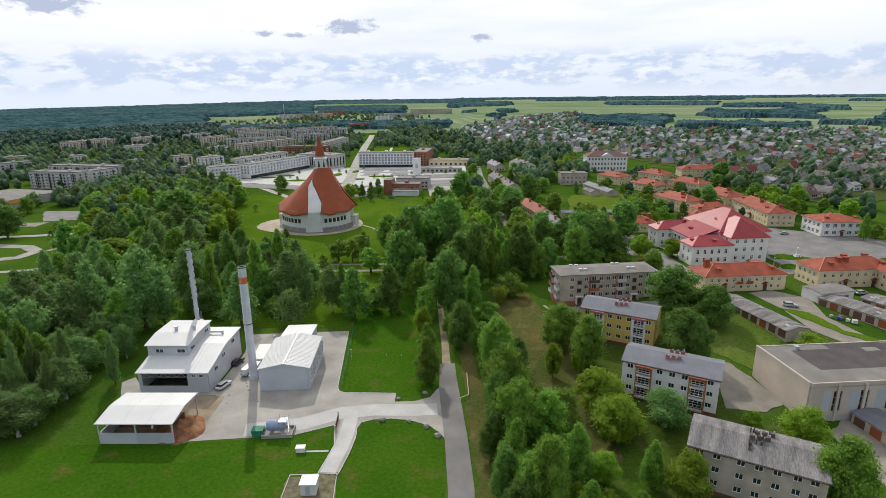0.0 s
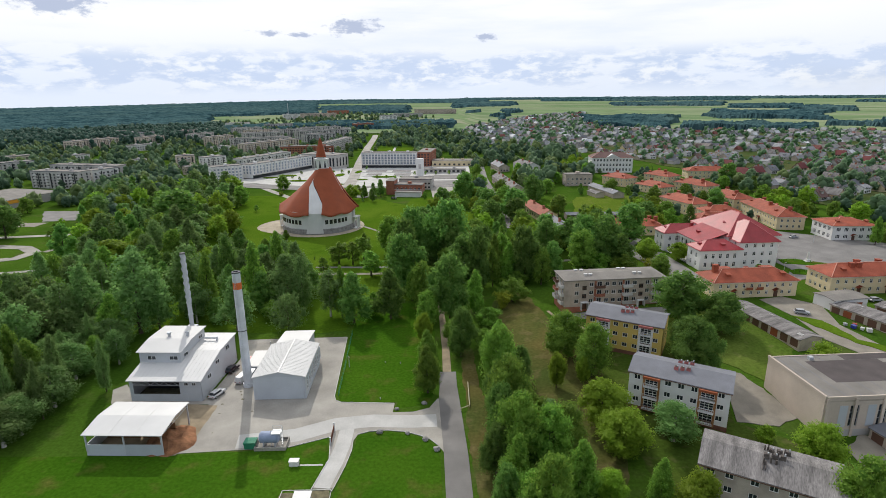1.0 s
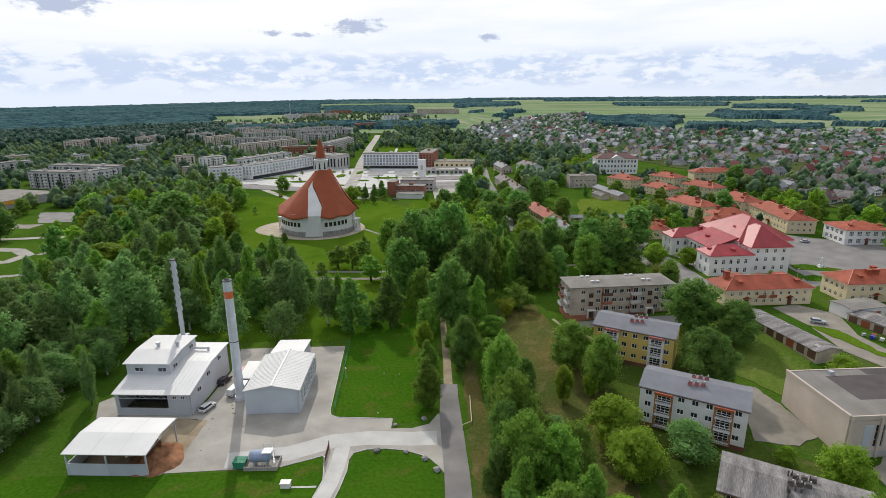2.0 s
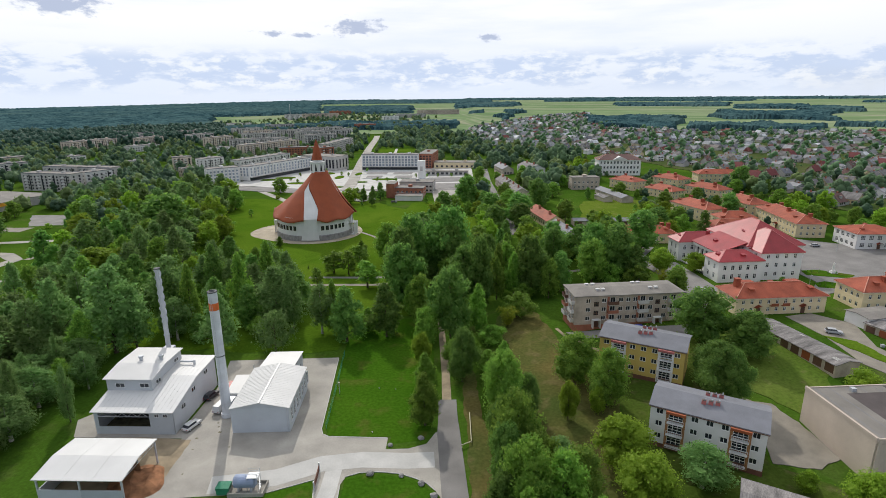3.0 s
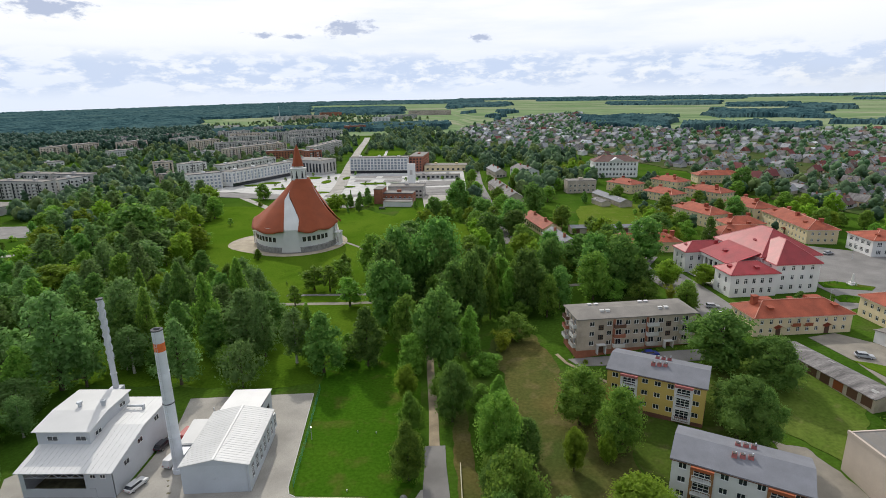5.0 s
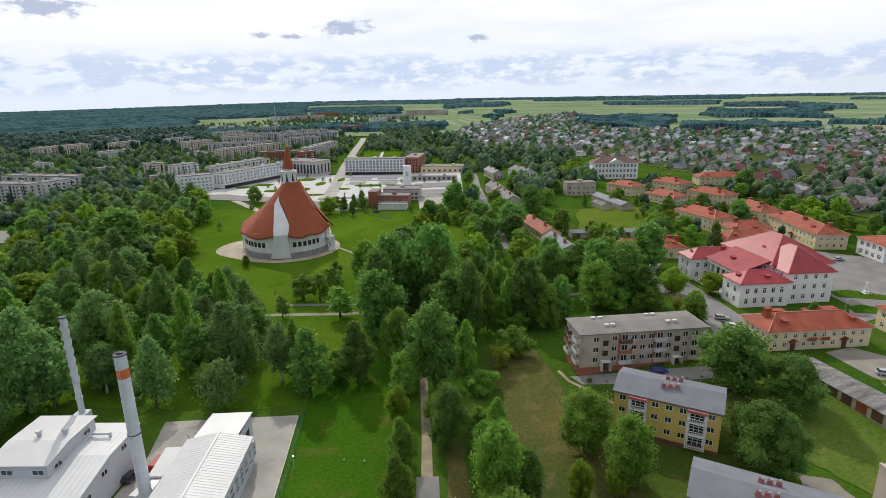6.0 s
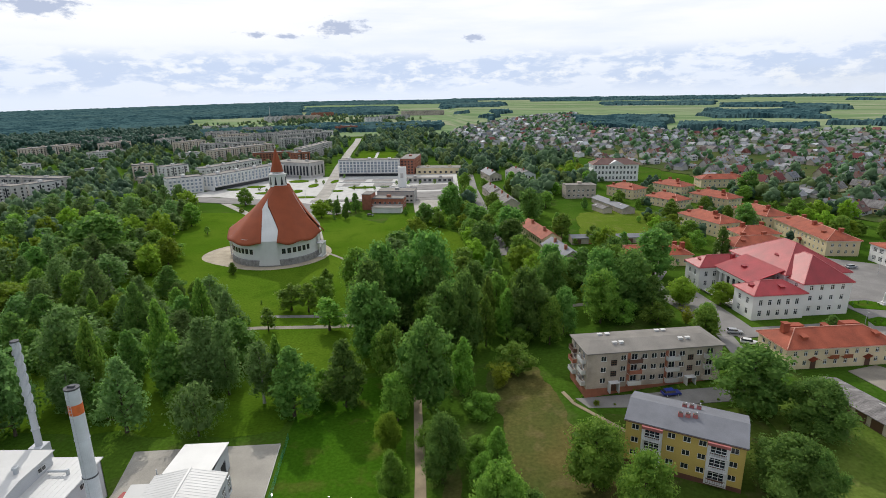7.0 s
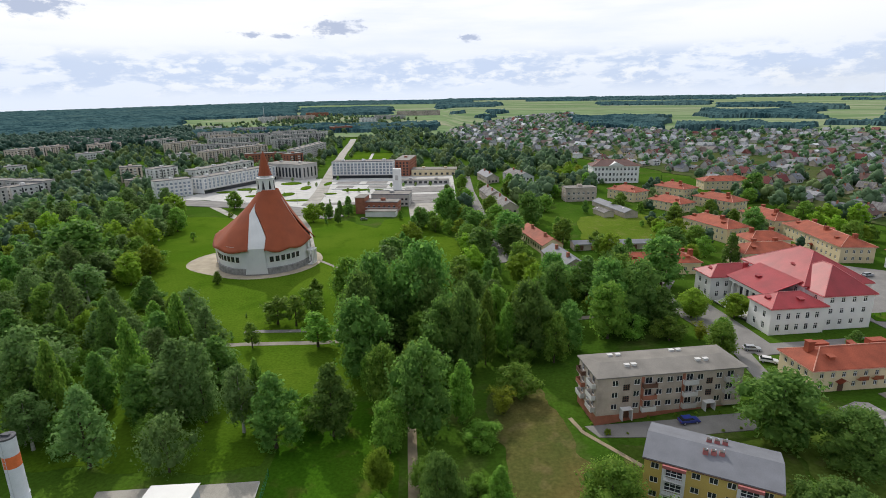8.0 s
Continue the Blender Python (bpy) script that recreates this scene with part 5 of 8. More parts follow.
red = hip_house("town_house", 100.0, 176.7, 5.6, 29.5, 10.9, 5.6, 3.2, CREAM, OR, "long cream two-storey house with an orange hipped roof and balconies", 10, 4, 2, 1.0, 1.3, [(-11.5, 0.6)], [("s", 7.4), ("s", 22.1)], first=1.0, storey=2.5)
for u in (11.9, 15.6):
    b = part("balcony", boxes((u - 1.2, -0.9, 3.0, u + 1.2, 0, 3.12), (u - 1.2, -0.9, 3.12, u + 1.2, -0.84, 4.0)), M["rust"], red)
    b.matrix_basis = side_pose("s", 29.5, 11.6)
for x, y in ((-6.5, 6.6), (9.0, 6.4)):
    g = part("dormer", boxes((-2.2, -1.6, 0, 2.2, 0.6, 1.4)), OR, red, loc=(x, y - 2.2, 6.6))
hip_house("town_house", 141, 180.7, 4.7, 29, 11.6, 6.4, 3.2, CREAM, OR, "cream two-storey house with orange hipped roof and red chimneys", 9, 4, 2, 1.1, 1.4, [(-5, -2), (-2.5, -2), (1, 3), (9, 3)], [("s", 10.5), ("s", 21)], first=1.0, storey=2.9)
hip_house("town_house", 155, 168.9, 4.7, 12, 24.3, 6.4, 3.2, CREAM, OR, "cream two-storey wing with orange hipped roof facing a court", 3, 8, 2, 1.1, 1.4, [], [("w", 13)], first=1.0, storey=2.9)
hip_house("town_house", 169.5, 289.5, -3.7, 13.5, 43, 6.5, 3.2, CREAM, OR, "long cream two-storey house with orange hipped roof", 4, 13, 2, 1.1, 1.4, [(1.5, -16), (-1.5, -2), (1.5, 12)], [("w", 24)], first=1.0, storey=2.9)
hip_house("town_house", 131.5, 269, 4, 25, 12, 6.3, 3.0, CREAM, OR, "cream two-storey house with orange hipped roof behind the culture house", 6, 4, 2, 1.1, 1.4, [(-5, 1), (4, 1)], first=1.0, storey=2.9)
hip_house("town_house", 140.5, 287, 4, 18, 11, 6.3, 3.0, CREAM, OR, "smaller cream house with orange hipped roof behind the culture house", 6, 4, 2, 1.1, 1.4, [(-5, 1), (4, 1)], first=1.0, storey=2.9)
hip_house("town_house", 133.4, 315.3, 18, 13, 28, 6.5, 3.2, CREAM, OR, "cream two-storey house with orange hipped roof among trees", 4, 8, 2, 1.1, 1.4, [(1, 7), (-1, -5)], first=1.0, storey=2.9)
hip_house("town_house", 166.5, 328, 8, 13, 25.3, 6.5, 3.2, CREAM, OR, "cream two-storey house with orange roof and twin chimneys", 3, 8, 2, 1.1, 1.4, [(1, 6), (-1, -6)], first=1.0, storey=2.9)
hip_house("town_house", 122, 409, 33.2, 13.7, 21.1, 6.0, 3.0, CREAM, OR, "cream two-storey house with orange hipped roof by the school", 4, 6, 2, 1.1, 1.4, [(1, 3)], first=1.0, storey=2.8)
hip_house("town_house", 157, 418.5, 28.4, 13.8, 22.8, 6.0, 3.0, CREAM, OR, "cream house with orange hipped roof and chimneys", 4, 6, 2, 1.1, 1.4, [(1, 4), (-1, -4)], first=1.0, storey=2.8)
hip_house("town_house", 137, 376.5, 28.4, 12.8, 22.8, 5.0, 3.0, CREAM, OR, "cream house with orange hipped roof half hidden by trees", 4, 6, 2, 1.1, 1.3, [(1, 4)], first=0.9, storey=2.5)
hip_house("town_house", 201, 443, 0, 33, 12.2, 6.0, 3.0, CREAM, OR, "long cream house with orange hipped roof among trees", 9, 3, 2, 1.1, 1.4, [(8, 1)], first=1.0, storey=2.8)
hip_house("town_house", 166, 377.4, 26.4, 12.8, 26.6, 5.8, 3.0, CREAM, OR, "cream house with orange hipped roof and two chimneys", 4, 8, 2, 1.1, 1.4, [(1, 6), (-1, -6)], first=1.0, storey=2.7)
hip_house("town_house", 85, 263.3, 0, 31, 11.7, 4.6, 2.8, CREAM, OR, "low cream house with orange hipped roof half hidden by trees", 9, 3, 1, 1.2, 1.5, [(11, 2), (13, -1)], first=1.3)
hip_house("shop", 185.2, 254.9, 0, 20, 15.4, 7.0, 2.6, M["plaster_white"], OR, "white two-storey shop with wide windows and orange hipped roof", 5, 4, 2, 2.0, 1.8, [], [("s", 10)], "grid", first=1.0, storey=3.3, category="shop")
manor = hip_house("school", 134.0, 480.7, -2, 35, 15, 13.0, 4.0, M["plaster_white"], M["roof_brown"], "white three-storey school with brown hipped roof and central gable", 12, 4, 3, 1.5, 2.2, [(-8, 2), (8, 2)], first=1.6, storey=4.0, category="school")
gb = bmesh.new()
bmv = [gb.verts.new(p) for p in ((-6, -8.7, 13.0), (6, -8.7, 13.0), (0, -8.7, 16.0), (0, -2.0, 16.0))]
gb.faces.new((bmv[0], bmv[1], bmv[2])), gb.faces.new((bmv[1], bmv[3], bmv[2])), gb.faces.new((bmv[0], bmv[2], bmv[3]))
part("pediment", gb, M["plaster_white"], manor)


def culture_house():
    t = thing("culture_house", 91.4, 220.2, 6.0, "white neoclassical culture house with crimson hipped roofs and columned portico", "building")
    PW, RR = M["plaster_white"], M["roof_red"]
    def block(name, x0, y0, x1, y1, H, rise, nx, ny, sills, w, h, ridge=None, roof=True, over=0.55):
        L, W = x1 - x0, y1 - y0
        op = {}
        for s, span, n in (("s", L, nx), ("n", L, nx), ("e", W, ny), ("w", W, ny)):
            if n:
                op[s] = grid_rects(span, n, w, h, sills)
        b = part(name, shell(L, W, H, op), PW, t, loc=((x0 + x1) / 2, (y0 + y1) / 2, 0))
        for side, rects in op.items():
            m = side_pose(side, L, W)
            for r in rects:
                fm, pm = window_meshes(r[2] - r[0], r[3] - r[1], "tee", M["frame_white"], 0.2)
                k = part("window", fm, None, b)
                k.matrix_basis = m @ pose(r[0], 0, r[1])
                part("pane", pm, None, b).matrix_basis = m @ pose(r[0], 0, r[1])
        part("cornice", boxes((-L / 2 - 0.3, -W / 2 - 0.3, H - 0.5, L / 2 + 0.3, W / 2 + 0.3, H - 0.02)), PW, b)
        if roof:
            r = part("roof", hip_bm(L, W, H, rise, over, 0.2, ridge), RR, t, loc=((x0 + x1) / 2, (y0 + y1) / 2, 0))
            hip_caps(r, L, W, H, rise, M["cap_red"], over, ridge)
        return b
    block("south_wing", 0.9, -19.2, 17.6, -9.6, 8.0, 3.2, 5, 2, [1.2, 4.6], 1.2, 1.9)
    block("north_wing", 0.4, 9.6, 18.0, 18.8, 8.0, 3.2, 5, 2, [1.2, 4.6], 1.2, 1.9)
    block("auditorium", 16.6, -11.0, 38.6, 17.5, 11.2, 7.4, 5, 6, [1.5, 5.0, 8.4], 1.2, 1.7, ridge=3.0)
    block("stage_house", 17.7, -17.8, 33.6, 2.0, 10.4, 6.8, 4, 4, [1.5, 4.9, 8.2], 1.2, 1.6)
    # portico between the wings
    b = part("portico", boxes((6.4, -9.5, -1, 16.5, 9.5, 0.6), (6.0, -9.58, 7.2, 16.5, 9.58, 8.6), (9.0, -9.5, 0.6, 9.3, 9.5, 7.2)), PW, t)
    for y in (-7.5, -4.5, -1.5, 1.5, 4.5, 7.5):
        c = bmesh.new()
        tube(c, (7.0, y, 0.6), (7.0, y, 7.2), 0.5, 0.42, n=14)
        box(c, 6.4, y - 0.6, 0.6, 7.6, y + 0.6, 0.8), box(c, 6.4, y - 0.55, 7.0, 7.6, y + 0.55, 7.2)
        part("column", c, PW, b)
    for y in (-6, -3, 0, 3, 6):
        part("window", boxes((8.94, y - 0.7, 1.2, 9.02, y + 0.7, 5.8)), M["glass"], b)
    rf = bmesh.new()
    ring = [[(5.6, y, 8.6), (17.1, y, 12.4), (17.1, y, 12.2), (5.6, y, 8.4)] for y in (-9.8, 9.8)]
    vs = loft(rf, ring, close=True)
    rf.faces.new(vs[0]), rf.faces.new(vs[1][::-1])
    bmesh.ops.recalc_face_normals(rf, faces=rf.faces)
    part("roof", rf, RR, b)
    for k in range(5):
        part("step", boxes((4.4 - 0.5 * k, -9.0, -0.6, 4.9 - 0.5 * k, 9.0, 0.55 - 0.14 * k)), M["panel_pale"], b)
    part("terrace", boxes((4.9, -9.4, -0.6, 6.38, 9.4, 0.58)), M["panel_pale"], b)
    for x, y, z in ((11, 1.5, 10.2), (3.0, -14.4, 9.3), (3.0, 14.2, 9.3), (21.5, 0, 14.0), (24, -13.5, 12.8), (11, -17, 9.3), (28, -14, 12.6)):
        d = bmesh.new()
        box(d, -0.7, -0.7, -0.8, 0.7, 0.7, 0.7)
        quad(d, (-0.9, -0.9, 0.7), (0.9, -0.9, 0.7), (0.9, 0.9, 1.0), (-0.9, 0.9, 1.0))
        part("dormer", d, RR, t, loc=(x, y, z))
    for x, y in ((13, 11), (31, -4), (26, 8)):
        part("chimney", boxes((-0.6, -0.6, -2, 0.6, 0.6, 1.6)), RR, t, loc=(x, y, 13.6 if x > 20 else 10.5))
    st = bmesh.new()
    for k in range(5):
        box(st, 1.0 + k * 0.8, -9.3, -1, 6.4, 9.3, 0.0 + k * 0.14)
    part("steps", st, M["panel_pale"], t)


culture_house()


def low_shed(name, x, y, rz, L, W, H, rise, wall, roof, label, gates=0, patches=0, category="garage"):
    t = thing(name, x, y, rz, label, category)
    part("wall", shell(L, W, H, {}), wall, t)
    part("roof", profile_roof([(-W / 2 - 0.4, H), (0, H + rise), (W / 2 + 0.4, H)], -L / 2 - 0.3, L / 2 + 0.3, 0.15), roof, t)
    gable_ends(t, wall, L, W, H, rise * 0.9)
    for k in range(gates):
        u = -L / 2 + L * (k + 0.5) / gates
        part("gate", boxes((u - 1.25, -W / 2 - 0.06, 0, u + 1.25, -W / 2 + 0.02, 2.2)), M["rust"] if k % 4 == 1 else M["frame_dark"], t)
    if category == "house":
        for side in ("s", "n", "e", "w"):
            span = L if side in "sn" else W
            for r in grid_rects(span, int(span / 3.2), 1.2, 1.5, [1.0] if H < 5.5 else [0.9, 3.6]):
                k = part("window", boxes((r[0], -0.04, r[1], r[2], 0.03, r[3])), M["glass"], t)
                k.matrix_basis = side_pose(side, L, W)
        for u in (-L * 0.28, L * 0.22):
            part("chimney", boxes((u - 0.6, 0.5, H + rise * 0.5, u + 0.6, 1.5, H + rise + 1.2)), M["brick_red"], t)
    rng = random.Random(int(x))
    for k in range(patches):
        u, v = rng.uniform(-L / 2 + 1, L / 2 - 2), rng.choice((-1, 1))
        yy = v * rng.uniform(0.25, 0.6) * W / 2
        p = bmesh.new()
        zz = lambda q: H + rise * (1 - abs(q) / (W / 2 + 0.4)) + 0.08
        quad(p, (u, yy - 0.5, zz(yy - 0.5)), (u + 1.6, yy - 0.5, zz(yy - 0.5)), (u + 1.6, yy + 0.5, zz(yy + 0.5)), (u, yy + 0.5, zz(yy + 0.5)))
        bmesh.ops.solidify(p, geom=p.faces[:], thickness=0.04)
        part("roof_sheet", p, M["panel_pale"], t)
    return t


low_shed("garage_row", 92.6, 146.9, -76.1, 28.2, 7.2, 2.6, 0.9, M["plaster_grey"], M["roof_old"], "row of old garages under a patched grey corrugated roof", 8, 2)
low_shed("garage_row", 126, 148.3, -68.7, 25.5, 7.9, 2.8, 0.7, M["plaster_grey"], M["roof_old"], "row of old garages with grey corrugated roof", 7, 5)
low_shed("garage_row", 140, 146.5, -68.7, 28.3, 7.9, 2.8, 0.7, M["plaster_grey"], M["roof_old"], "row of garages with weathered grey roof", 7, 5)
low_shed("store_building", 124, 163.7, 13.1, 13, 7.5, 3.6, 0.5, M["plaster_white"], M["roof_felt"], "low white store building with flat grey roof", 2, 0, "store")
low_shed("garage_row", 78, 296, 1, 36, 7, 2.8, 0.9, M["plaster_grey"], M["roof_slate"], "long low grey shed beside the playing field", 6, 0)
low_shed("garage_row", 91.0, 92, -77.2, 11.3, 6.5, 2.8, 0.5, M["plaster_grey"], M["roof_slate"], "small garage row with rusty doors beside the workshop", 3, 0)
low_shed("long_house", 47.5, 308.0, 101, 33, 9.5, 3.8, 3.0, M["plaster_cream"], M["roof_orange"], "cream house with orange gabled roof", 0, 0, "house")
low_shed("long_house", 51.0, 272.0, 100, 24, 10, 3.8, 3.0, M["plaster_grey"], M["roof_slate"], "long house with grey gabled roof among trees", 0, 0, "house")
low_shed("long_house", 35.5, 431, 97, 30, 10.5, 4.6, 3.2, M["plaster_grey"], M["roof_old"], "long house with weathered grey gabled roof along the street", 0, 0, "house")
low_shed("long_house", 40.0, 392, 97, 32, 10.5, 4.6, 3.2, M["plaster_sand"], M["roof_old"], "long sandy house with grey gabled roof along the street", 0, 0, "house")
low_shed("long_house", 62.0, 490, 106, 30, 13.5, 6.0, 3.4, M["panel_pale"], M["roof_old"], "pale two-storey house with weathered grey gabled roof", 0, 0, "house")
low_shed("long_house", 40.0, 512, 100, 32, 10, 5.0, 3.0, M["plaster_grey"], M["roof_slate"], "grey house with dark gabled roof among trees", 0, 0, "house")
strip("street", [(24, 560), (23, 469), (25, 400), (27, 322), (29, 285)], 6.0, M["asphalt"], 0.3, "grey street between trees and long houses", "street", step=8)
sheet("car_park", [(-24, 459), (-1, 459), (-1, 378), (-18, 387)], M["concrete"], 0.32, "pale paved car park beside the square", "car park", cell=10)


def workshop():
    L, W, H = 46.0, 18.8, 8.7
    t = thing("workshop", 98.2, 108.2, 5.0, "large pale workshop with tall windows and patched flat felt roof", "building")
    tall = [(6.0 + 6.3 * k, 1.6, 8.0 + 6.3 * k, 6.6) for k in range(6)]
    op = {"s": tall}
    part("wall", shell(L, W, H, op), M["panel_beige"], t)
    windows(t, L, W, op, "grid", M["steel"])
    for u0, v0, u1, v1 in tall:
        for du in (-2.1,):
            b = part("blind_panel", boxes((u0 + du - 0.3, -0.05, v0, u1 + du - 0.5, 0.04, v1)), M["pale_metal"], t)
            b.matrix_basis = side_pose("s", L, W)
    part("roof", boxes((-L / 2, -W / 2, H - 0.3, L / 2, W / 2, H - 0.05)), M["roof_felt"], t)
    part("parapet", boxes((-L / 2 - 0.1, -W / 2 - 0.1, H - 0.3, -L / 2 + 0.35, W / 2 + 0.1, H + 0.35), (L / 2 - 0.35, -W / 2 - 0.1, H - 0.3, L / 2 + 0.1, W / 2 + 0.1, H + 0.35), (-L / 2 + 0.35, -W / 2 - 0.1, H - 0.3, L / 2 - 0.35, -W / 2 + 0.2, H + 0.1), (-L / 2 + 0.35, W / 2 - 0.2, H - 0.3, L / 2 - 0.35, W / 2 + 0.1, H + 0.1)), M["panel_beige"], t)
    for i, (x0, y0, x1, y1) in enumerate(((-16, -3.5, 2.0, 6.5), (-6, 6.6, 9, 9), (2.1, -4.8, 22, 4.6), (6, 4.7, 22, 8.4))):
        part("felt_patch", boxes((x0, y0, H - 0.05, x1, y1, H - 0.03 + 0.004 * i)), M["roof_dark"], t)
    for k in range(14):     # laps between the felt sheets
        u = -L / 2 + 1.6 + 3.3 * k
        part("felt_lap", boxes((u, -W / 2 + 0.3, H - 0.045, u + 0.14, W / 2 - 0.3, H - 0.037)), M["roof_slate"], t)
    part("eave_band", boxes((-L / 2 - 0.14, -W / 2 - 0.14, H - 1.1, L / 2 + 0.14, -W / 2 - 0.11, H - 0.75)), M["plaster_grey"], t)
    part("plinth", boxes((-L / 2 - 0.08, -W / 2 - 0.08, -2, L / 2 + 0.08, -W / 2 - 0.01, 0.9)), M["panel_grey"], t)
    for k in range(8):
        u = -L / 2 + 0.3 + 6.3 * k
        part("pilaster", boxes((u, -W / 2 - 0.3, -1, u + 0.6, -W / 2 - 0.01, H - 0.35)), M["panel_beige"], t)
    for x, y in ((-14, 7.4), (6, -5.4), (17, 6)):
        part("roof_vent", boxes((x - 0.5, y - 0.5, H - 0.06, x + 0.5, y + 0.5, H + 0.7)), M["steel"], t)


workshop()


# ---- square: town hall, theatre, tower, brick house, white blocks ----
def slab_block(name, x, y, rz, L, W, H, floors, nx, ny, wall, label, ww=1.6, wh=1.5, roof="roof_felt", first=1.2, style="two", plinth=None, category="building", far=False, parapet=False, fins=None, shopfront=0.0):
    t = thing(name, x, y, rz, label, category)
    BLOCKS.append((t, (L, W)))
    st = (H - 0.8 - first) / floors
    sills = [first + st * k for k in range(floors)]
    op = {s: grid_rects(span, n, ww, wh, sills, 0.6) for s, span, n in (("s", L, nx), ("e", W, ny), ("w", W, ny)) if n}
    part("wall", shell(L, W, H, op), wall, t)
    if far:
        g = bmesh.new()
        for side, rects in op.items():
            m = side_pose(side, L, W)
            for u0, v0, u1, v1 in rects:
                quad(g, *[m @ Vector(p) for p in ((u0, 0.18, v0), (u1, 0.18, v0), (u1, 0.18, v1), (u0, 0.18, v1))])
        tagged(part("pane_grid", g, M["glass_pale"] if fins else M["glass"], t), kind="stuff")
    else:
        windows(t, L, W, op, style, depth=0.2)
    part("roof", boxes((-L / 2 - 0.15, -W / 2 - 0.15, H, L / 2 + 0.15, W / 2 + 0.15, H + 0.3)), M[roof], t)
    if plinth:
        part("plinth", boxes((-L / 2 - 0.08, -W / 2 - 0.08, -2, L / 2 + 0.08, W / 2 + 0.08, 0.8)), plinth, t)
    if parapet:     # panel joints and a dark roof edge
        part("parapet", boxes((-L / 2 - 0.2, -W / 2 - 0.2, H + 0.0, L / 2 + 0.2, -W / 2 + 0.15, H + 0.55), (-L / 2 - 0.2, W / 2 - 0.15, H + 0.0, L / 2 + 0.2, W / 2 + 0.2, H + 0.55)), M["roof_slate"], t)
    if fins:        # upright piers between the window bays
        f = bmesh.new()
        for k in range(nx + 1):
            u = -L / 2 + 0.6 + (L - 1.2) * k / nx
            box(f, u - fins / 2, -W / 2 - 0.45, first - 0.3, u + fins / 2, -W / 2 - 0.02, H)
        tagged(part("pier_row", f, wall, t), kind="stuff")
    if shopfront:   # dark glazed ground floor under the storeys
        part("shopfront", boxes((-L / 2 + 0.4, -W / 2 - 0.12, 0.5, L / 2 - 0.4, -W / 2 - 0.03, shopfront)), M["glass"], t)
        part("canopy", boxes((-L / 2, -W / 2 - 1.6, shopfront, L / 2, -W / 2 - 0.03, shopfront + 0.35)), M["panel_grey"], t)
    for k in range(max(1, int(L / 18))):
        u = -L / 2 + L * (k + 0.5) / max(1, int(L / 18))
        part("roof_hatch", boxes((u - 1.4, -1.2, H + 0.3, u + 1.4, 1.2, H + 1.8)), wall, t)
    return t


def loggias(t, L, W, H, floors):
    """Stacks of balconies and dark stair strips down a panel facade."""
    st, n = (H - 2.0) / floors, max(2, int(L / 10.8))
    b, g = bmesh.new(), bmesh.new()
    for k in range(n):
        u = -L / 2 + L * (k + 0.5) / n
        for i in range(floors):
            z = 1.2 + st * i
            box(b, u - 2.6, -W / 2 - 1.0, z - 0.25, u - 0.3, -W / 2 - 0.02, z + 0.85)
        box(g, u + 1.4, -W / 2 - 0.10, 0.4, u + 2.5, -W / 2 - 0.02, H - 1.0)
    tagged(part("balcony_stack", b, M["panel_pale"], t), kind="stuff")
    tagged(part("stair_glazing", g, M["glass"], t), kind="stuff")


slab_block("town_hall", -70.5, 570, -1.5, 57, 14, 15.5, 4, 17, 4, M["plaster_white"], "long white town hall with upright piers and regular windows", 2.2, 1.9, plinth=M["stone"], category="town hall", far=True, fins=0.7, shopfront=3.2, parapet=True, first=4.2)
slab_block("office_wing", -33, 597.1, -5.6, 14, 46.8, 15.0, 5, 4, 12, M["brick_red"], "reddish brick wing beside the town hall", 1.6, 1.6, far=True)
slab_block("low_hall", -5, 580.3, -3.7, 42, 18.7, 6.0, 1, 8, 3, M["plaster_cream"], "low pale annexe beside the square", 2.2, 2.0, far=True)
slab_block("theatre", -140, 575.6, -24.5, 43.5, 22.7, 14.0, 1, 11, 4, M["panel_grey"], "pale concrete theatre with tall narrow windows", 2.2, 8.6, first=2.5, category="theatre", far=True)
slab_block("apartment_block", -174, 528, 66, 85, 12.3, 13.0, 3, 20, 3, M["plaster_white"], "long white four-storey block with dark ground floor on the square", 2.0, 2.0, plinth=M["stone"], far=True, fins=0.9, shopfront=3.4, parapet=True, first=4.4)
slab_block("apartment_block", -208, 482.1, 38.1, 26.3, 12.5, 13.0, 4, 8, 3, M["plaster_white"], "white four-storey apartment block beside the square", 1.7, 1.6, far=True, fins=0.6, parapet=True)
t = slab_block("brick_house", -36.5, 409, -6, 21, 12, 7.2, 2, 6, 3, M["brick_red"], "red brick two-storey house with flat roof by the square", 1.5, 1.4, parapet=True)
part("stair_tower", boxes((-16.6, -7.4, -1, -10.55, 6, 10.2)), M["brick_red"], t)
part("tower_cap", boxes((-16.8, -7.6, 10.2, -10.4, 6.2, 10.5)), M["roof_felt"], t)
part("annex", boxes((-8, -17.0, -1, 11, -9.5, 3.4)), M["plaster_white"], t)
part("annex_roof", boxes((-8.3, -17.3, 3.4, 11.3, -9.3, 3.7)), M["roof_felt"], t)
part("porch", boxes((-9.5, -9.2, -1, 6, -6.1, 2.8)), M["frame_dark"], t)
part("band", boxes((-10.5, -6.1, 3.5, 10.6, -6.02, 3.9)), M["panel_pale"], t)
t = slab_block("office_hall", -33, 434, -4, 26, 16, 8.0, 2, 9, 3, M["panel_grey"], "grey flat-roofed hall behind the brick house", 1.6, 1.4, far=True, parapet=True)
t = thing("clock_tower", -34.0, 495.7, -4, "slim white concrete tower on the town square", "tower")
part("shaft", boxes((-3.2, -2, -1, 3.2, 2, 17.0)), M["plaster_white"], t)
part("emblem", boxes((-1.2, -2.1, 8, 1.2, -2.0, 12)), M["panel_grey"], t)
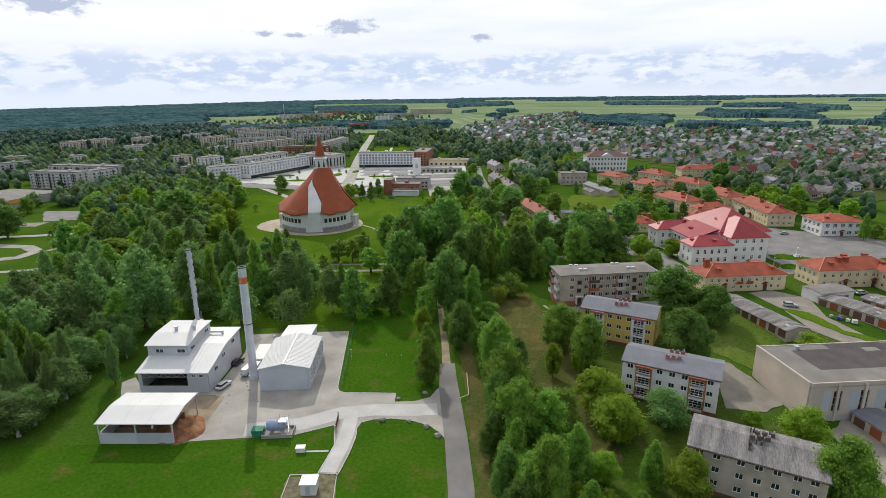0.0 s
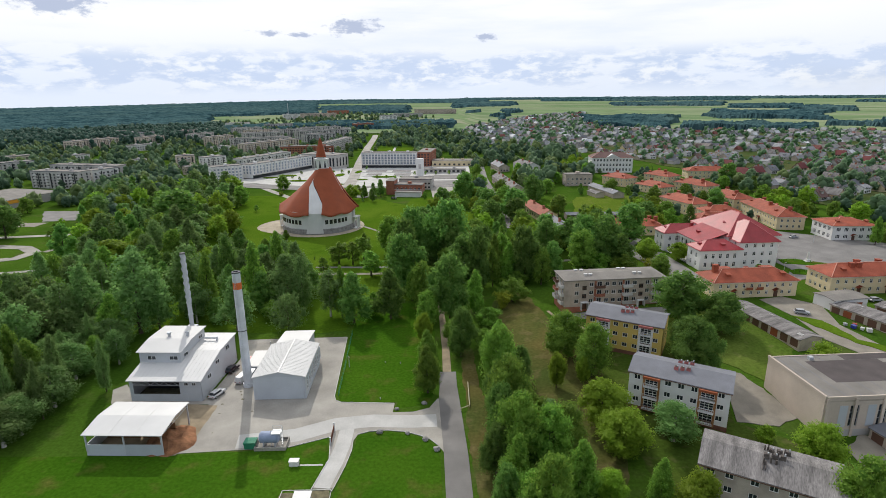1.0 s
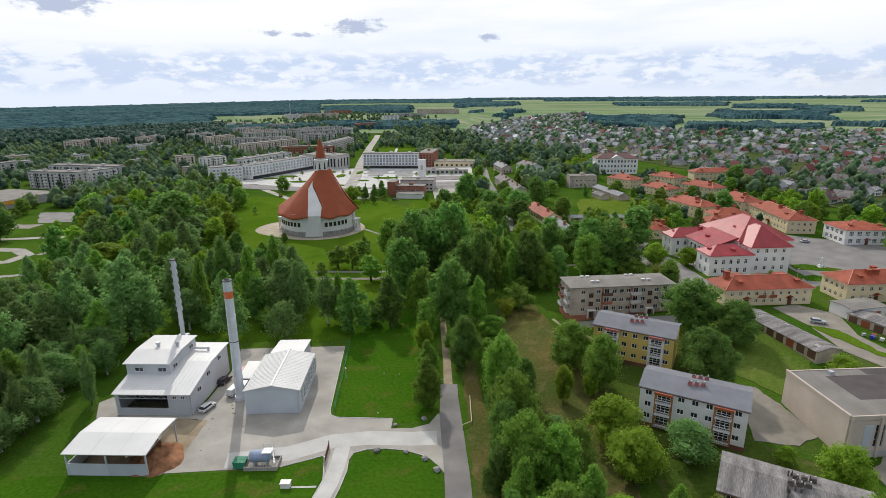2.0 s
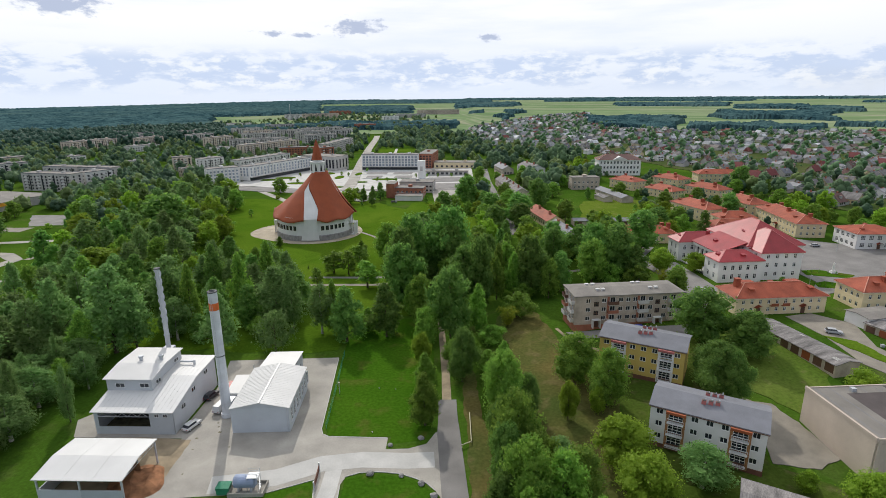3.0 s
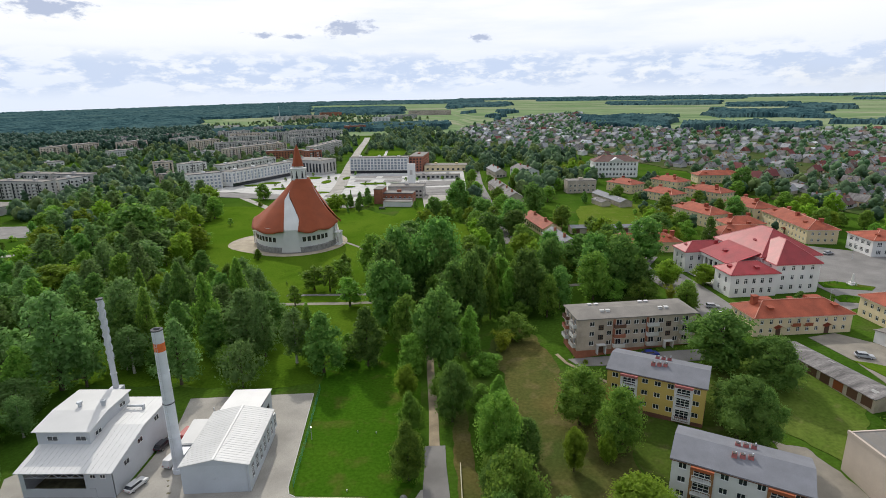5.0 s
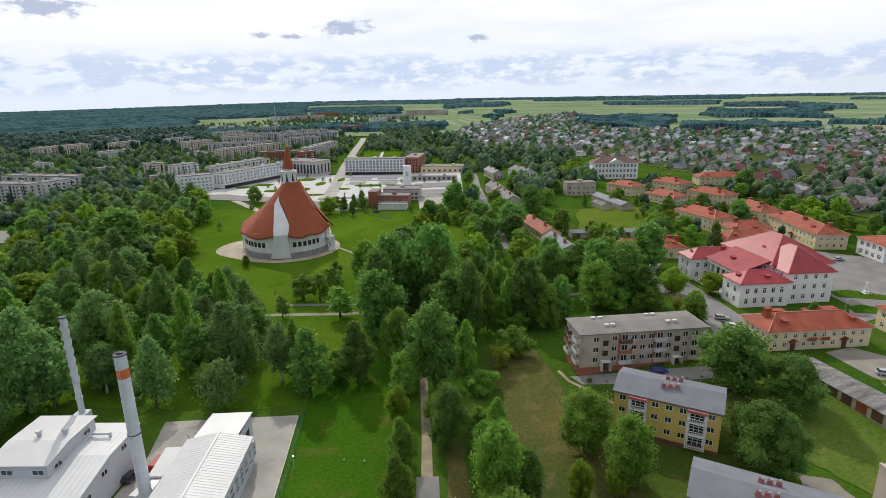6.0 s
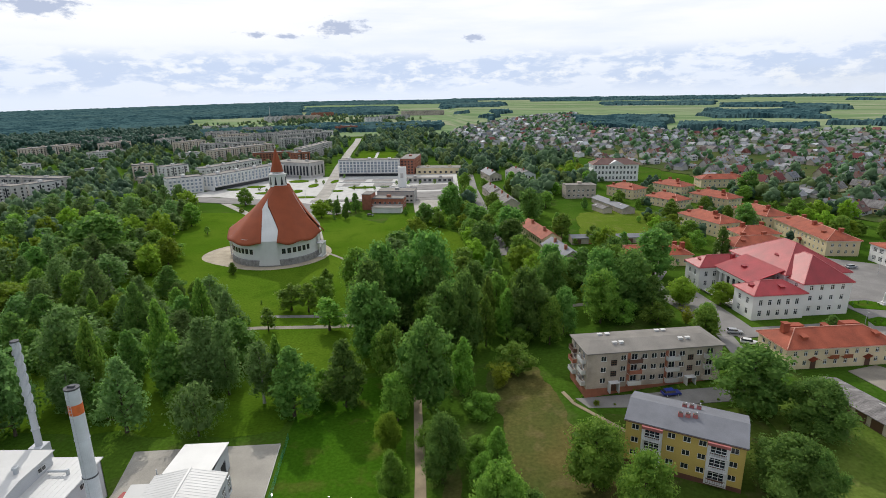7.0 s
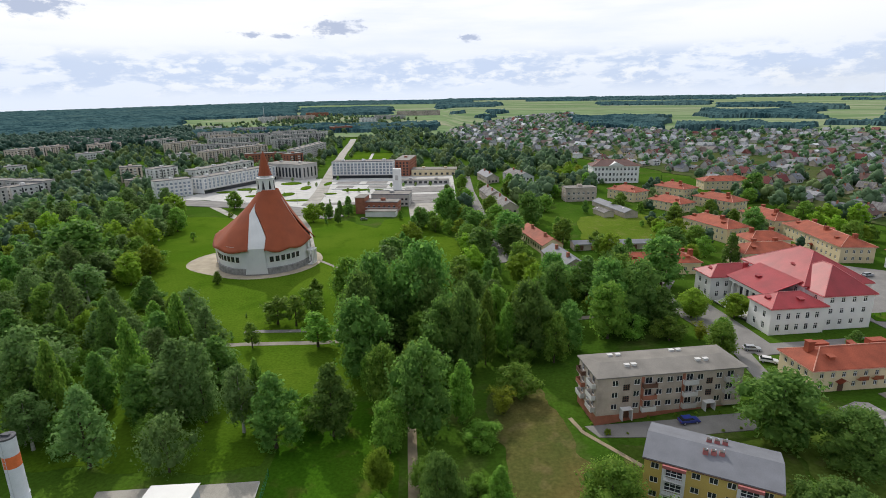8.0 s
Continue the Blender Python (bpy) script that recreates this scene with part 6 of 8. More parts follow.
t = slab_block("pavilion", -14, 522.3, -2.8, 44, 7.5, 4.0, 1, 10, 2, M["panel_grey"], "low grey pavilion along the square", 2.6, 2.0, far=True)

slab_block("office_house", 90, 407.3, 3.7, 20, 9.4, 8.5, 2, 6, 2, M["plaster_grey"], "plain grey two-storey house beside the playing field", 1.4, 1.4)
low_shed("garage_row", 102, 372, 102, 38, 8, 3.0, 1.8, M["plaster_grey"], M["roof_slate"], "long dark-roofed sheds behind the playing field", 6, 3)
low_shed("garage_row", 93, 362, 103, 13, 6, 2.8, 1.2, M["plaster_sand"], M["roof_old"], "small weathered shed behind the playing field", 2, 2)
# panel blocks of the town: place, turn, length, depth, height, storeys, wall
PANEL_BLOCKS = [(-331, 443, -10, 47, 12, 14, 5, "panel_grey"), (-309, 463, 68, 24, 12, 13, 4, "panel_pale"), (-353, 489, -9, 34, 12, 14, 5, "panel_grey"), (-317, 482, -10, 33, 12, 14, 5, "panel_grey"), (-439, 532, 55, 27, 12, 12, 4, "panel_grey"), (-501, 608, 62, 31, 14, 10, 3, "plaster_sand"), (-443, 626, 65, 26, 12, 9, 3, "panel_pale"), (-285, 566, 29, 18, 12, 14, 5, "panel_beige"), (-251, 555, 61, 24, 12, 14, 5, "panel_pale"),
    (-535, 799, 78, 82, 16, 14, 5, "panel_beige"), (-450, 783, 60, 44, 14, 8, 2, "panel_pale"), (-528, 889, 30, 52, 12, 14, 5, "panel_grey"), (-544, 965, 25, 68, 12, 14, 5, "panel_grey"), (-481, 857, 78, 50, 12, 14, 5, "panel_beige"), (-372, 858, 70, 52, 12, 14, 5, "panel_beige"), (-328, 760, 50, 25, 14, 7, 2, "plaster_white"), (-258, 522, 47, 14, 10, 8, 2, "plaster_grey"), (-357, 604, 24, 16, 10, 6, 2, "panel_pale"),
    (-205, 575, 70, 78, 12, 13, 4, "panel_pale"), (-258, 756, 66, 107, 12, 14, 5, "panel_beige"), (-294, 821, 25, 86, 12, 14, 5, "panel_grey"), (-209, 722, 16, 47, 12, 10, 3, "brick_red"), (-160, 661, 50, 18, 12, 15, 5, "brick_red"), (-166, 757, 84, 112, 12, 15, 5, "panel_grey"), (-239, 982, 40, 100, 12, 14, 5, "panel_grey"), (-224, 894, 36, 54, 12, 14, 5, "panel_grey"), (-405, 1064, 42, 56, 12, 14, 5, "panel_grey"),
    (-330, 930, 32, 62, 12, 14, 5, "panel_grey"), (-300, 1010, 32, 72, 12, 14, 5, "panel_grey"), (-360, 1000, 32, 50, 12, 14, 5, "panel_beige"), (-262, 1070, 40, 80, 12, 14, 5, "panel_grey"), (-430, 920, 70, 50, 12, 14, 5, "panel_grey"), (-600, 1010, 25, 70, 12, 14, 5, "panel_grey"), (-480, 1010, 30, 60, 12, 14, 5, "panel_beige"),
    (-547, 1396, 20, 64, 30, 6, 1, "plaster_white"), (-470, 1290, 25, 52, 14, 8, 2, "panel_grey"), (-390, 1215, 28, 60, 12, 12, 4, "panel_grey"), (-340, 1340, 28, 50, 16, 7, 2, "panel_pale"), (-489, 1653, 30, 48, 14, 16, 5, "panel_pale"), (-431, 1746, 28, 112, 12, 14, 5, "panel_beige"), (-416, 1970, 28, 74, 12, 14, 5, "brick_red"), (-178, 1454, 28, 42, 14, 18, 6, "plaster_white"), (-205, 1219, 40, 46, 14, 12, 3, "brick_red"), (-231, 1132, 29, 32, 14, 8, 2, "panel_pale"), (-149, 1732, 15, 92, 12, 12, 4, "panel_grey"), (-74, 1970, 2, 146, 12, 16, 5, "panel_beige")]
BLOCK_WORDS = {"panel_grey": "grey concrete panel", "panel_pale": "pale panel", "panel_beige": "beige panel", "plaster_sand": "sand-coloured", "plaster_white": "white rendered", "plaster_grey": "grey brick", "brick_red": "red brick"}
for x, y, rz, L, W, H, storeys, mat in PANEL_BLOCKS:
    t = slab_block("panel_block", x, y, rz, L, W, H, storeys, max(4, int(L / 3.6)), 2 if W < 13 else 3, M[mat], f"{BLOCK_WORDS[mat]} town block of {storeys} storeys with flat roof", 1.7, 1.5, far=True, parapet=True)
    if storeys >= 4 and y < 1300:
        loggias(t, L, W, H, storeys)
t = thing("radio_mast", -503, 1671, 0, "thin grey mast beyond the town blocks", "mast")
b = bmesh.new()
tube(b, (0, 0, -1), (0, 0, 46), 1.1, 0.5, n=6)
part("shaft", b, M["steel"], t)

# ---- trees that stand apart: kind, place, size ----
ROAD_ROW = [
    ("ash", -3.0, 161.9, 1.07, 1.50), ("lime", -12.8, 173.5, 0.84, 1.27), ("lime", -12.0, 168.7, 0.60, 0.58), ("lime", -9.9, 156.1, 0.80, 0.76),
    ("light", -10.5, 144.2, 0.51, 0.82), ("lime", -1.4, 143.4, 0.67, 0.68), ("lime2", 5.2, 166.8, 0.75, 1.20), ("lime2", -8.0, 115.2, 0.82, 0.99),
    ("lime2", -8.8, 131.4, 0.73, 0.78), ("ash", 0.4, 135.1, 0.69, 0.98), ("lime", 9.4, 157.4, 1.09, 0.81), ("lime", 7.4, 140.5, 0.83, 0.75),
    ("lime", 9.9, 129.7, 0.92, 0.80), ("lime", 10.2, 112.7, 1.18, 1.07), ("lime", 9.9, 118.1, 0.92, 1.30), ("lime", 10.1, 98.8, 0.98, 1.11),
    ("lime", 11.4, 85.7, 0.97, 1.04), ("lime", 12.4, 71.8, 1.14, 1.30), ("lime", 14.5, 67.3, 0.82, 1.02),
]
COURTYARDS = [
    ("light", 40.5, 72.6, 1.5, 1.15), ("bush", 49.2, 104.8, 0.85, 0.85), ("ash", 68.0, 152.0, 1.15, 0.74),
    ("ash", 76.8, 143.4, 1.5, 0.90), ("light", 70.2, 86.7, 1.5, 1.15), ("light", 63.5, 94.3, 0.74, 0.51), ("lime", 64.9, 68.6, 1.02, 1.02),
    ("bush", 96.0, 126.5, 2.0, 3.0), ("bush", 68.7, 73.1, 1.5, 2.3), ("light", 31.3, 101.5, 1.95, 1.22), ("light", 33.4, 90.5, 1.85, 1.20), ("lime", 20.5, 88.5, 1.0, 0.85), ("light", 27.0, 77.0, 1.0, 0.8), ("lime", 13.6, 94.6, 0.91, 0.80), ("lime", 15.8, 79.7, 0.91, 0.96), ("lime", 22.5, 81.6, 0.75, 0.78), ("birch", 45.0, 95.4, 1.25, 0.72), ("birch", 19.6, 103.0, 0.68, 0.61),
    ("bush", 26.7, 72.2, 0.98, 1.30), ("light", 20.5, 71.8, 0.51, 0.52), ("light", 24.1, 116.9, 0.88, 1.1),
    ("lime", 28.6, 132.0, 1.05, 0.88), ("lime", 33.8, 121.6, 0.90, 0.95), ("light", 31.0, 118.4, 0.6, 0.85), ("ash", 59.5, 125.0, 1.35, 1.04), ("ash", 62.9, 122.2, 0.89, 0.96),
]
TOWN_EDGE = [
    ("light", 78.3, 215.0, 0.98, 0.92), ("light", 91.5, 214.6, 0.82, 0.95), ("lime", 74.7, 189.3, 0.89, 0.65), ("lime", 57.3, 223.8, 1.33, 1.30), ("lime", 69.5, 234.2, 1.42, 1.30), ("ash", 80.4, 244.5, 1.38, 1.38),
    ("lime", 48.9, 202.9, 1.20, 1.20), ("lime", 65.1, 199.0, 1.15, 1.15), ("lime", 55.5, 201.4, 1.20, 1.20), ("ash", 60.0, 211.0, 1.05, 1.05),
    ("lime", 70.0, 219.4, 1.10, 1.10), ("dark", 66.0, 207.2, 1.10, 1.10), ("ash", 52.0, 212.8, 1.05, 1.05), ("yellow", 73.5, 198.8, 0.60, 0.60),
    ("ash", 104.0, 291.2, 0.70, 0.66), ("lime", 112.6, 280.7, 0.80, 0.80), ("dark", 117.0, 267.3, 0.80, 1.20), ("lime", 43.6, 244.5, 1.24, 1.24),
    ("dark", 52.0, 238.5, 1.33, 1.30),
]
CHURCH_LAWN = [
    ("lime2", -101.3, 224.4, 1.03, 1.03), ("thuja", -63.7, 213.2, 0.70, 0.70), ("thuja", -65.6, 231.5, 0.63, 0.63), ("lime2", -45.0, 246.1, 0.74, 0.74),
    ("lime2", -89.1, 267.2, 0.62, 0.66), ("small", -130.0, 338.9, 0.96, 0.96), ("light", -124.4, 267.3, 1.19, 1.19), ("lime", -128.2, 290.8, 1.50, 1.30),
    ("small", -127.8, 258.7, 1.32, 1.32), ("lime2", -129.6, 223.5, 1.17, 1.17), ("dark", -163.6, 257.1, 1.50, 1.30), ("lime", -153.2, 267.0, 1.50, 1.30),
    ("ash", -147.4, 276.3, 1.50, 1.50),
]
BELT = [
    ("lime", -24.5, 204.2, 1.09, 1.25), ("ash", -5.4, 211.4, 1.35, 1.45), ("lime", 18.6, 176.5, 1.50, 1.29), ("ash", 7.0, 189.4, 0.78, 1.16),
    ("lime", 31.3, 191.7, 0.86, 0.91), ("light", 25.2, 211.5, 1.03, 1.22), ("dark", 17.6, 226.7, 1.16, 1.09), ("ash", 36.3, 197.4, 0.66, 0.70),
    ("dark", -12.6, 204.6, 0.99, 0.82), ("lime", -16.9, 179.3, 0.56, 0.72),
]
PARK_EDGE = [
    ("birch", -43.2, 164.4, 1.10, 1.14), ("dark", -34.3, 158.6, 1.09, 1.30), ("lime2", -39.5, 165.0, 0.74, 1.08), ("lime2", -28.9, 165.8, 0.86, 1.05),
    ("dark", -22.7, 162.4, 0.98, 1.30),
]
PARK_MIDDLE = [
    ("lime2", -84.6, 165.4, 0.92, 1.24), ("birch2", -70.4, 152.8, 1.26, 1.22), ("dark", -80.4, 174.6, 0.68, 1.03), ("dark", -67.0, 168.3, 0.99, 1.00),
    ("apple", -53.5, 151.0, 0.95, 1.20), ("birch", -59.0, 170.9, 1.19, 0.95), ("birch2", -53.3, 168.4, 0.73, 0.95), ("dark", -56.7, 185.5, 1.19, 0.94),
    ("birch", -86.3, 158.9, 0.94, 0.73), ("dark", -87.0, 188.2, 0.94, 0.65), ("lime2", -72.3, 174.8, 1.01, 1.30), ("dark", -79.0, 158.8, 0.68, 0.60),
    ("lime2", -61.2, 160.4, 0.82, 0.86),
]
PARK_WEST = [
    ("lime2", -70.3, 195.2, 1.06, 1.17), ("dark", -75.7, 194.4, 1.08, 1.12), ("birch", -85.2, 199.0, 0.86, 0.70), ("dark", -91.7, 199.2, 0.77, 1.28),
    ("light", -105.2, 210.8, 0.73, 0.99), ("lime2", -119.0, 225.8, 0.61, 0.89), ("dark", -107.5, 196.4, 1.32, 0.84), ("lime2", -107.2, 203.3, 0.77, 0.87),
    ("dark", -126.9, 207.6, 1.05, 0.87), ("lime", -123.3, 219.7, 1.05, 0.85), ("birch", -138.6, 232.3, 0.89, 0.92), ("lime2", -106.7, 237.7, 0.65, 0.70),
    ("dark", -103.6, 241.4, 0.96, 0.79), ("dark", -96.1, 232.7, 0.65, 0.54),
]
PARK_NORTH_WEST = [
    ("birch", -77.4, 218.1, 0.97, 0.78), ("lime", -82.8, 218.2, 0.61, 0.67), ("lime2", -87.1, 214.2, 0.98, 0.68), ("small", -55.7, 207.9, 1.61, 1.58),
    ("small", -53.0, 225.3, 1.90, 1.52), ("small", -46.5, 223.6, 1.32, 1.64), ("small", -42.9, 230.7, 1.65, 1.70), ("small", -36.0, 207.7, 1.85, 1.70),
    ("lime2", -135.3, 191.8, 1.48, 0.91), ("light", -156.8, 227.1, 1.50, 0.91), ("birch", -145.3, 244.7, 1.32, 0.98), ("dark", -180.2, 230.4, 1.50, 1.06),
    ("light", -106.2, 215.7, 0.87, 0.92), ("lime", -134.6, 252.7, 1.06, 0.75),
]
WOOD_FRINGE = [
    ("birch", -93.6, 170.1, 1.27, 1.30), ("birch", -89.4, 160.8, 0.57, 0.68), ("birch", -100.2, 150.3, 1.50, 1.30), ("birch2", -94.8, 151.8, 0.80, 0.98),
    ("lime2", -105.6, 144.5, 0.61, 0.50), ("dark", -92.0, 166.4, 0.99, 1.30), ("lime2", -90.1, 175.8, 0.74, 0.80), ("dark", -113.8, 179.5, 1.07, 1.30),
    ("dark", -125.5, 168.2, 0.81, 0.63), ("birch", -121.4, 154.2, 1.19, 0.75), ("birch2", -89.2, 114.9, 0.48, 0.98), ("birch", -94.7, 129.6, 0.58, 1.01),
    ("birch2", -104.1, 132.8, 0.62, 0.89),
]
BELT_BEHIND = [
    ("birch", -20.9, 266.4, 1.50, 1.30), ("lime", -31.3, 239.0, 1.41, 1.30), ("lime", 7.9, 259.7, 1.09, 1.09), ("lime", 76.0, 192.3, 0.66, 0.66),
    ("lime", 22.0, 191.3, 1.00, 1.00), ("dark", 112.0, 191.8, 0.50, 0.50),
]


# ---- trees ----
def blob_rows(bm, c, r, seed, squash=0.85):
    """A lumpy clump of the crown."""
    m = bmesh.ops.create_icosphere(bm, subdivisions=1, radius=1.0)
    for v in m["verts"]:
        d = v.co.normalized()
        k = 1 + 0.35 * noise.noise(d * 1.7 + Vector((seed, seed * 0.7, 0)))
        v.co = Vector(c) + Vector((d.x * r * k, d.y * r * k, d.z * r * k * squash))


def make_tree(name, h, spread, leaf, label, seed, trunk_h=0.17, shape="round", clumps=40, leaves=2600, leaf_size=0.6, airy=0.0, category="tree", lod=1.0, bark="bark", lobes=0.3):
    """A tapered trunk, limbs, and a crown of leafy clumps that bulge and gap unevenly."""
    clumps, leaves, leaf_size = max(9, int(clumps * (0.35 + 0.65 * lod))), int(leaves * lod * (2.6 if lod == 1 else 1.9)), (0.74 if lod == 1 else 0.88) * leaf_size / math.sqrt(lod)
    rng = random.Random(seed)
    t = new(name)
    tagged(t, label, category)
    tr = bmesh.new()
    th = h * trunk_h
    lean = (rng.uniform(-0.4, 0.4), rng.uniform(-0.4, 0.4))
    loft(tr, [[(lean[0] * v + h * r * math.cos(k * math.tau / 8), lean[1] * v + h * r * math.sin(k * math.tau / 8), z) for k in range(8)] for z, r, v in ((-0.4, 0.030, 0), (0.5, 0.023, 0), (th, 0.017, 0.1), (h * 0.5, 0.011, 0.5), (h * 0.85, 0.003, 1))], close=True)
    cl, limbs = [], []
    for k in range(clumps):
        u = (k + rng.random()) / clumps
        z = th + (h - th) * u
        if shape == "round":
            prof = math.sin(math.pi * min(1, 0.16 + 0.80 * u)) ** 0.65
        elif shape == "tall":
            prof = math.sin(math.pi * min(1, 0.30 + 0.66 * u)) ** 0.85 * (1.05 - 0.25 * u)
        elif shape == "cone":
            prof = 1.02 - u
        elif shape == "vase":
            prof = 0.25 + 0.75 * u
        else:
            prof = math.sin(math.pi * min(1, 0.3 + 0.66 * u)) ** 0.5
        a = k * 2.399963 + rng.uniform(-0.5, 0.5)
        prof *= 1 + lobes * 1.6 * noise.noise((math.cos(a) * 1.3 + seed, math.sin(a) * 1.3, u * 2.6))
        cr = spread * (0.35 + 0.65 * prof) * rng.uniform(0.20, 0.36) + 0.2
        rad = max(0.0, spread * prof - cr * 0.75) * rng.uniform(0.25, 1.0) ** 0.5
        c = (rad * math.cos(a) + lean[0] * u, rad * math.sin(a) + lean[1] * u, min(h - cr * 0.4, z - rad * 0.12))
        cl.append((c, cr))
        if k % 3 == 0 and rad > 0.4:
            z0 = max(th * 0.9, c[2] - rad * 0.9)
            limbs.append(((0, 0, z0), c))
    part("trunk", tr, M[bark], t)
    cr_bm = bmesh.new()
    for a, c in limbs:
        tube(cr_bm, a, c, h * 0.009, h * 0.003, n=4, caps=False, mi=1)
    for i, (c, r) in enumerate(cl):
        blob_rows(cr_bm, c, r * (0.74 - 0.34 * airy), seed + i * 3.1)
    tot = sum(r ** 1.6 for _, r in cl)
    for c, r in cl:
        for _ in range(max(5, int(leaves * r ** 1.6 / tot))):
            d = Vector((rng.gauss(0, 1), rng.gauss(0, 1), rng.gauss(0.3, 1))).normalized()
            reach = rng.uniform(0.60, 1.12) + (rng.random() ** 3) * (0.45 + 0.2 * airy)
            p = Vector(c) + Vector((d.x, d.y, d.z * 0.95)) * r * reach
            s = leaf_size * rng.uniform(0.5, 1.3)
            e = (d + Vector((rng.gauss(0, 0.8), rng.gauss(0, 0.8), rng.gauss(0.25, 0.8)))).normalized()
            u = Matrix.Rotation(rng.uniform(0, 6.28), 3, e) @ e.orthogonal().normalized()
            v = e.cross(u)
            cr_bm.faces.new([cr_bm.verts.new(q) for q in (p - u * s * 0.5, p + u * s * 0.4 - v * s * 0.38 + e * s * 0.1, p + u * s * 0.3 + v * s * 0.42 + e * s * 0.12)])
    part("crown", cr_bm, [leaf, M["bark"]], t)
    return t


def tree_kinds(lod):
    return {
        "lime": make_tree("round_tree", 13.0, 5.0, M["leaf_mid"], "leafy green broadleaf park tree with an uneven rounded crown", 11, clumps=46, leaves=3000, lod=lod),
        "lime2": make_tree("tall_tree", 13.0, 4.3, M["leaf_mid"], "green broadleaf tree with a tall uneven crown", 23, shape="tall", clumps=44, leaves=2700, lod=lod),
        "lime3": make_tree("broadleaf_tree", 12.5, 4.9, M["leaf_mid"], "green broadleaf tree with a lobed crown and gaps", 29, clumps=36, leaves=2600, lod=lod, lobes=0.55),
        "ash": make_tree("large_tree", 15.0, 6.0, M["leaf_dark"], "large dark green broadleaf tree with dense crown", 37, clumps=56, leaves=3600, leaf_size=0.62, lod=lod, lobes=0.4),
        "dark": make_tree("dark_tree", 13.0, 4.2, M["leaf_dark"], "dark green tree with a tall crown", 41, shape="tall", clumps=42, leaves=2500, lod=lod, lobes=0.4),
        "light": make_tree("light_green_tree", 11.5, 5.2, M["leaf_light"], "light yellow-green broadleaf tree with a wide crown", 53, trunk_h=0.2, clumps=44, leaves=3000, lod=lod, lobes=0.4),
        "birch": make_tree("birch", 13.5, 3.9, M["leaf_grey"], "slender grey-green birch with airy crown and pale stem", 61, trunk_h=0.2, shape="round", clumps=44, leaves=2700, leaf_size=0.5, airy=0.7, lod=lod, bark="bark_pale", lobes=0.5),
        "birch2": make_tree("willow_tree", 13.0, 4.0, M["leaf_grey"], "grey-green willow-like tree with loose feathery crown", 67, trunk_h=0.15, shape="tall", clumps=40, leaves=2700, leaf_size=0.5, airy=0.6, lod=lod, lobes=0.6),
        "apple": make_tree("fruit_tree", 9.0, 5.0, M["leaf_grey"], "low wide grey-green orchard tree with forked stem", 59, trunk_h=0.22, clumps=34, leaves=1900, leaf_size=0.46, airy=0.6, lod=lod, lobes=0.5),
        "small": make_tree("young_tree", 6.0, 2.1, M["leaf_mid"], "small round young park tree", 71, trunk_h=0.3, clumps=16, leaves=600, leaf_size=0.40, lod=lod),
        "bush": make_tree("bush", 3.2, 2.4, M["leaf_light"], "bright green leafy bush on the grass", 83, trunk_h=0.08, shape="bush", clumps=16, leaves=700, leaf_size=0.36, category="bush", lod=lod),
        "yellow": make_tree("yellow_willow", 10.0, 5.2, M["leaf_yellow"], "yellow-green spreading willow bush on the meadow", 89, trunk_h=0.12, shape="vase", clumps=30, leaves=2000, leaf_size=0.42, airy=0.8, lod=lod, lobes=0.6),
        "thuja": make_tree("thuja", 5.5, 0.9, M["leaf_dark"], "narrow dark columnar evergreen shrub", 97, trunk_h=0.05, shape="tall", clumps=16, leaves=460, leaf_size=0.28, category="tree", lod=lod, lobes=0.1),
        "spruce": make_tree("spruce", 13.0, 3.0, M["leaf_dark"], "dark green conical spruce tree", 101, trunk_h=0.06, shape="cone", clumps=36, leaves=1300, leaf_size=0.45, lod=lod, lobes=0.2),
    }


KINDS = tree_kinds(1.0)
KINDS.update({k + "_mid": v for k, v in tree_kinds(0.6).items()})
KINDS.update({k + "_far": v for k, v in tree_kinds(0.30).items()})
USED = {}


def plant(kind, x, y, s=1.0, sz=None, exact=False):
    """Sets one more tree of a kind; the first is the one that was built."""
    if kind in ("lime", "lime2") and (int(x * 7 + y * 13) % 3 == 0):
        kind = "lime3"
    if kind == "birch" and int(x * 5 + y * 11) % 3 == 0:
        kind = "birch2"
    kind += "_far" if y > 242 or x < -160 else "_mid" if y > 148 or x < -112 else ""
    n = USED[kind] = USED.get(kind, 0) + 1
    top = 1.6 if kind.startswith(("light", "ash")) else 1.28
    if not exact:
        s, sz = min(top, s * 1.04), min(top, (sz or s) * (0.88 + 0.24 * ((x * 3.7 + y * 1.9) % 1)))
    m = pose(x, y, land(x, y), 0, 0, (x * 37.7 + y * 91.3) % 360) @ Matrix.Diagonal((s, s * (0.9 + 0.2 * ((x * 1.3 + y * 2.9) % 1)), sz, 1))
    if n == 1:
        KINDS[kind].matrix_basis = m
        return KINDS[kind]
    return copy_thing(KINDS[kind], m)


def within(x, y, poly):
    c = False
    for (x0, y0), (x1, y1) in zip(poly, poly[1:] + poly[:1]):
        if (y0 > y) != (y1 > y) and x < (x1 - x0) * (y - y0) / (y1 - y0) + x0:
            c = not c
    return c


TAKEN = []
LOTS = [(-290, 206.3), (-186, 206.3), (-190, 243.7), (-198, 271.7), (-222, 303.5), (-232, 348.4), (-292, 354), (-310, 279.2)]     # open town edge


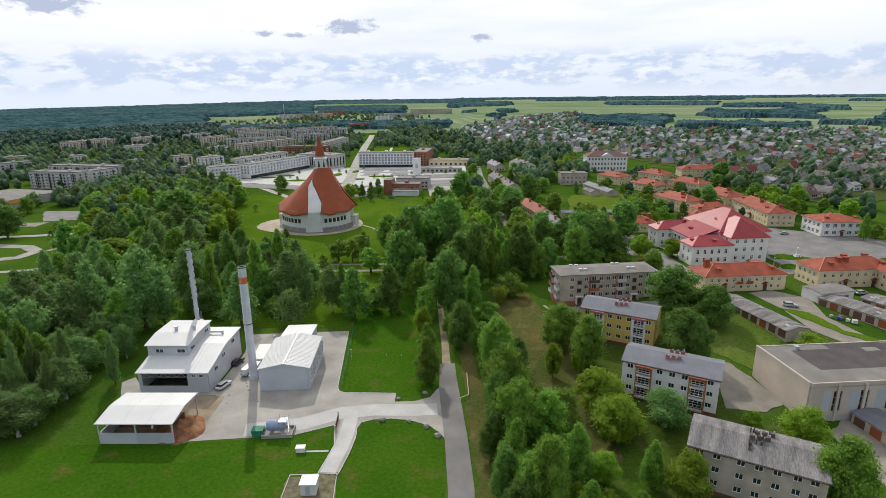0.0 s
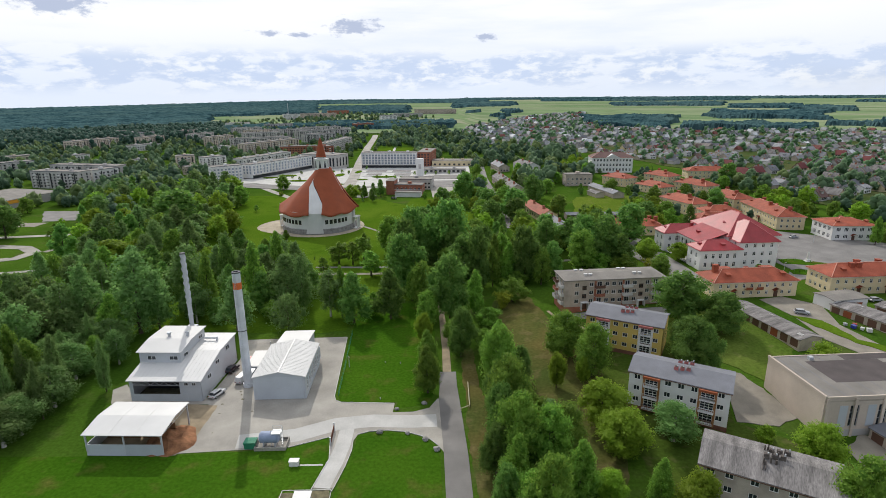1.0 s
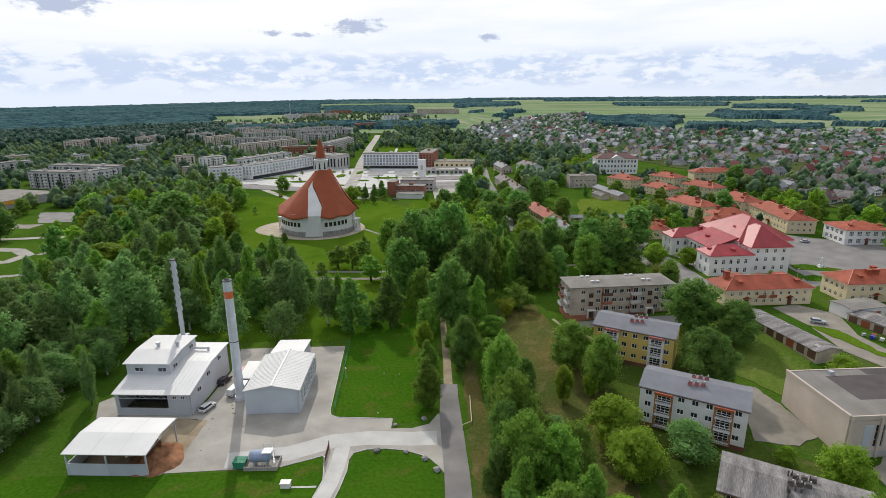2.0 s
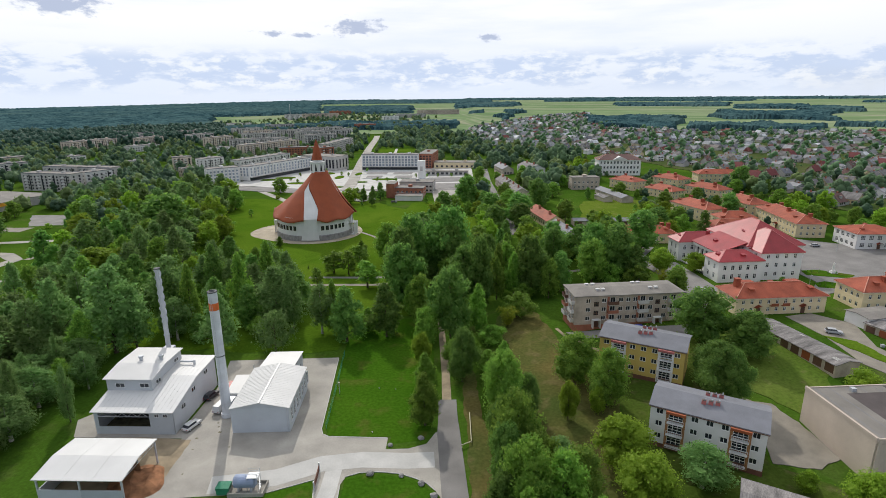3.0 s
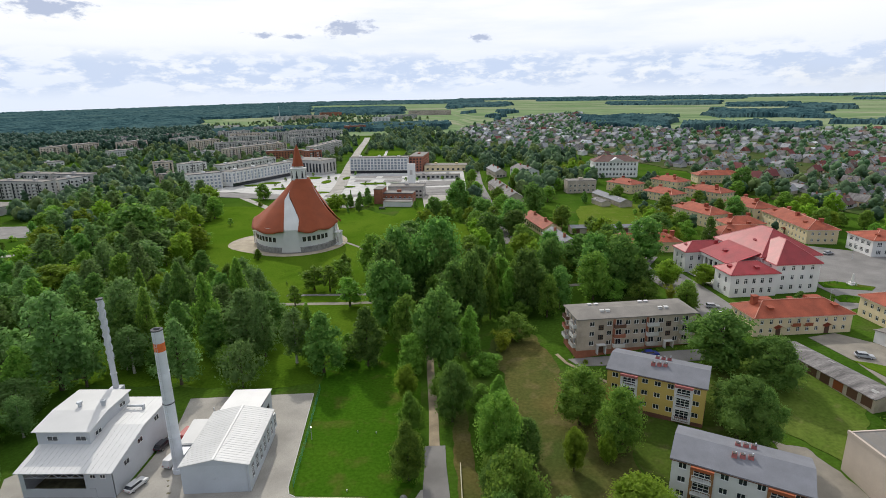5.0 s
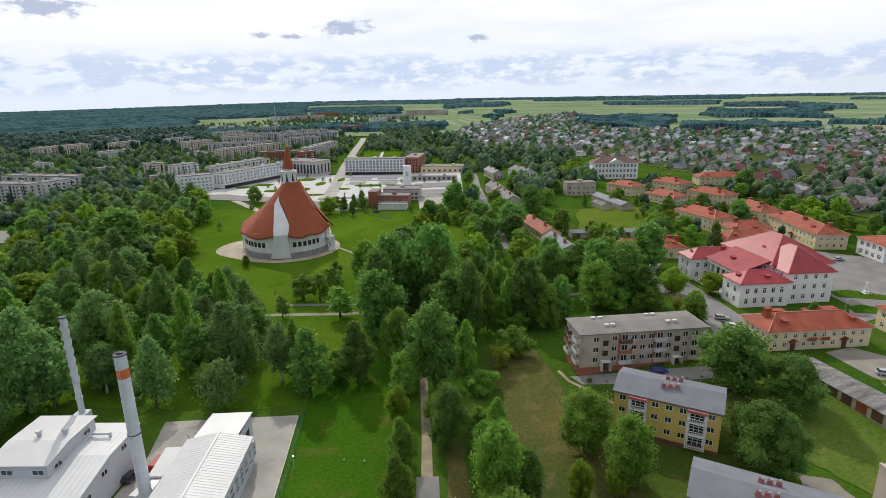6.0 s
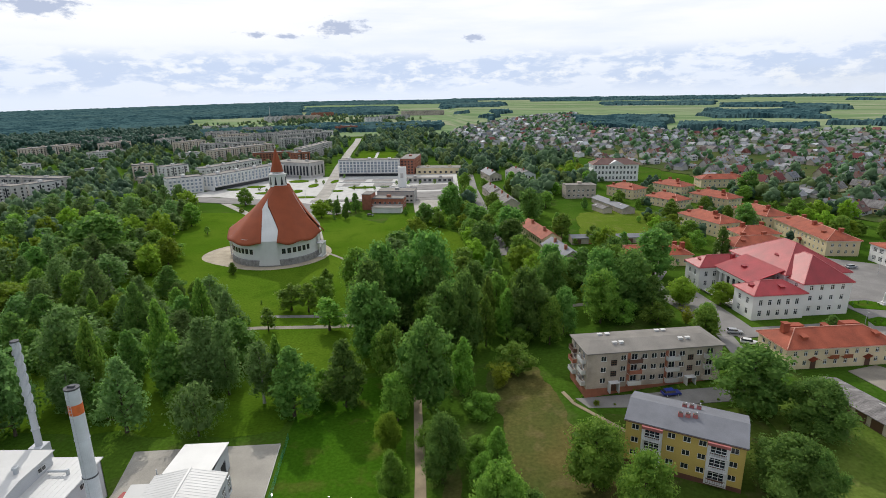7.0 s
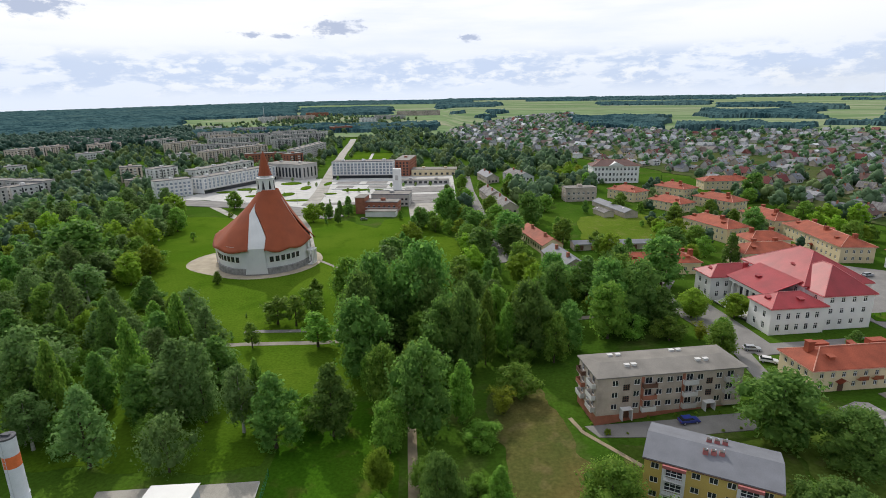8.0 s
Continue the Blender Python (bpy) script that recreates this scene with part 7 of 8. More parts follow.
def scatter(poly, gap, kinds, smin, smax, seed, limit=999, test=None):
    rng = random.Random(seed)
    xs, ys = [p[0] for p in poly], [p[1] for p in poly]
    done = 0
    for _ in range(limit * 25):
        if done >= limit:
            break
        x, y = rng.uniform(min(xs), max(xs)), rng.uniform(min(ys), max(ys))
        if not within(x, y, poly) or (test and not test(x, y)):
            continue
        if any((x - a) ** 2 + (y - b) ** 2 < gap * gap for a, b in TAKEN):
            continue
        TAKEN.append((x, y))
        s = rng.uniform(smin, smax)
        plant(rng.choice(kinds), x, y, s, s * rng.uniform(0.9, 1.15))
        done += 1


for stand, tall in ((ROAD_ROW, 0.98), (COURTYARDS, 0.92), (TOWN_EDGE, 0.86), (BELT, 0.95), (BELT_BEHIND, 0.86), (PARK_EDGE, 1.05), (PARK_MIDDLE, 1.15), (PARK_WEST, 1.2), (PARK_NORTH_WEST, 1.2), (WOOD_FRINGE, 1.1), (CHURCH_LAWN, 0.9)):
    for k, x, y, s, sz in stand:
        TAKEN.append((x, y))
        wide = 1.0 if k in ("small", "thuja", "bush") else 1.08
        plant(k, x, y, s * wide, sz * (tall if wide > 1 else 0.8), True)
scatter([(6, 66), (22, 66), (20, 92), (16, 116), (13, 139), (6, 139), (7, 102)], 4.4, ["lime", "lime2", "lime", "ash"], 0.72, 0.95, 21, 16)
scatter([(20, 60), (38, 60), (38, 80), (30, 82), (22, 92)], 6.0, ["lime", "bush", "lime2", "bush"], 0.5, 0.8, 22, 8)
# wood beside the plant
scatter([(-150, 77.3), (-97, 88.5), (-95, 106.2), (-98, 124.9), (-101, 143.6), (-150, 162.3), (-165, 120.3)], 4.3, ["birch", "birch", "birch", "birch", "lime2"], 0.85, 1.15, 1, 125)
plant("yellow", 15, 169.4, 1.2)
# park between plant and church
scatter([(-150, 162.3), (-112, 158), (-114, 186), (-140, 200), (-170, 232.5)], 7.6, ["birch", "lime", "dark", "lime2"], 0.7, 0.95, 2, 18)
scatter([(-165, 232.5), (-130, 237.1), (-128, 260.5), (-140, 307.3), (-150, 372.7), (-190, 438.2), (-260, 400.8), (-230, 279.2)], 8.5, ["lime", "dark", "birch", "lime2", "light", "birch"], 0.75, 1.1, 4, 110, lambda x, y: not within(x, y, LOTS))
scatter([(-198, 375), (-154, 357), (-130, 253), (-102, 203), (-129, 198), (-182, 270)], 7.0, ["lime2", "birch", "dark", "lime", "light", "birch2"], 0.75, 1.1, 41, 34)
scatter([(-137, 239), (-90, 214), (-65, 204), (-54, 181), (-109, 179)], 6.4, ["lime2", "birch", "dark", "birch2"], 0.7, 1.0, 42, 22)
# belt between church and town houses
scatter([(-28, 223.1), (20, 224.1), (66, 221.2), (72, 243.7), (60, 255.8), (36, 269.9), (36, 344.7), (14, 372.7), (-14, 358.7), (-18, 307.3), (-28, 269.9)], 7.0, ["lime", "ash", "dark", "light", "lime2", "lime"], 0.6, 0.95, 5, 120, lambda x, y: (x < 34 or y < 244) and not within(x, y, BELT_LAWN) and abs(x - 27) > 4)
scatter([(34, 243.7), (66, 243.7), (60, 255.8), (36, 269.9), (36, 344.7), (30, 344.7)], 7.5, ["lime", "dark", "lime2"], 0.5, 0.7, 55, 14)
scatter([(4, 190), (30, 193), (36, 216), (2, 214)], 6.2, ["lime2", "lime", "dark", "ash"], 0.75, 1.0, 7, 12)
scatter([(-18, 178), (8, 180), (4, 214), (-24, 210)], 6.0, ["ash", "dark", "lime"], 0.8, 1.1, 9, 14)
scatter([(52, 279.2), (62, 296.1), (84, 299.8), (84, 279.2), (70, 271.7)], 8.0, ["lime", "dark", "small"], 0.7, 0.9, 10, 6)
scatter([(100, 271.7), (114, 279.2), (116, 346.5), (112, 346.5), (104, 314.8)], 9.0, ["lime", "lime2", "dark", "light"], 0.45, 0.6, 11, 7)
scatter([(140, 296.1), (158, 297.9), (156, 346.5), (142, 346.5)], 9.0, ["lime", "dark", "light"], 0.45, 0.6, 12, 7)
scatter([(180, 279.2), (222, 279.2), (214, 326), (182, 365.2)], 9.0, ["lime", "light", "lime2"], 0.65, 0.9, 13, 12)
scatter([(196, 243.7), (204, 243.7), (204, 232.5), (188, 238.1)], 7.0, ["lime2"], 0.7, 0.8, 14, 3)
# row of trees behind the brick house and beside the square
scatter([(-86, 402.6), (-56, 391.4), (-54, 406.4), (-78, 415.7)], 6.0, ["dark", "lime2", "spruce"], 0.55, 0.75, 15, 9)
scatter([(2, 372.7), (19, 372.7), (19, 462), (2, 462)], 8.0, ["lime", "dark", "spruce"], 0.7, 1.0, 16, 18)


# ---- distant trees, houses, woods ----
def icosphere_arrays(sub):
    bm = bmesh.new()
    bmesh.ops.create_icosphere(bm, subdivisions=sub, radius=1.0)
    v = np.array([tuple(q.co) for q in bm.verts])
    f = np.array([[q.index for q in g.verts] for g in bm.faces])
    bm.free()
    return v, f


def mesh_from_arrays(name, verts, faces, mat, label, category, kind="stuff"):
    me = bpy.data.meshes.new(name)
    k = faces.shape[1]
    me.vertices.add(len(verts)), me.loops.add(faces.size), me.polygons.add(len(faces))
    me.vertices.foreach_set("co", verts.astype(np.float32).ravel())
    me.loops.foreach_set("vertex_index", faces.astype(np.int32).ravel())
    me.polygons.foreach_set("loop_start", np.arange(0, faces.size, k, dtype=np.int32))
    me.update(calc_edges=True)
    me.validate()
    me.materials.append(mat)
    return tagged(new(name, me), label, category, kind=kind)


def far_trees(name, spots, mat, label, seed, lumps=3, sub=1, sprays=0):
    """Many small uneven crowns in one sheet of foliage: each a few rough lumps."""
    rng = np.random.default_rng(seed)
    bv, bf = icosphere_arrays(sub)
    V, F, Q, o = [], [], [], 0
    for x, y, s in spots:
        z = land(x, y)
        wide, tall = rng.uniform(0.36, 0.50) * s, rng.uniform(0.85, 1.25) * s
        for k in range(lumps):
            u, turn = (k + 0.5) / lumps, 2.4 * k + rng.uniform(-0.5, 0.5)
            r = wide * rng.uniform(0.46, 0.68) * (1.12 - 0.3 * u)
            out = (wide - 0.6 * r) * math.sin(math.pi * min(1.0, 0.28 + 0.72 * u)) * rng.uniform(0.5, 1.0)
            c = np.array([x + out * math.cos(turn), y + out * math.sin(turn), z + tall * 0.16 + r * 0.5 + (tall * 0.84 - 1.4 * r) * u])
            for _ in range(sprays):
                d = rng.normal(size=3)
                d /= np.linalg.norm(d)
                q, u, v = c + d * r * rng.uniform(0.80, 1.12), rng.normal(size=3) * r * 0.25, rng.normal(size=3) * r * 0.25
                Q.append([q - u, q - v, q + u, q + v])
            jit = 1 + rng.normal(size=(len(bv), 1)) * 0.16
            V.append(bv * jit * np.array([r, r, r * 1.05]) + c)
            F.append(bf + o)
            o += len(bv)
    if Q:       # loose sprays of leaves, as pairs of triangles
        V.append(np.array(Q).reshape(-1, 3))
        k = o + 4 * np.arange(len(Q))[:, None]
        F += [k + np.array([[0, 1, 2]]), k + np.array([[0, 2, 3]])]
    return mesh_from_arrays(name, np.concatenate(V), np.concatenate(F), mat, label, "trees")


def far_scene():
    rng = random.Random(77)
    spots = []
    def area(poly, n, s0, s1):
        xs, ys = [p[0] for p in poly], [p[1] for p in poly]
        k = tries = 0
        while k < n and tries < n * 30:
            tries += 1
            x, y = rng.uniform(min(xs), max(xs)), rng.uniform(min(ys), max(ys))
            if within(x, y, poly) and clear(x, y):
                spots.append((x, y, rng.uniform(s0, s1)))
                k += 1
    area([(-330, 279.2), (-190, 307.3), (-200, 428.8), (-215, 447.5), (-240, 522.3), (-520, 653.2), (-520, 391.4)], 520, 7, 13)
    area([(-250, 503.6), (-200, 522.3), (-190, 597.1), (-190, 877.6), (-620, 933.7), (-620, 597.1)], 520, 7, 11)
    area([(-90, 611.1), (-30, 643.9), (40, 606.5), (40, 840.2), (0, 1074), (-60, 1307.7), (-170, 1401.2), (-110, 1027.2)], 400, 6, 13)
    area([(15, 391.4), (60, 391.4), (105, 419.5), (110, 456.9), (160, 498.9), (120, 653.2), (60, 709.3), (15, 597.1)], 190, 5, 13)
    area([(-190, 606.5), (-125, 606.5), (-150, 1036.6), (-205, 1036.6)], 110, 6, 10)
    area([(-104, 611.1), (-60, 611.1), (-110, 1045.9), (-140, 1045.9)], 120, 6, 10)
    area([(150, 269.9), (260, 279.2), (420, 391.4), (480, 484.9), (300, 447.5), (200, 410.1)], 60, 7, 11)
    area([(120, 232.5), (160, 269.9), (180, 372.7), (215, 438.2), (150, 447.5), (105, 391.4), (112, 307.3)], 40, 5, 8)
    area([(-620, 933.7), (-200, 933.7), (-190, 1261), (-700, 1307.7)], 300, 7, 11)
    area([(-520, 391.4), (-520, 653.2), (-620, 933.7), (-800, 933.7), (-640, 597.1)], 500, 7, 12)
    area([(-680, 1200), (-190, 1120), (-160, 1420), (-420, 1640), (-640, 1560)], 330, 5, 10)
    area([(-560, 1640), (-120, 1440), (-60, 1700), (-380, 2050)], 200, 7, 11)
    return spots


def clear(x, y):
    """Keeps trees and houses off streets, squares and blocks."""
    for ob, r in BLOCKS:
        d = ob.matrix_basis.inverted() @ Vector((x, y, 0))
        if abs(d.x) < r[0] / 2 + 4 and abs(d.y) < r[1] / 2 + 4:
            return False
    if -160 < x < -70 and abs(x - (-90 - (y - 438) * 0.1032)) < 10:
        return False
    if 18 < x < 68 and 370 < y < 535 and not (x > 46 and y < 470):
        return False
    if within(x, y, [(98, 541), (139, 577), (150, 560), (112, 482), (91, 491)]) or (-26 < x < 1 and 376 < y < 462):
        return False
    return not within(x, y, SQUARE) and not within(x, y, [(-104, 643.9), (-52, 643.9), (-62, 802.8), (-114, 802.8)]) and not within(x, y, LOTS) and not within(x, y, [(-360, 340.9), (-290, 340.9), (-300, 410.1), (-360, 428.8)])


# far foliage: haze painted in as more blue and paler greens
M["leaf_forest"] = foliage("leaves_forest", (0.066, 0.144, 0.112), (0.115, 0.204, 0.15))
M["leaf_garden_hazy"] = foliage("leaves_garden", (0.11, 0.198, 0.104), (0.2, 0.3, 0.156))
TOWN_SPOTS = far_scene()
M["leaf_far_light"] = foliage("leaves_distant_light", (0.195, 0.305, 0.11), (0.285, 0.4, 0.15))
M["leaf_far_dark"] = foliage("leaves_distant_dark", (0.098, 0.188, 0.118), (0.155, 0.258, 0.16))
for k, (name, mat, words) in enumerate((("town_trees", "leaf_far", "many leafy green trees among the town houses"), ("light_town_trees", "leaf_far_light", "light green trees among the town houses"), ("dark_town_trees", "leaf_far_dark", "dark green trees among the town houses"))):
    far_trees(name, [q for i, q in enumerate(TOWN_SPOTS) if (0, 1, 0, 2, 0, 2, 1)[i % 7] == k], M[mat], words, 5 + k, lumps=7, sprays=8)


# ---- small houses of the residential quarter ----
def by_piece(name, colours, rough=0.85):
    """One of several colours for each separate piece of a mesh, with a little weathering."""
    m = bpy.data.materials.new(name)
    m.use_nodes = True
    n, l = m.node_tree.nodes, m.node_tree.links
    p, geo, ramp = n["Principled BSDF"], n.new("ShaderNodeNewGeometry"), n.new("ShaderNodeValToRGB")
    ramp.color_ramp.interpolation = "CONSTANT"
    while len(ramp.color_ramp.elements) < len(colours):
        ramp.color_ramp.elements.new(0.5)
    for i, c in enumerate(colours):
        ramp.color_ramp.elements[i].position, ramp.color_ramp.elements[i].color = i / len(colours), (*c, 1)
    co, nz, mix = n.new("ShaderNodeTexCoord"), n.new("ShaderNodeTexNoise"), n.new("ShaderNodeMix")
    nz.inputs["Scale"].default_value, nz.inputs["Detail"].default_value = 0.45, 5
    mix.data_type, mix.blend_type = "RGBA", "OVERLAY"
    mix.inputs[0].default_value = 0.5
    l.new(geo.outputs["Random Per Island"], ramp.inputs[0]), l.new(co.outputs["Object"], nz.inputs["Vector"])
    l.new(ramp.outputs[0], mix.inputs[6]), l.new(nz.outputs[0], mix.inputs[7]), l.new(mix.outputs[2], p.inputs["Base Color"])
    p.inputs["Roughness"].default_value, p.inputs["Specular IOR Level"].default_value = rough, 0.2
    return m


M["roof_grey"] = material("grey_house_roof", (0.27, 0.27, 0.28), 0.85, vary=0.2, scale=3, bump=0.03, spec=0.25)
M["roof_wine"] = material("wine_red_house_roof", (0.16, 0.045, 0.045), 0.8, vary=0.2, scale=3, bump=0.03, spec=0.25)
HOUSE_ROOFS = ["roof_grey", "roof_slate", "roof_old", "roof_brown", "roof_grey", "roof_grey", "roof_wine", "roof_old", "roof_grey", "roof_slate", "roof_grey", "roof_old"]
HOUSE_WALLS = ["plaster_sand", "panel_grey", "plaster_cream", "panel_grey", "plaster_white", "plaster_grey", "plaster_sand", "panel_grey", "panel_pale", "plaster_sand", "plaster_grey", "plaster_cream"]


def house_proto(k):
    rng = random.Random(300 + k)
    L, W, H = rng.uniform(7.4, 10.6), rng.uniform(6.6, 8.4), rng.uniform(2.8, 4.6)
    rise = rng.uniform(2.6, 4.4) if k % 4 else 1.6
    t = new("house")
    colour = {"roof_grey": "grey", "roof_slate": "dark grey", "roof_brown": "brown", "roof_orange": "orange", "roof_old": "weathered", "roof_wine": "wine-red"}[HOUSE_ROOFS[k]]
    tagged(t, f"small family house with a steep {colour} gabled roof", "house", "houses of the residential quarter")
    op = {"s": grid_rects(L, 3, 1.4, 1.4, [1.1] if H < 4.2 else [0.9, 3.4])}
    part("wall", shell(L, W, H, op), M[HOUSE_WALLS[k]], t)
    for r in op["s"]:
        part("window", boxes((r[0] - L / 2, -W / 2 + 0.1, r[1], r[2] - L / 2, -W / 2 + 0.16, r[3])), M["glass"], t)
    gable_ends(t, M[HOUSE_WALLS[k]], L, W, H, rise)
    part("roof", gable_bm(L, W, H, rise, 0.5, 0.15), M[HOUSE_ROOFS[k]], t)
    part("chimney", boxes((L * 0.15, 0.4, H + rise * 0.5, L * 0.15 + 0.8, 1.2, H + rise + 0.9)), M["brick_red"], t)
    if k % 3 != 1:      # lower lean-to with a shed roof of its own
        d = rng.uniform(3.0, 4.6)
        part("annex", boxes((L / 2 + 0.02, -W * 0.42, -1, L / 2 + d, W * 0.3, 2.4)), M[HOUSE_WALLS[(k + 5) % 12]], t)
        r = bmesh.new()
        for z0, z1, turn in ((3.05, 2.45, False), (2.93, 2.33, True)):
            q = [(L / 2 + 0.02, -W * 0.42 - 0.3, z0), (L / 2 + d + 0.3, -W * 0.42 - 0.3, z1), (L / 2 + d + 0.3, W * 0.3 + 0.3, z1), (L / 2 + 0.02, W * 0.3 + 0.3, z0)]
            quad(r, *(q[::-1] if turn else q))
        part("annex_roof", r, M[HOUSE_ROOFS[(k + 3) % 12]], t)
    if k % 2:           # dormer in the front slope
        part("dormer", boxes((-1.1, -W * 0.34, H + rise * 0.2, 1.1, -0.3, H + rise * 0.72)), M[HOUSE_WALLS[k]], t)
        part("dormer_roof", boxes((-1.3, -W * 0.38, H + rise * 0.72, 1.3, -0.2, H + rise * 0.72 + 0.14)), M[HOUSE_ROOFS[k]], t)
    return t, (L, W, H, rise)


def residential():
    rng = random.Random(9)
    quarter = [(10, 943.1), (30, 802.8), (85, 723.3), (140, 667.2), (190, 545.7), (213, 449.4), (238, 424.1), (205, 372.7), (226, 327.8), (330, 335.3), (520, 447.5), (900, 653.2), (1000, 840.2), (700, 943.1), (500, 980.5), (390, 1008.5), (330, 1102), (300, 1307.7), (400, 1775.2), (255, 1663), (60, 1242.3), (10, 1120.7)]
    spots = []
    a = radians(28)
    for i in range(-25, 90):
        for j in range(-12, 90):
            u, v = i * 18.0 + rng.uniform(-3, 3), j * 22.0 + (7 if j % 2 else -3) + rng.uniform(-2.5, 2.5)
            x, y = 120 + u * math.cos(a) - v * math.sin(a), 354 + u * math.sin(a) + v * math.cos(a)
            if within(x, y, quarter) and rng.random() > 0.27 and clear(x, y):
                spots.append((math.hypot(x, y), x, y, math.degrees(a) + rng.choice((0, 90, 0, 180, 270)) + rng.uniform(-6, 6)))
    spots.sort()
    protos = [house_proto(k) for k in range(12)]
    used = set()
    wv, wf, rv, rf = [], [], [], []
    for n, (_, x, y, rz) in enumerate(spots):
        k = rng.randrange(12)
        t, (L, W, H, rise) = protos[k]
        m = pose(x, y, land(x, y) - 0.1, 0, 0, rz)
        if n < 170:
            if k in used:
                copy_thing(t, m)
            else:
                used.add(k)
                t.matrix_basis = m
        else:
            c = [(-L / 2, -W / 2), (L / 2, -W / 2), (L / 2, W / 2), (-L / 2, W / 2)]
            b = len(wv)
            wv += [m @ Vector((*q, 0)) for q in c] + [m @ Vector((*q, H)) for q in c]
            wf += [(b + i, b + (i + 1) % 4, b + 4 + (i + 1) % 4, b + 4 + i) for i in range(4)]
            b = len(rv)
            e = 0.4
            rv += [m @ Vector(q) for q in ((-L / 2 - e, -W / 2 - e, H - 0.3), (L / 2 + e, -W / 2 - e, H - 0.3), (L / 2 + e, W / 2 + e, H - 0.3), (-L / 2 - e, W / 2 + e, H - 0.3), (-L / 2 - e, 0, H + rise), (L / 2 + e, 0, H + rise))]
            rf += [(b, b + 1, b + 5, b + 4), (b + 2, b + 3, b + 4, b + 5), (b + 1, b + 2, b + 5), (b + 3, b, b + 4)]
    for name, v, f, mat in (("far_house_walls", wv, wf, M["walls_far"]), ("far_house_roofs", rv, rf, M["roofs_far"])):
        me = bpy.data.meshes.new(name)
        me.from_pydata([tuple(q) for q in v], [], f)
        me.materials.append(mat)
        tagged(new(name, me), "distant small houses of the residential quarter", "houses", kind="stuff")
    return [(x, y) for _, x, y, _ in spots]


M["walls_far"] = by_piece("far_house_plaster", [(0.68, 0.67, 0.64), (0.50, 0.48, 0.44), (0.52, 0.45, 0.33), (0.44, 0.41, 0.38), (0.70, 0.70, 0.69), (0.52, 0.45, 0.38), (0.46, 0.45, 0.43)])
# roof greys lean blue and light, with some haze mixed into them
M["roofs_far"] = by_piece("far_house_roof", [(0.25, 0.25, 0.26), (0.17, 0.17, 0.185), (0.31, 0.31, 0.315), (0.20, 0.145, 0.125), (0.27, 0.26, 0.245), (0.15, 0.16, 0.18), (0.29, 0.30, 0.31), (0.36, 0.36, 0.37), (0.21, 0.19, 0.175), (0.55, 0.56, 0.58), (0.23, 0.24, 0.235), (0.20, 0.075, 0.065)])
M["garden"] = turf("garden_ground", (0.078, 0.092, 0.036), (0.052, 0.084, 0.024), (0.125, 0.108, 0.066), 16)
HOMES = residential()
sheet("gardens", [(30, 802.8), (85, 723.3), (140, 667.2), (190, 545.7), (213, 449.4), (238, 424.1), (205, 372.7), (226, 327.8), (330, 335.3), (520, 447.5), (900, 653.2), (1000, 840.2), (700, 943.1), (500, 980.5), (390, 1008.5), (330, 1050), (10, 1050), (10, 943.1)], M["garden"], 0.35, "patchy olive and brown garden plots between the houses", "gardens", cell=24, ragged=6.0)
rng = random.Random(4)
garden = []
for x, y in HOMES:
    for _ in range(3):
        garden.append((x + rng.uniform(-13, 13), y + rng.uniform(-13, 13), rng.uniform(2.4, 7.2) if rng.random() < 0.86 else rng.uniform(8, 12)))
far_trees("garden_bushes", [g for g in garden if g[1] + abs(g[0]) * 0.5 < 620], M["leaf_garden_hazy"], "leafy garden trees between small houses", 18, lumps=6, sprays=10)
far_trees("garden_trees", [g for g in garden if g[1] + abs(g[0]) * 0.5 >= 620], M["leaf_garden_hazy"], "garden trees and bushes between small houses", 8, lumps=3, sprays=2)


# ---- farmland and woods out to the horizon ----
def farmland():
    m = bpy.data.materials.new("farmland")
    m.use_nodes = True
    n, l = m.node_tree.nodes, m.node_tree.links
    p = n["Principled BSDF"]
    co, mp, vo, nz = n.new("ShaderNodeTexCoord"), n.new("ShaderNodeMapping"), n.new("ShaderNodeTexVoronoi"), n.new("ShaderNodeTexNoise")
    mp.inputs["Scale"].default_value, mp.inputs["Rotation"].default_value = (1 / 520, 1 / 300, 1), (0, 0, 0.35)
    vo.inputs["Randomness"].default_value, vo.inputs["Scale"].default_value = 0.8, 1.0
    nz.inputs["Scale"].default_value, nz.inputs["Detail"].default_value = 0.02, 5
    ramp = n.new("ShaderNodeValToRGB")
    # field colours greyed and lightened to carry the distance haze
    cols = [(0.13, 0.20, 0.095), (0.18, 0.25, 0.125), (0.24, 0.275, 0.165), (0.145, 0.215, 0.105), (0.28, 0.285, 0.195)]
    while len(ramp.color_ramp.elements) < len(cols):
        ramp.color_ramp.elements.new(0.5)
    for i, (e, c) in enumerate(zip(ramp.color_ramp.elements, cols)):
        e.position, e.color = i / (len(cols) - 1), (*c, 1)
    sp, mix = n.new("ShaderNodeSeparateColor"), n.new("ShaderNodeMix")
    mix.data_type, mix.blend_type = "RGBA", "OVERLAY"
    mix.inputs[0].default_value = 0.35
    l.new(co.outputs["Object"], mp.inputs[0]), l.new(mp.outputs[0], vo.inputs["Vector"]), l.new(co.outputs["Object"], nz.inputs["Vector"])
    l.new(vo.outputs["Color"], sp.inputs[0]), l.new(sp.outputs[0], ramp.inputs[0])
    l.new(ramp.outputs[0], mix.inputs[6]), l.new(nz.outputs[0], mix.inputs[7]), l.new(mix.outputs[2], p.inputs["Base Color"])
    p.inputs["Roughness"].default_value, p.inputs["Specular IOR Level"].default_value = 1.0, 0.0
    return m


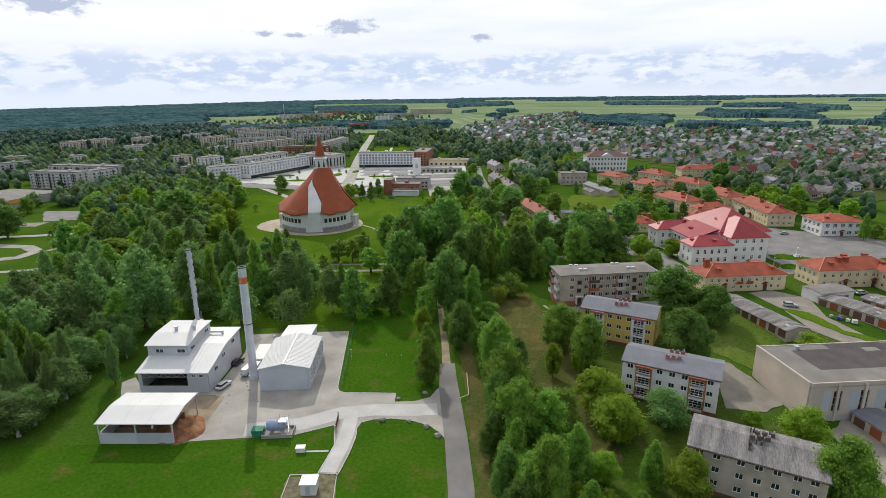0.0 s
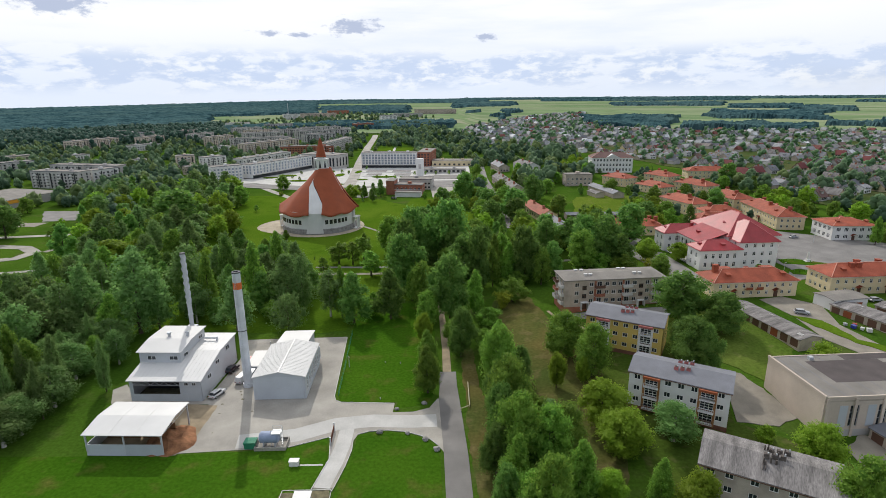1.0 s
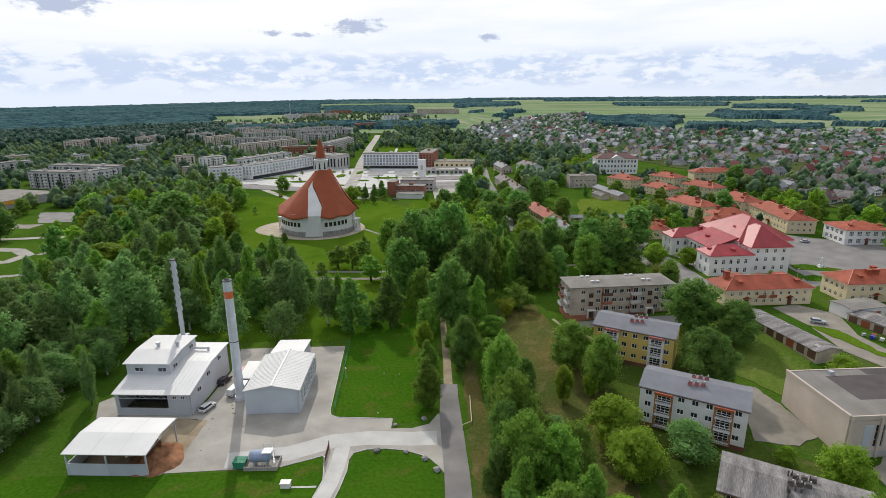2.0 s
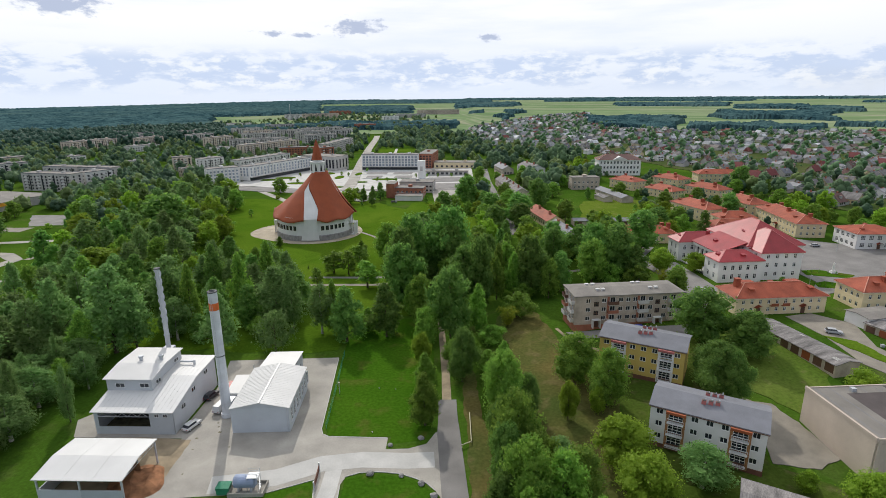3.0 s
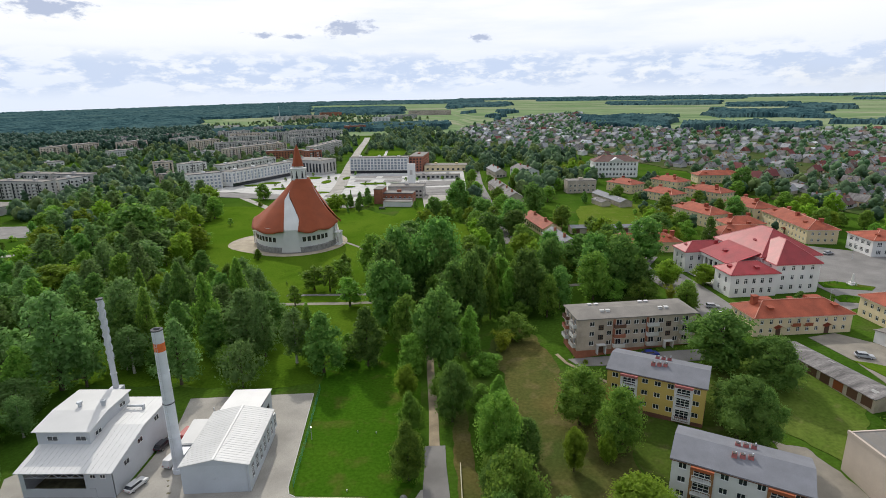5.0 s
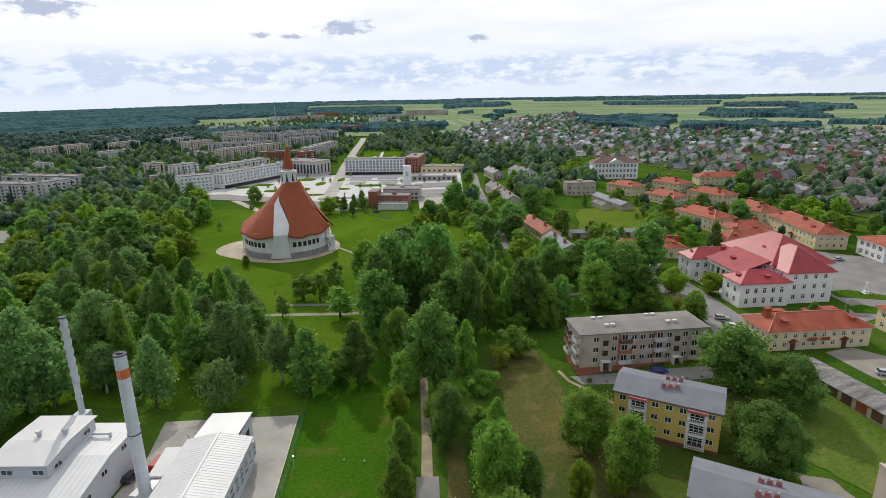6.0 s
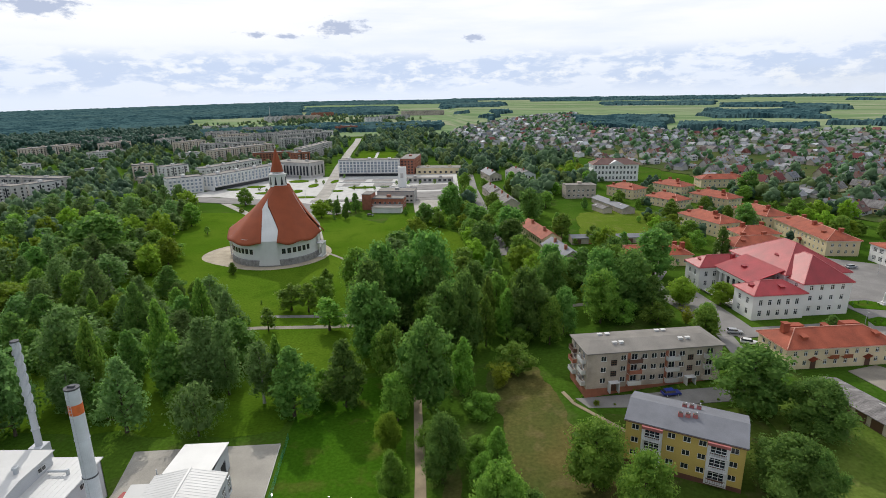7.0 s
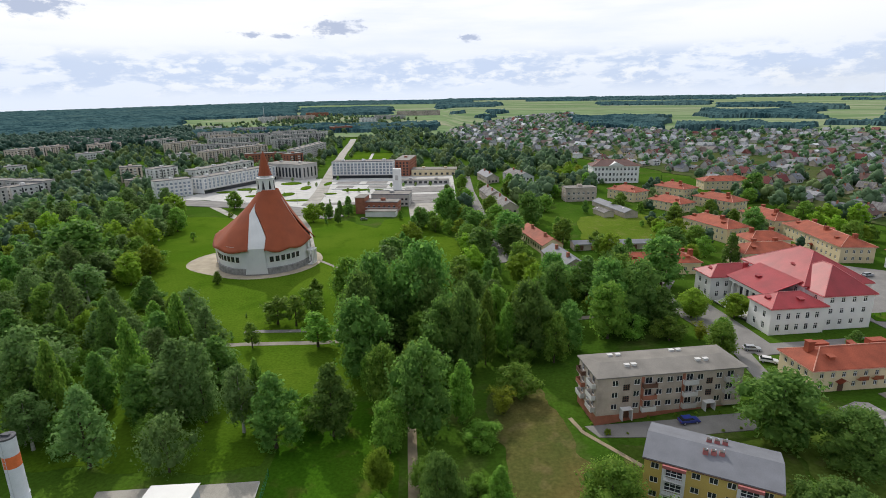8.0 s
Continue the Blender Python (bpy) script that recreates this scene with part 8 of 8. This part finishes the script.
def sector(name, mat, a0, a1, d0, d1, lift, label, category, kind="structure"):
    verts, faces = [], []
    na, nd = int((a1 - a0) * 2) + 1, 40
    for i in range(nd):
        d = d0 * (d1 / d0) ** (i / (nd - 1))
        for k in range(na):
            a = radians(a0 + (a1 - a0) * k / (na - 1))
            x, y = d * math.sin(a), 30 + d * math.cos(a)
            verts.append((x, y, land(x, y) + lift))
    for i in range(nd - 1):
        faces += [(i * na + k, i * na + k + 1, (i + 1) * na + k + 1, (i + 1) * na + k) for k in range(na - 1)]
    me = bpy.data.meshes.new(name)
    me.from_pydata(verts, [], faces)
    me.materials.append(mat)
    return tagged(new(name, me), label, category, kind=kind)


sector("farmland", farmland(), -52, 54, 1060, 4895, 0.8, "flat patchwork of green and straw-coloured fields", "fields")

# stands of trees: from, to (degrees from the walk's line), near, far (metres)
WOODS = [(-52, -13.9, 2052, 4880), (-52, -23.9, 1276, 2158), (-13.9, -4.7, 2014, 2950), (-0.6, 6.0, 2525, 3366), (4.3, 6.6, 1778, 1993), (3.4, 5.8, 1384, 1609), (14.9, 25.5, 2544, 3062), (24.4, 33.5, 1481, 1936), (12.6, 21.8, 1072, 1542), (21.8, 33.2, 1071, 1232), (30.7, 35.4, 2049, 2440), (25.5, 31.7, 2239, 2704), (-52, 60, 4162, 4890), (-13.9, 3.2, 3602, 4300), (8.5, 27.5, 3575, 3810), (34.8, 53.9, 3169, 3361), (32.7, 53.9, 1248, 1363), (-25.5, -13.9, 1177, 1337), (-13.9, 0.0, 1170, 1404), (37.8, 53.9, 1440, 2208), (0.5, 2.8, 1851, 1926)]


def wooded(a, d, x, y):
    wob = -0.25 + 0.8 * noise.noise((x / 160, y / 160, 1.0)) + 0.35 * noise.noise((x / 55, y / 55, 4.0))
    best = -1.0
    for a0, a1, d0, d1 in WOODS:
        s = d * radians(1)
        best = max(best, min((a - a0) * s, (a1 - a) * s, (d - d0) * 0.9, (d1 - d) * 0.9) / 45 + wob)
    return best


def far_woods():
    rng = np.random.default_rng(12)
    verts, faces, idx = [], [], {}
    angs = np.arange(-48, 49, 0.13)
    dists = [1020.0]
    while dists[-1] < 4860:
        dists.append(dists[-1] * 1.0105)
    keep = np.zeros((len(dists), len(angs)))
    grid = []
    for i, d in enumerate(dists):
        line = []
        for k, a in enumerate(angs):
            aa, dd = a + rng.uniform(-0.05, 0.05), d * (1 + rng.uniform(-0.004, 0.004))
            x, y = dd * math.sin(radians(aa)), 30 + dd * math.cos(radians(aa))
            w = wooded(aa, dd, x, y)
            keep[i, k] = w > 0
            z = land(x, y) + ((7.5 + 2.4 * rng.random() + 5 * noise.noise((x / 70, y / 70, 7)) + 3 * noise.noise((x / 26, y / 26, 2))) if w > 0 else -2.0)
            line.append((x, y, z))
        grid.append(line)
    for i in range(len(dists) - 1):
        for k in range(len(angs) - 1):
            if keep[i:i + 2, k:k + 2].any():
                q = []
                for c in ((i, k), (i, k + 1), (i + 1, k + 1), (i + 1, k)):
                    if c not in idx:
                        idx[c] = len(verts)
                        verts.append(grid[c[0]][c[1]])
                    q.append(idx[c])
                faces += [(q[0], q[1], q[2]), (q[0], q[2], q[3])]
    me = bpy.data.meshes.new("far_woods")
    me.from_pydata(verts, [], faces)
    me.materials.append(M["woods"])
    return tagged(new("far_woods", me), "dark distant woods stretching to the horizon", "woods", kind="stuff")


wood_edge, rng = [], random.Random(31)
while len(wood_edge) < 2600:
    a, d = radians(rng.uniform(-48, -23.4)), rng.uniform(920, 1360)
    if d > 995 + 80 * noise.noise((a * 14, 0.5, 0.5)) or rng.random() < 0.1:
        wood_edge.append((d * math.sin(a), 30 + d * math.cos(a), rng.uniform(11, 18)))
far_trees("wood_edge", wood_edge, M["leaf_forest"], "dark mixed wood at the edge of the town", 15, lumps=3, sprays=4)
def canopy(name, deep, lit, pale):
    """Woods from afar: clumps of lit crowns and shaded gaps painted in, and paler stands in wide patches."""
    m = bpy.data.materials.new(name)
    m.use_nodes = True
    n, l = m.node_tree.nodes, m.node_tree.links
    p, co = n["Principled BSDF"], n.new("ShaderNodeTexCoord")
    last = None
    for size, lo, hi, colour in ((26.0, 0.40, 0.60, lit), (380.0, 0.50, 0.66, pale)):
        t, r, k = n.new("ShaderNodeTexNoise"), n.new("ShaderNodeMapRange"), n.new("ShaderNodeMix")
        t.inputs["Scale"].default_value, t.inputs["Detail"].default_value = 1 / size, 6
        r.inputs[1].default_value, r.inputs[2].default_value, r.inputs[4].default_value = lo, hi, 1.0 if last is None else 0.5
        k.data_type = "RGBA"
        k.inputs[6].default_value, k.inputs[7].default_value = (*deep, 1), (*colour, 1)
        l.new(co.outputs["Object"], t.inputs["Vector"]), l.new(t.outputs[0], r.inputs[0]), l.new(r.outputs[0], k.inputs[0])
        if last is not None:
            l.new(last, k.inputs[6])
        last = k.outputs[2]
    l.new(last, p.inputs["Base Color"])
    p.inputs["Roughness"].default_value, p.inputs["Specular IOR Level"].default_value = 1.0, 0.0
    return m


# blue and pale tones put the haze of distance into the canopy colour
M["woods"] = canopy("hazed_tree_canopy", (0.020, 0.050, 0.060), (0.062, 0.118, 0.122), (0.096, 0.152, 0.136))
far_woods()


# ---- vehicles, lamps, square ----
PAINT = {"white": (0.62, 0.62, 0.62), "silver": (0.36, 0.37, 0.39), "dark": (0.03, 0.032, 0.04), "blue": (0.02, 0.04, 0.28), "red": (0.35, 0.02, 0.02)}
for k, c in PAINT.items():
    M["paint_" + k] = material(k + "_car_paint", c, 0.3, vary=0.04, bump=0, spec=0.6)
M["rubber"] = material("tyre_rubber", (0.02, 0.02, 0.02), 0.9, vary=0.1, bump=0)
M["lamp_glass"] = material("lamp_glass", (0.4, 0.4, 0.38), 0.2, vary=0.05, bump=0)


def car(x, y, rz, paint, label, van=False):
    t = thing("van" if van else "car", x, y, rz, label, "van" if van else "car", z=land(x, y) + 0.14)
    L, W = (4.9, 1.9) if van else (4.4, 1.75)
    body = bmesh.new()
    low = [(-L / 2, 0.45), (-L / 2, 0.85), (-L * 0.47, 0.98), (L * 0.2, 1.0), (L * 0.46, 0.86), (L / 2, 0.7), (L / 2, 0.4)] if not van else [(-L / 2, 0.45), (-L / 2, 1.1), (L * 0.3, 1.15), (L * 0.47, 0.98), (L / 2, 0.75), (L / 2, 0.4)]
    rings = [[(u, s * (W / 2 - (0.06 if v > 0.9 else 0)), v) for u, v in low] for s in (-1, 1)]
    vs = loft(body, rings, close=True)
    body.faces.new(vs[0]), body.faces.new(vs[1][::-1])
    bmesh.ops.recalc_face_normals(body, faces=body.faces)
    part("body", body, M["paint_" + paint], t)
    cab = bmesh.new()
    c0, c1, top = (-L * 0.46, L * 0.22, 1.45) if not van else (-L * 0.49, L * 0.34, 1.95)
    base = [(c0, -W / 2 + 0.08), (c1, -W / 2 + 0.08), (c1, W / 2 - 0.08), (c0, W / 2 - 0.08)]
    ins = 0.55 if not van else 0.3
    roof = [(c0 + ins * 0.8, -W / 2 + 0.22), (c1 - ins, -W / 2 + 0.22), (c1 - ins, W / 2 - 0.22), (c0 + ins * 0.8, W / 2 - 0.22)]
    loft(cab, [[(*p, 0.95) for p in base], [(*p, top) for p in roof]], close=True)
    part("glazing", cab, M["glass"] if not van else M["paint_" + paint], t)
    rf = bmesh.new()
    box(rf, roof[0][0] - 0.03, roof[0][1] - 0.03, top - 0.01, roof[1][0] + 0.03, roof[2][1] + 0.03, top + 0.05)
    part("roof", rf, M["paint_" + paint], t)
    if van:
        part("windscreen", boxes((c1 - 0.33, -W / 2 + 0.2, 1.2, c1 - 0.05, W / 2 - 0.2, 1.85)), M["glass"], t)
    for wx in (-L * 0.31, L * 0.31):
        for s in (-1, 1):
            w = bmesh.new()
            tube(w, (0, -0.1, 0), (0, 0.1, 0), 0.32, n=14)
            wheel = part("wheel", w, M["rubber"], t, loc=(wx, s * (W / 2 - 0.1), 0.32))
            h = bmesh.new()
            tube(h, (0, s * 0.1, 0), (0, s * 0.115, 0), 0.19, n=10)
            part("rim", h, M["steel"], wheel)
    for s in (-1, 1):
        part("headlight", boxes((L / 2 - 0.06, s * 0.6 - 0.17, 0.58, L / 2 + 0.02, s * 0.6 + 0.17, 0.74)), M["lamp_glass"], t)
        part("tail_light", boxes((-L / 2 - 0.02, s * 0.62 - 0.14, 0.65, -L / 2 + 0.05, s * 0.62 + 0.14, 0.83)), M["paint_red"], t)


car(-60.2, 113.2, 72, "white", "white saloon car parked in the boiler yard")
car(-56.6, 120.6, 80, "white", "white panel van parked beside the chimney", True)
car(-61.4, 125.9, 78, "dark", "dark car parked along the boiler house wall")
car(-57.8, 129.2, 84, "red", "small red van parked behind the chimney", True)
car(53.5, 159.5, 8, "blue", "blue car parked before the grey housing block")
car(84.5, 191.8, -12, "silver", "silver car parked by the culture house")
car(85.0, 184.8, -25, "white", "white car parked beside the drive")
car(107.5, 156.3, -20, "silver", "silver hatchback on the gravel lane")
car(160.5, 251.6, 15, "silver", "silver car in front of the shop")
car(-12, 400.8, 30, "red", "red car parked by the square")
car(-46, 383.9, 5, "dark", "dark car beside the brick house")
car(132.0, 167.8, 10, "dark", "dark car parked before the cream house")
car(138.0, 167.2, 8, "silver", "grey car parked before the cream house")


def street_lamp(x, y, h, label="slim grey metal lamp post"):
    t = thing("street_lamp", x, y, 20, label + " on the grass", "lamp post")
    p = bmesh.new()
    tube(p, (0, 0, -0.2), (0, 0, h), 0.09, 0.05, n=8)
    part("pole", p, M["steel"], t)
    part("head", boxes((-0.12, -min(0.6, 0.2 * h), h - 0.05, 0.12, 0.1, h + 0.08)), M["lamp_glass"], t)


for x, y, h in ((-30.2, 128.4, 3.2), (-20.6, 131, 0.35), (-16.4, 130.6, 0.35), (-19.5, 112, 0.35), (-111, 327.8, 8), (122, 192.3, 6), (150, 196.9, 6), (165, 243.7, 7), (-100, 438.2, 8), (-86, 466.2, 8)):
    street_lamp(x, y, h)


def boundary_fence():
    t = thing("fence", 0, 0, 0, "thin green wire fence along the yard lawn", "fence", z=0)
    pts = [(-30.0, 113.3), (-30.6, 120.3), (-31.2, 127.8), (-31.9, 135.2), (-32.6, 142.7), (-33.2, 149.3)]
    for x, y in pts:
        b = bmesh.new()
        tube(b, (x, y, -0.2), (x, y, 1.7), 0.05, n=6)
        part("post", b, M["green"], t)
    for (xa, ya), (xb, yb) in zip(pts, pts[1:]):
        for z in (0.15, 0.6, 1.05, 1.55):
            w = bmesh.new()
            tube(w, (xa, ya, z), (xb, yb, z), 0.02, n=4)
            part("wire", w, M["green"], t)


boundary_fence()


def boulder(x, y, r, seed):
    bm = bmesh.new()
    bmesh.ops.create_icosphere(bm, subdivisions=2, radius=1.0)
    for v in bm.verts:
        d = v.co.normalized()
        v.co = d * r * (1 + 0.3 * noise.noise(d * 1.4 + Vector((seed, 0, 0))))
        v.co.z *= 0.7
    me = bpy.data.meshes.new("boulder")
    bm.to_mesh(me), bm.free()
    me.materials.append(M["stone"])
    ob = tagged(new("boulder", me), "rounded grey field boulder at the drive's edge", "boulder", "boulders along the drive")
    ob.matrix_basis = pose(x, y, land(x, y) + r * 0.35, 0, 0, seed * 40)


for k, (x, y) in enumerate(((-11.6, 97.8), (-7.6, 95.6), (-5.0, 92.2), (-15.0, 107.5), (-8.6, 110), (-17.8, 98.2))):
    boulder(x, y, 0.55 + 0.12 * (k % 3), k)


# beds, planters and young trees on the square
def bed(x, y, rx, ry, label="low green bed with pale kerb on the square"):
    pts = [(x + rx * math.cos(a * math.tau / 20), y + ry * math.sin(a * math.tau / 20)) for a in range(20)]
    sheet("planting_bed", pts, M["lawn_sunny"], 0.55, label, "bed", cell=9)


for x, y, rx, ry in ((-130, 536, 9, 8), (-111, 510, 4, 10), (-159, 507, 8, 6), (-172, 494, 7, 5), (-68, 497, 11, 6), (-85, 480, 5, 4), (-97, 531, 3, 11), (-118, 480, 5, 8), (-140, 474, 9, 5), (-49, 499, 4, 3), (-104, 453, 9, 4)):
    bed(x, y, rx, ry)
for x0, x1, y, d, h in ((-96, -40, 546, 2.2, 0.9), (-92, -39, 524, 1.6, 0.7), (-88, -22, 500, 1.4, 0.7), (-96, -40, 553, 1.2, 1.3)):
    t = thing("terrace_wall", (x0 + x1) / 2, y, -2, "low pale stone terrace wall across the town square", "wall")
    part("wall", boxes((x0 / 2 - x1 / 2, 0, -1, x1 / 2 - x0 / 2, d, h)), M["plaster_white"], t)
    part("coping", boxes((x0 / 2 - x1 / 2 - 0.1, -0.15, h, x1 / 2 - x0 / 2 + 0.1, d + 0.15, h + 0.12)), M["panel_pale"], t)
for x0, y0, x1, y1 in ((-30, 444, 11, 470), (-28, 480, 11, 505), (-90, 528, -70, 542), (-64, 528, -46, 542), (-86, 505, -72, 519), (-60, 505, -44, 519)):
    sheet("paving_field", [(x0, y0), (x1, y0), (x1, y1), (x0, y1)], M["asphalt"], 0.5, "field of darker grey paving slabs on the square", "pavement", cell=10)
sheet("road", [(-205, 445.7), (-130, 425.1), (-95, 402.6), (-70, 387.7), (-60, 395.2), (-66, 410.1), (-126, 443.8), (-205, 466.2)], M["asphalt"], 0.35, "grey street along the square", "road", cell=12)
strip("road", [(14, 438.2), (-60, 438.2), (-96, 436.3)], 9, M["asphalt"], 0.40, "grey street crossing the square", step=12)
for x, y in ((-150, 489.6), (-140, 475.6), (-118, 470.9), (-112, 524.2), (-104, 518.6), (-64, 486.8), (-56, 484.9), (-72, 484.9), (-132, 548.5), (-150, 518.6), (-92, 552.2), (-40, 508.3), (-30, 511.1), (-20, 511.1), (-8, 511.1)):
    plant("small", x, y, 0.8)
for x, y in ((129, 197.4), (131.5, 197.9), (134, 198.3), (136.5, 197.9), (133.5, 212.8), (136, 213.8), (138.5, 213.3), (141, 211.9), (143.5, 211)):
    plant("thuja", x, y, 0.45)
for k, x, y, s in (("light", -76, 380.2, 0.95), ("spruce", -67, 374.6, 0.6), ("dark", -57, 395.2, 0.85), ("dark", -60, 374.6, 0.65), ("spruce", -64, 389.6, 0.75), ("dark", -68, 387.7, 0.8), ("lime2", -24, 383.9, 0.6), ("ash", 6, 370.9, 1.0), ("lime", -11, 361.5, 0.8), ("lime", -139, 424.1, 1.0), ("bush", -133, 399.8, 0.9), ("light", -128, 275.5, 0.85), ("light", -124, 282, 0.9)):
    plant(k, x, y, s)
for k, x, y, s in (("dark", 84, 367.1, 0.6), ("lime", 104, 370.9, 0.7), ("lime2", 116, 367.1, 0.7), ("lime", 122, 335.3, 0.85), ("dark", 127, 346.5, 0.8), ("small", 105, 333.5, 0.8), ("light", 113, 310.1, 0.8), ("lime", 148, 352.2, 0.75), ("ash", 150, 311.9, 0.75), ("dark", 152, 300, 0.6), ("lime", 116, 297.9, 0.8), ("lime2", 100, 279.2, 0.9), ("lime", 112, 391.4, 0.65), ("light", 104, 500, 0.8), ("yellow", 118, 522, 0.8), ("light", 112, 536, 0.7), ("yellow", 100, 520, 0.7), ("lime", 17, 480, 0.9), ("lime2", 31, 470, 0.8), ("lime", 48, 440, 0.8), ("dark", 50, 405, 0.8), ("lime", 30.5, 380, 0.9), ("lime2", 19, 352, 0.9), ("lime", 52, 465, 0.8), ("lime", 31, 352, 1.0), ("lime2", 50, 380, 0.8), ("spruce", 106, 438.2, 0.7), ("spruce", 160, 458.7, 0.8), ("spruce", 166, 466.2, 0.7), ("lime", 108, 456.9, 0.8),
                   ("ash", 200, 400.8, 0.9), ("lime", 190, 389.6, 0.8), ("dark", 205, 377.4, 0.8), ("lime", 62, 374.6, 0.9), ("dark", 55, 355.9, 0.9), ("lime2", 60, 327.8, 0.8), ("lime", 58, 305.4, 0.9), ("light", 72, 279.2, 0.8), ("lime", 66, 391.4, 0.8), ("ash", 48, 346.5, 0.9), ("lime", 76, 415.7, 0.8), ("dark", 60, 415.7, 0.9)):
    plant(k, x, y, s)
# monument in the forecourt
t = thing("monument", 143.5, 212.8, 0, "small white stone monument on a stepped base", "monument")
part("base", boxes((-1.2, -1.2, 0, 1.2, 1.2, 0.5), (-0.8, -0.8, 0.5, 0.8, 0.8, 1.1)), M["plaster_white"], t)
b = bmesh.new()
tube(b, (0, 0, 1.1), (0, 0, 4.2), 0.5, 0.32, n=8)
part("pillar", b, M["plaster_white"], t)

M["fascia_orange"] = material("orange_sheet", (0.80, 0.36, 0.04), 0.6, vary=0.08, scale=3)
# town edge beyond the wood: lots, a curved drive and low sheds
sheet("car_park", [(-252, 311), (-233, 315.7), (-249, 342.8), (-273, 342.8)], M["asphalt"], 0.1, "small grey car park among trees", "car park", cell=8, ragged=1)
sheet("car_park", [(-266, 296.1), (-246, 297.9), (-246, 308.2), (-266, 308.2)], M["gravel"], 0.1, "pale gravel parking lot among trees", "car park", cell=8, ragged=1)
strip("road", [(-252, 228.7), (-222, 225.9), (-206, 232.5), (-205, 243.7), (-216, 252.1), (-240, 254.9)], 6.0, M["concrete"], 0.12, "curved pale park drive on the grass", step=3)
strip("path", [(-235, 202.6), (-190, 211.9), (-165, 221.2)], 3.0, M["concrete"], 0.10, "pale footpath towards the park", "path", step=4)
strip("road", [(-300, 262.4), (-243, 272.7), (-205, 280.2), (-170, 288.6)], 4.5, M["concrete"], 0.11, "pale lane along the edge of the park", step=6)
strip("path", [(-200, 243.7), (-197, 265.2), (-205, 280.2)], 3.0, M["gravel"], 0.10, "pale gravel link path on the grass", "path", step=4)
strip("path", [(-183, 291.4), (-150, 255.8), (-133, 240), (-98, 217.5)], 2.2, M["gravel"], 0.10, "narrow gravel park path under trees", "path", step=4)
t = low_shed("market_hall", -324, 374.6, -13.1, 49.8, 50.7, 5.5, 0.6, M["panel_grey"], M["roof_felt"], "low grey hall with an orange fascia beyond the trees", 0, 0, "hall")
part("fascia", boxes((-25.2, -27.4, 3.2, 25.2, -27.02, 5.4), (25.02, -27.4, 3.2, 25.3, -10, 5.4)), M["fascia_orange"], t, "bright orange fascia band")
for k, x, y, s in (("ash", -240, 269.9, 0.9), ("lime", -226, 319.4, 1.0), ("lime", -232, 327.8, 0.8), ("dark", -222, 327.8, 0.9), ("lime2", -276, 326, 0.8), ("small", -216, 269.9, 0.9), ("lime", -280, 337.2, 0.8), ("dark", -262, 279.2, 0.6), ("light", -212, 303.5, 0.8), ("small", -228, 290.4, 0.9), ("bush", -236, 307.3, 0.9)):
    plant(k, x, y, s)


low_shed("garden_shed", -152, 176.4, 18.8, 11.9, 6.6, 2.8, 1.8, M["plaster_cream"], M["roof_brown"], "small house with reddish-brown roof hidden in the wood", 0, 0, "shed")


# yellow pipe barrier beside the road, crates and a clothes line by the garages
M["yellow"] = material("faded_yellow_paint", (0.58, 0.53, 0.36), 0.6, vary=0.12, scale=1)
t = thing("pipe_barrier", 2.2, 118.4, 0, "faded yellow pipe barrier along the verge", "barrier")
rail = bmesh.new()
for a, c in (((0, -10, 0.7), (-0.2, 1, 0.7)), ((0, -10, 0.7), (-2.2, -11.5, 0.7))):
    tube(rail, a, c, 0.11, n=8)
part("rail", rail, M["yellow"], t)
for x, y in ((0, -9.5), (-0.1, -4), (-0.2, 0.8), (-2.0, -11.4)):
    p = bmesh.new()
    tube(p, (x, y, -0.2), (x, y, 0.7), 0.08, n=6)
    part("post", p, M["yellow"], t)
for k, (x, y, s, col) in enumerate(((116.5, 146, 1.1, "blue"), (118.2, 144.8, 0.9, "white"), (117.6, 147.2, 1.0, "red"), (119.4, 143.6, 1.2, "white"), (115.3, 147.9, 0.8, "silver"))):
    t = thing("crate", x, y, 20 + 17 * k, "painted wooden crate stacked on grass beside garages", "crate", "crates by the garages", z=land(x, y) + 0.2)
    part("body", boxes((-s / 2, -s / 2, 0, s / 2, s / 2, s * 0.8)), M["paint_" + col], t)
    part("lid", boxes((-s / 2 - 0.05, -s / 2 - 0.05, s * 0.8, s / 2 + 0.05, s / 2 + 0.05, s * 0.8 + 0.08)), M["paint_" + col], t)
for x, y, s in ((36, 158.1, 0.35), (40, 157.5, 0.4), (44.5, 157.9, 0.3), (59, 155.8, 0.5), (63, 156.4, 0.45), (76.5, 116.1, 0.6), (78.0, 111.9, 0.5), (79.2, 108.1, 0.55), (31.5, 160.5, 0.4), (37, 162.5, 0.5), (41.5, 162.7, 0.42), (46, 162.4, 0.5), (52, 162.6, 0.45), (56.5, 162.7, 0.5), (61.5, 162.5, 0.4), (66, 162.9, 0.5), (33.6, 162.2, 0.45)):
    plant("bush", x, y, s)


# kinds that found no place are taken away again
for kind, t in KINDS.items():
    if kind not in USED:
        for c in list(t.children_recursive) + [t]:
            bpy.data.objects.remove(c)
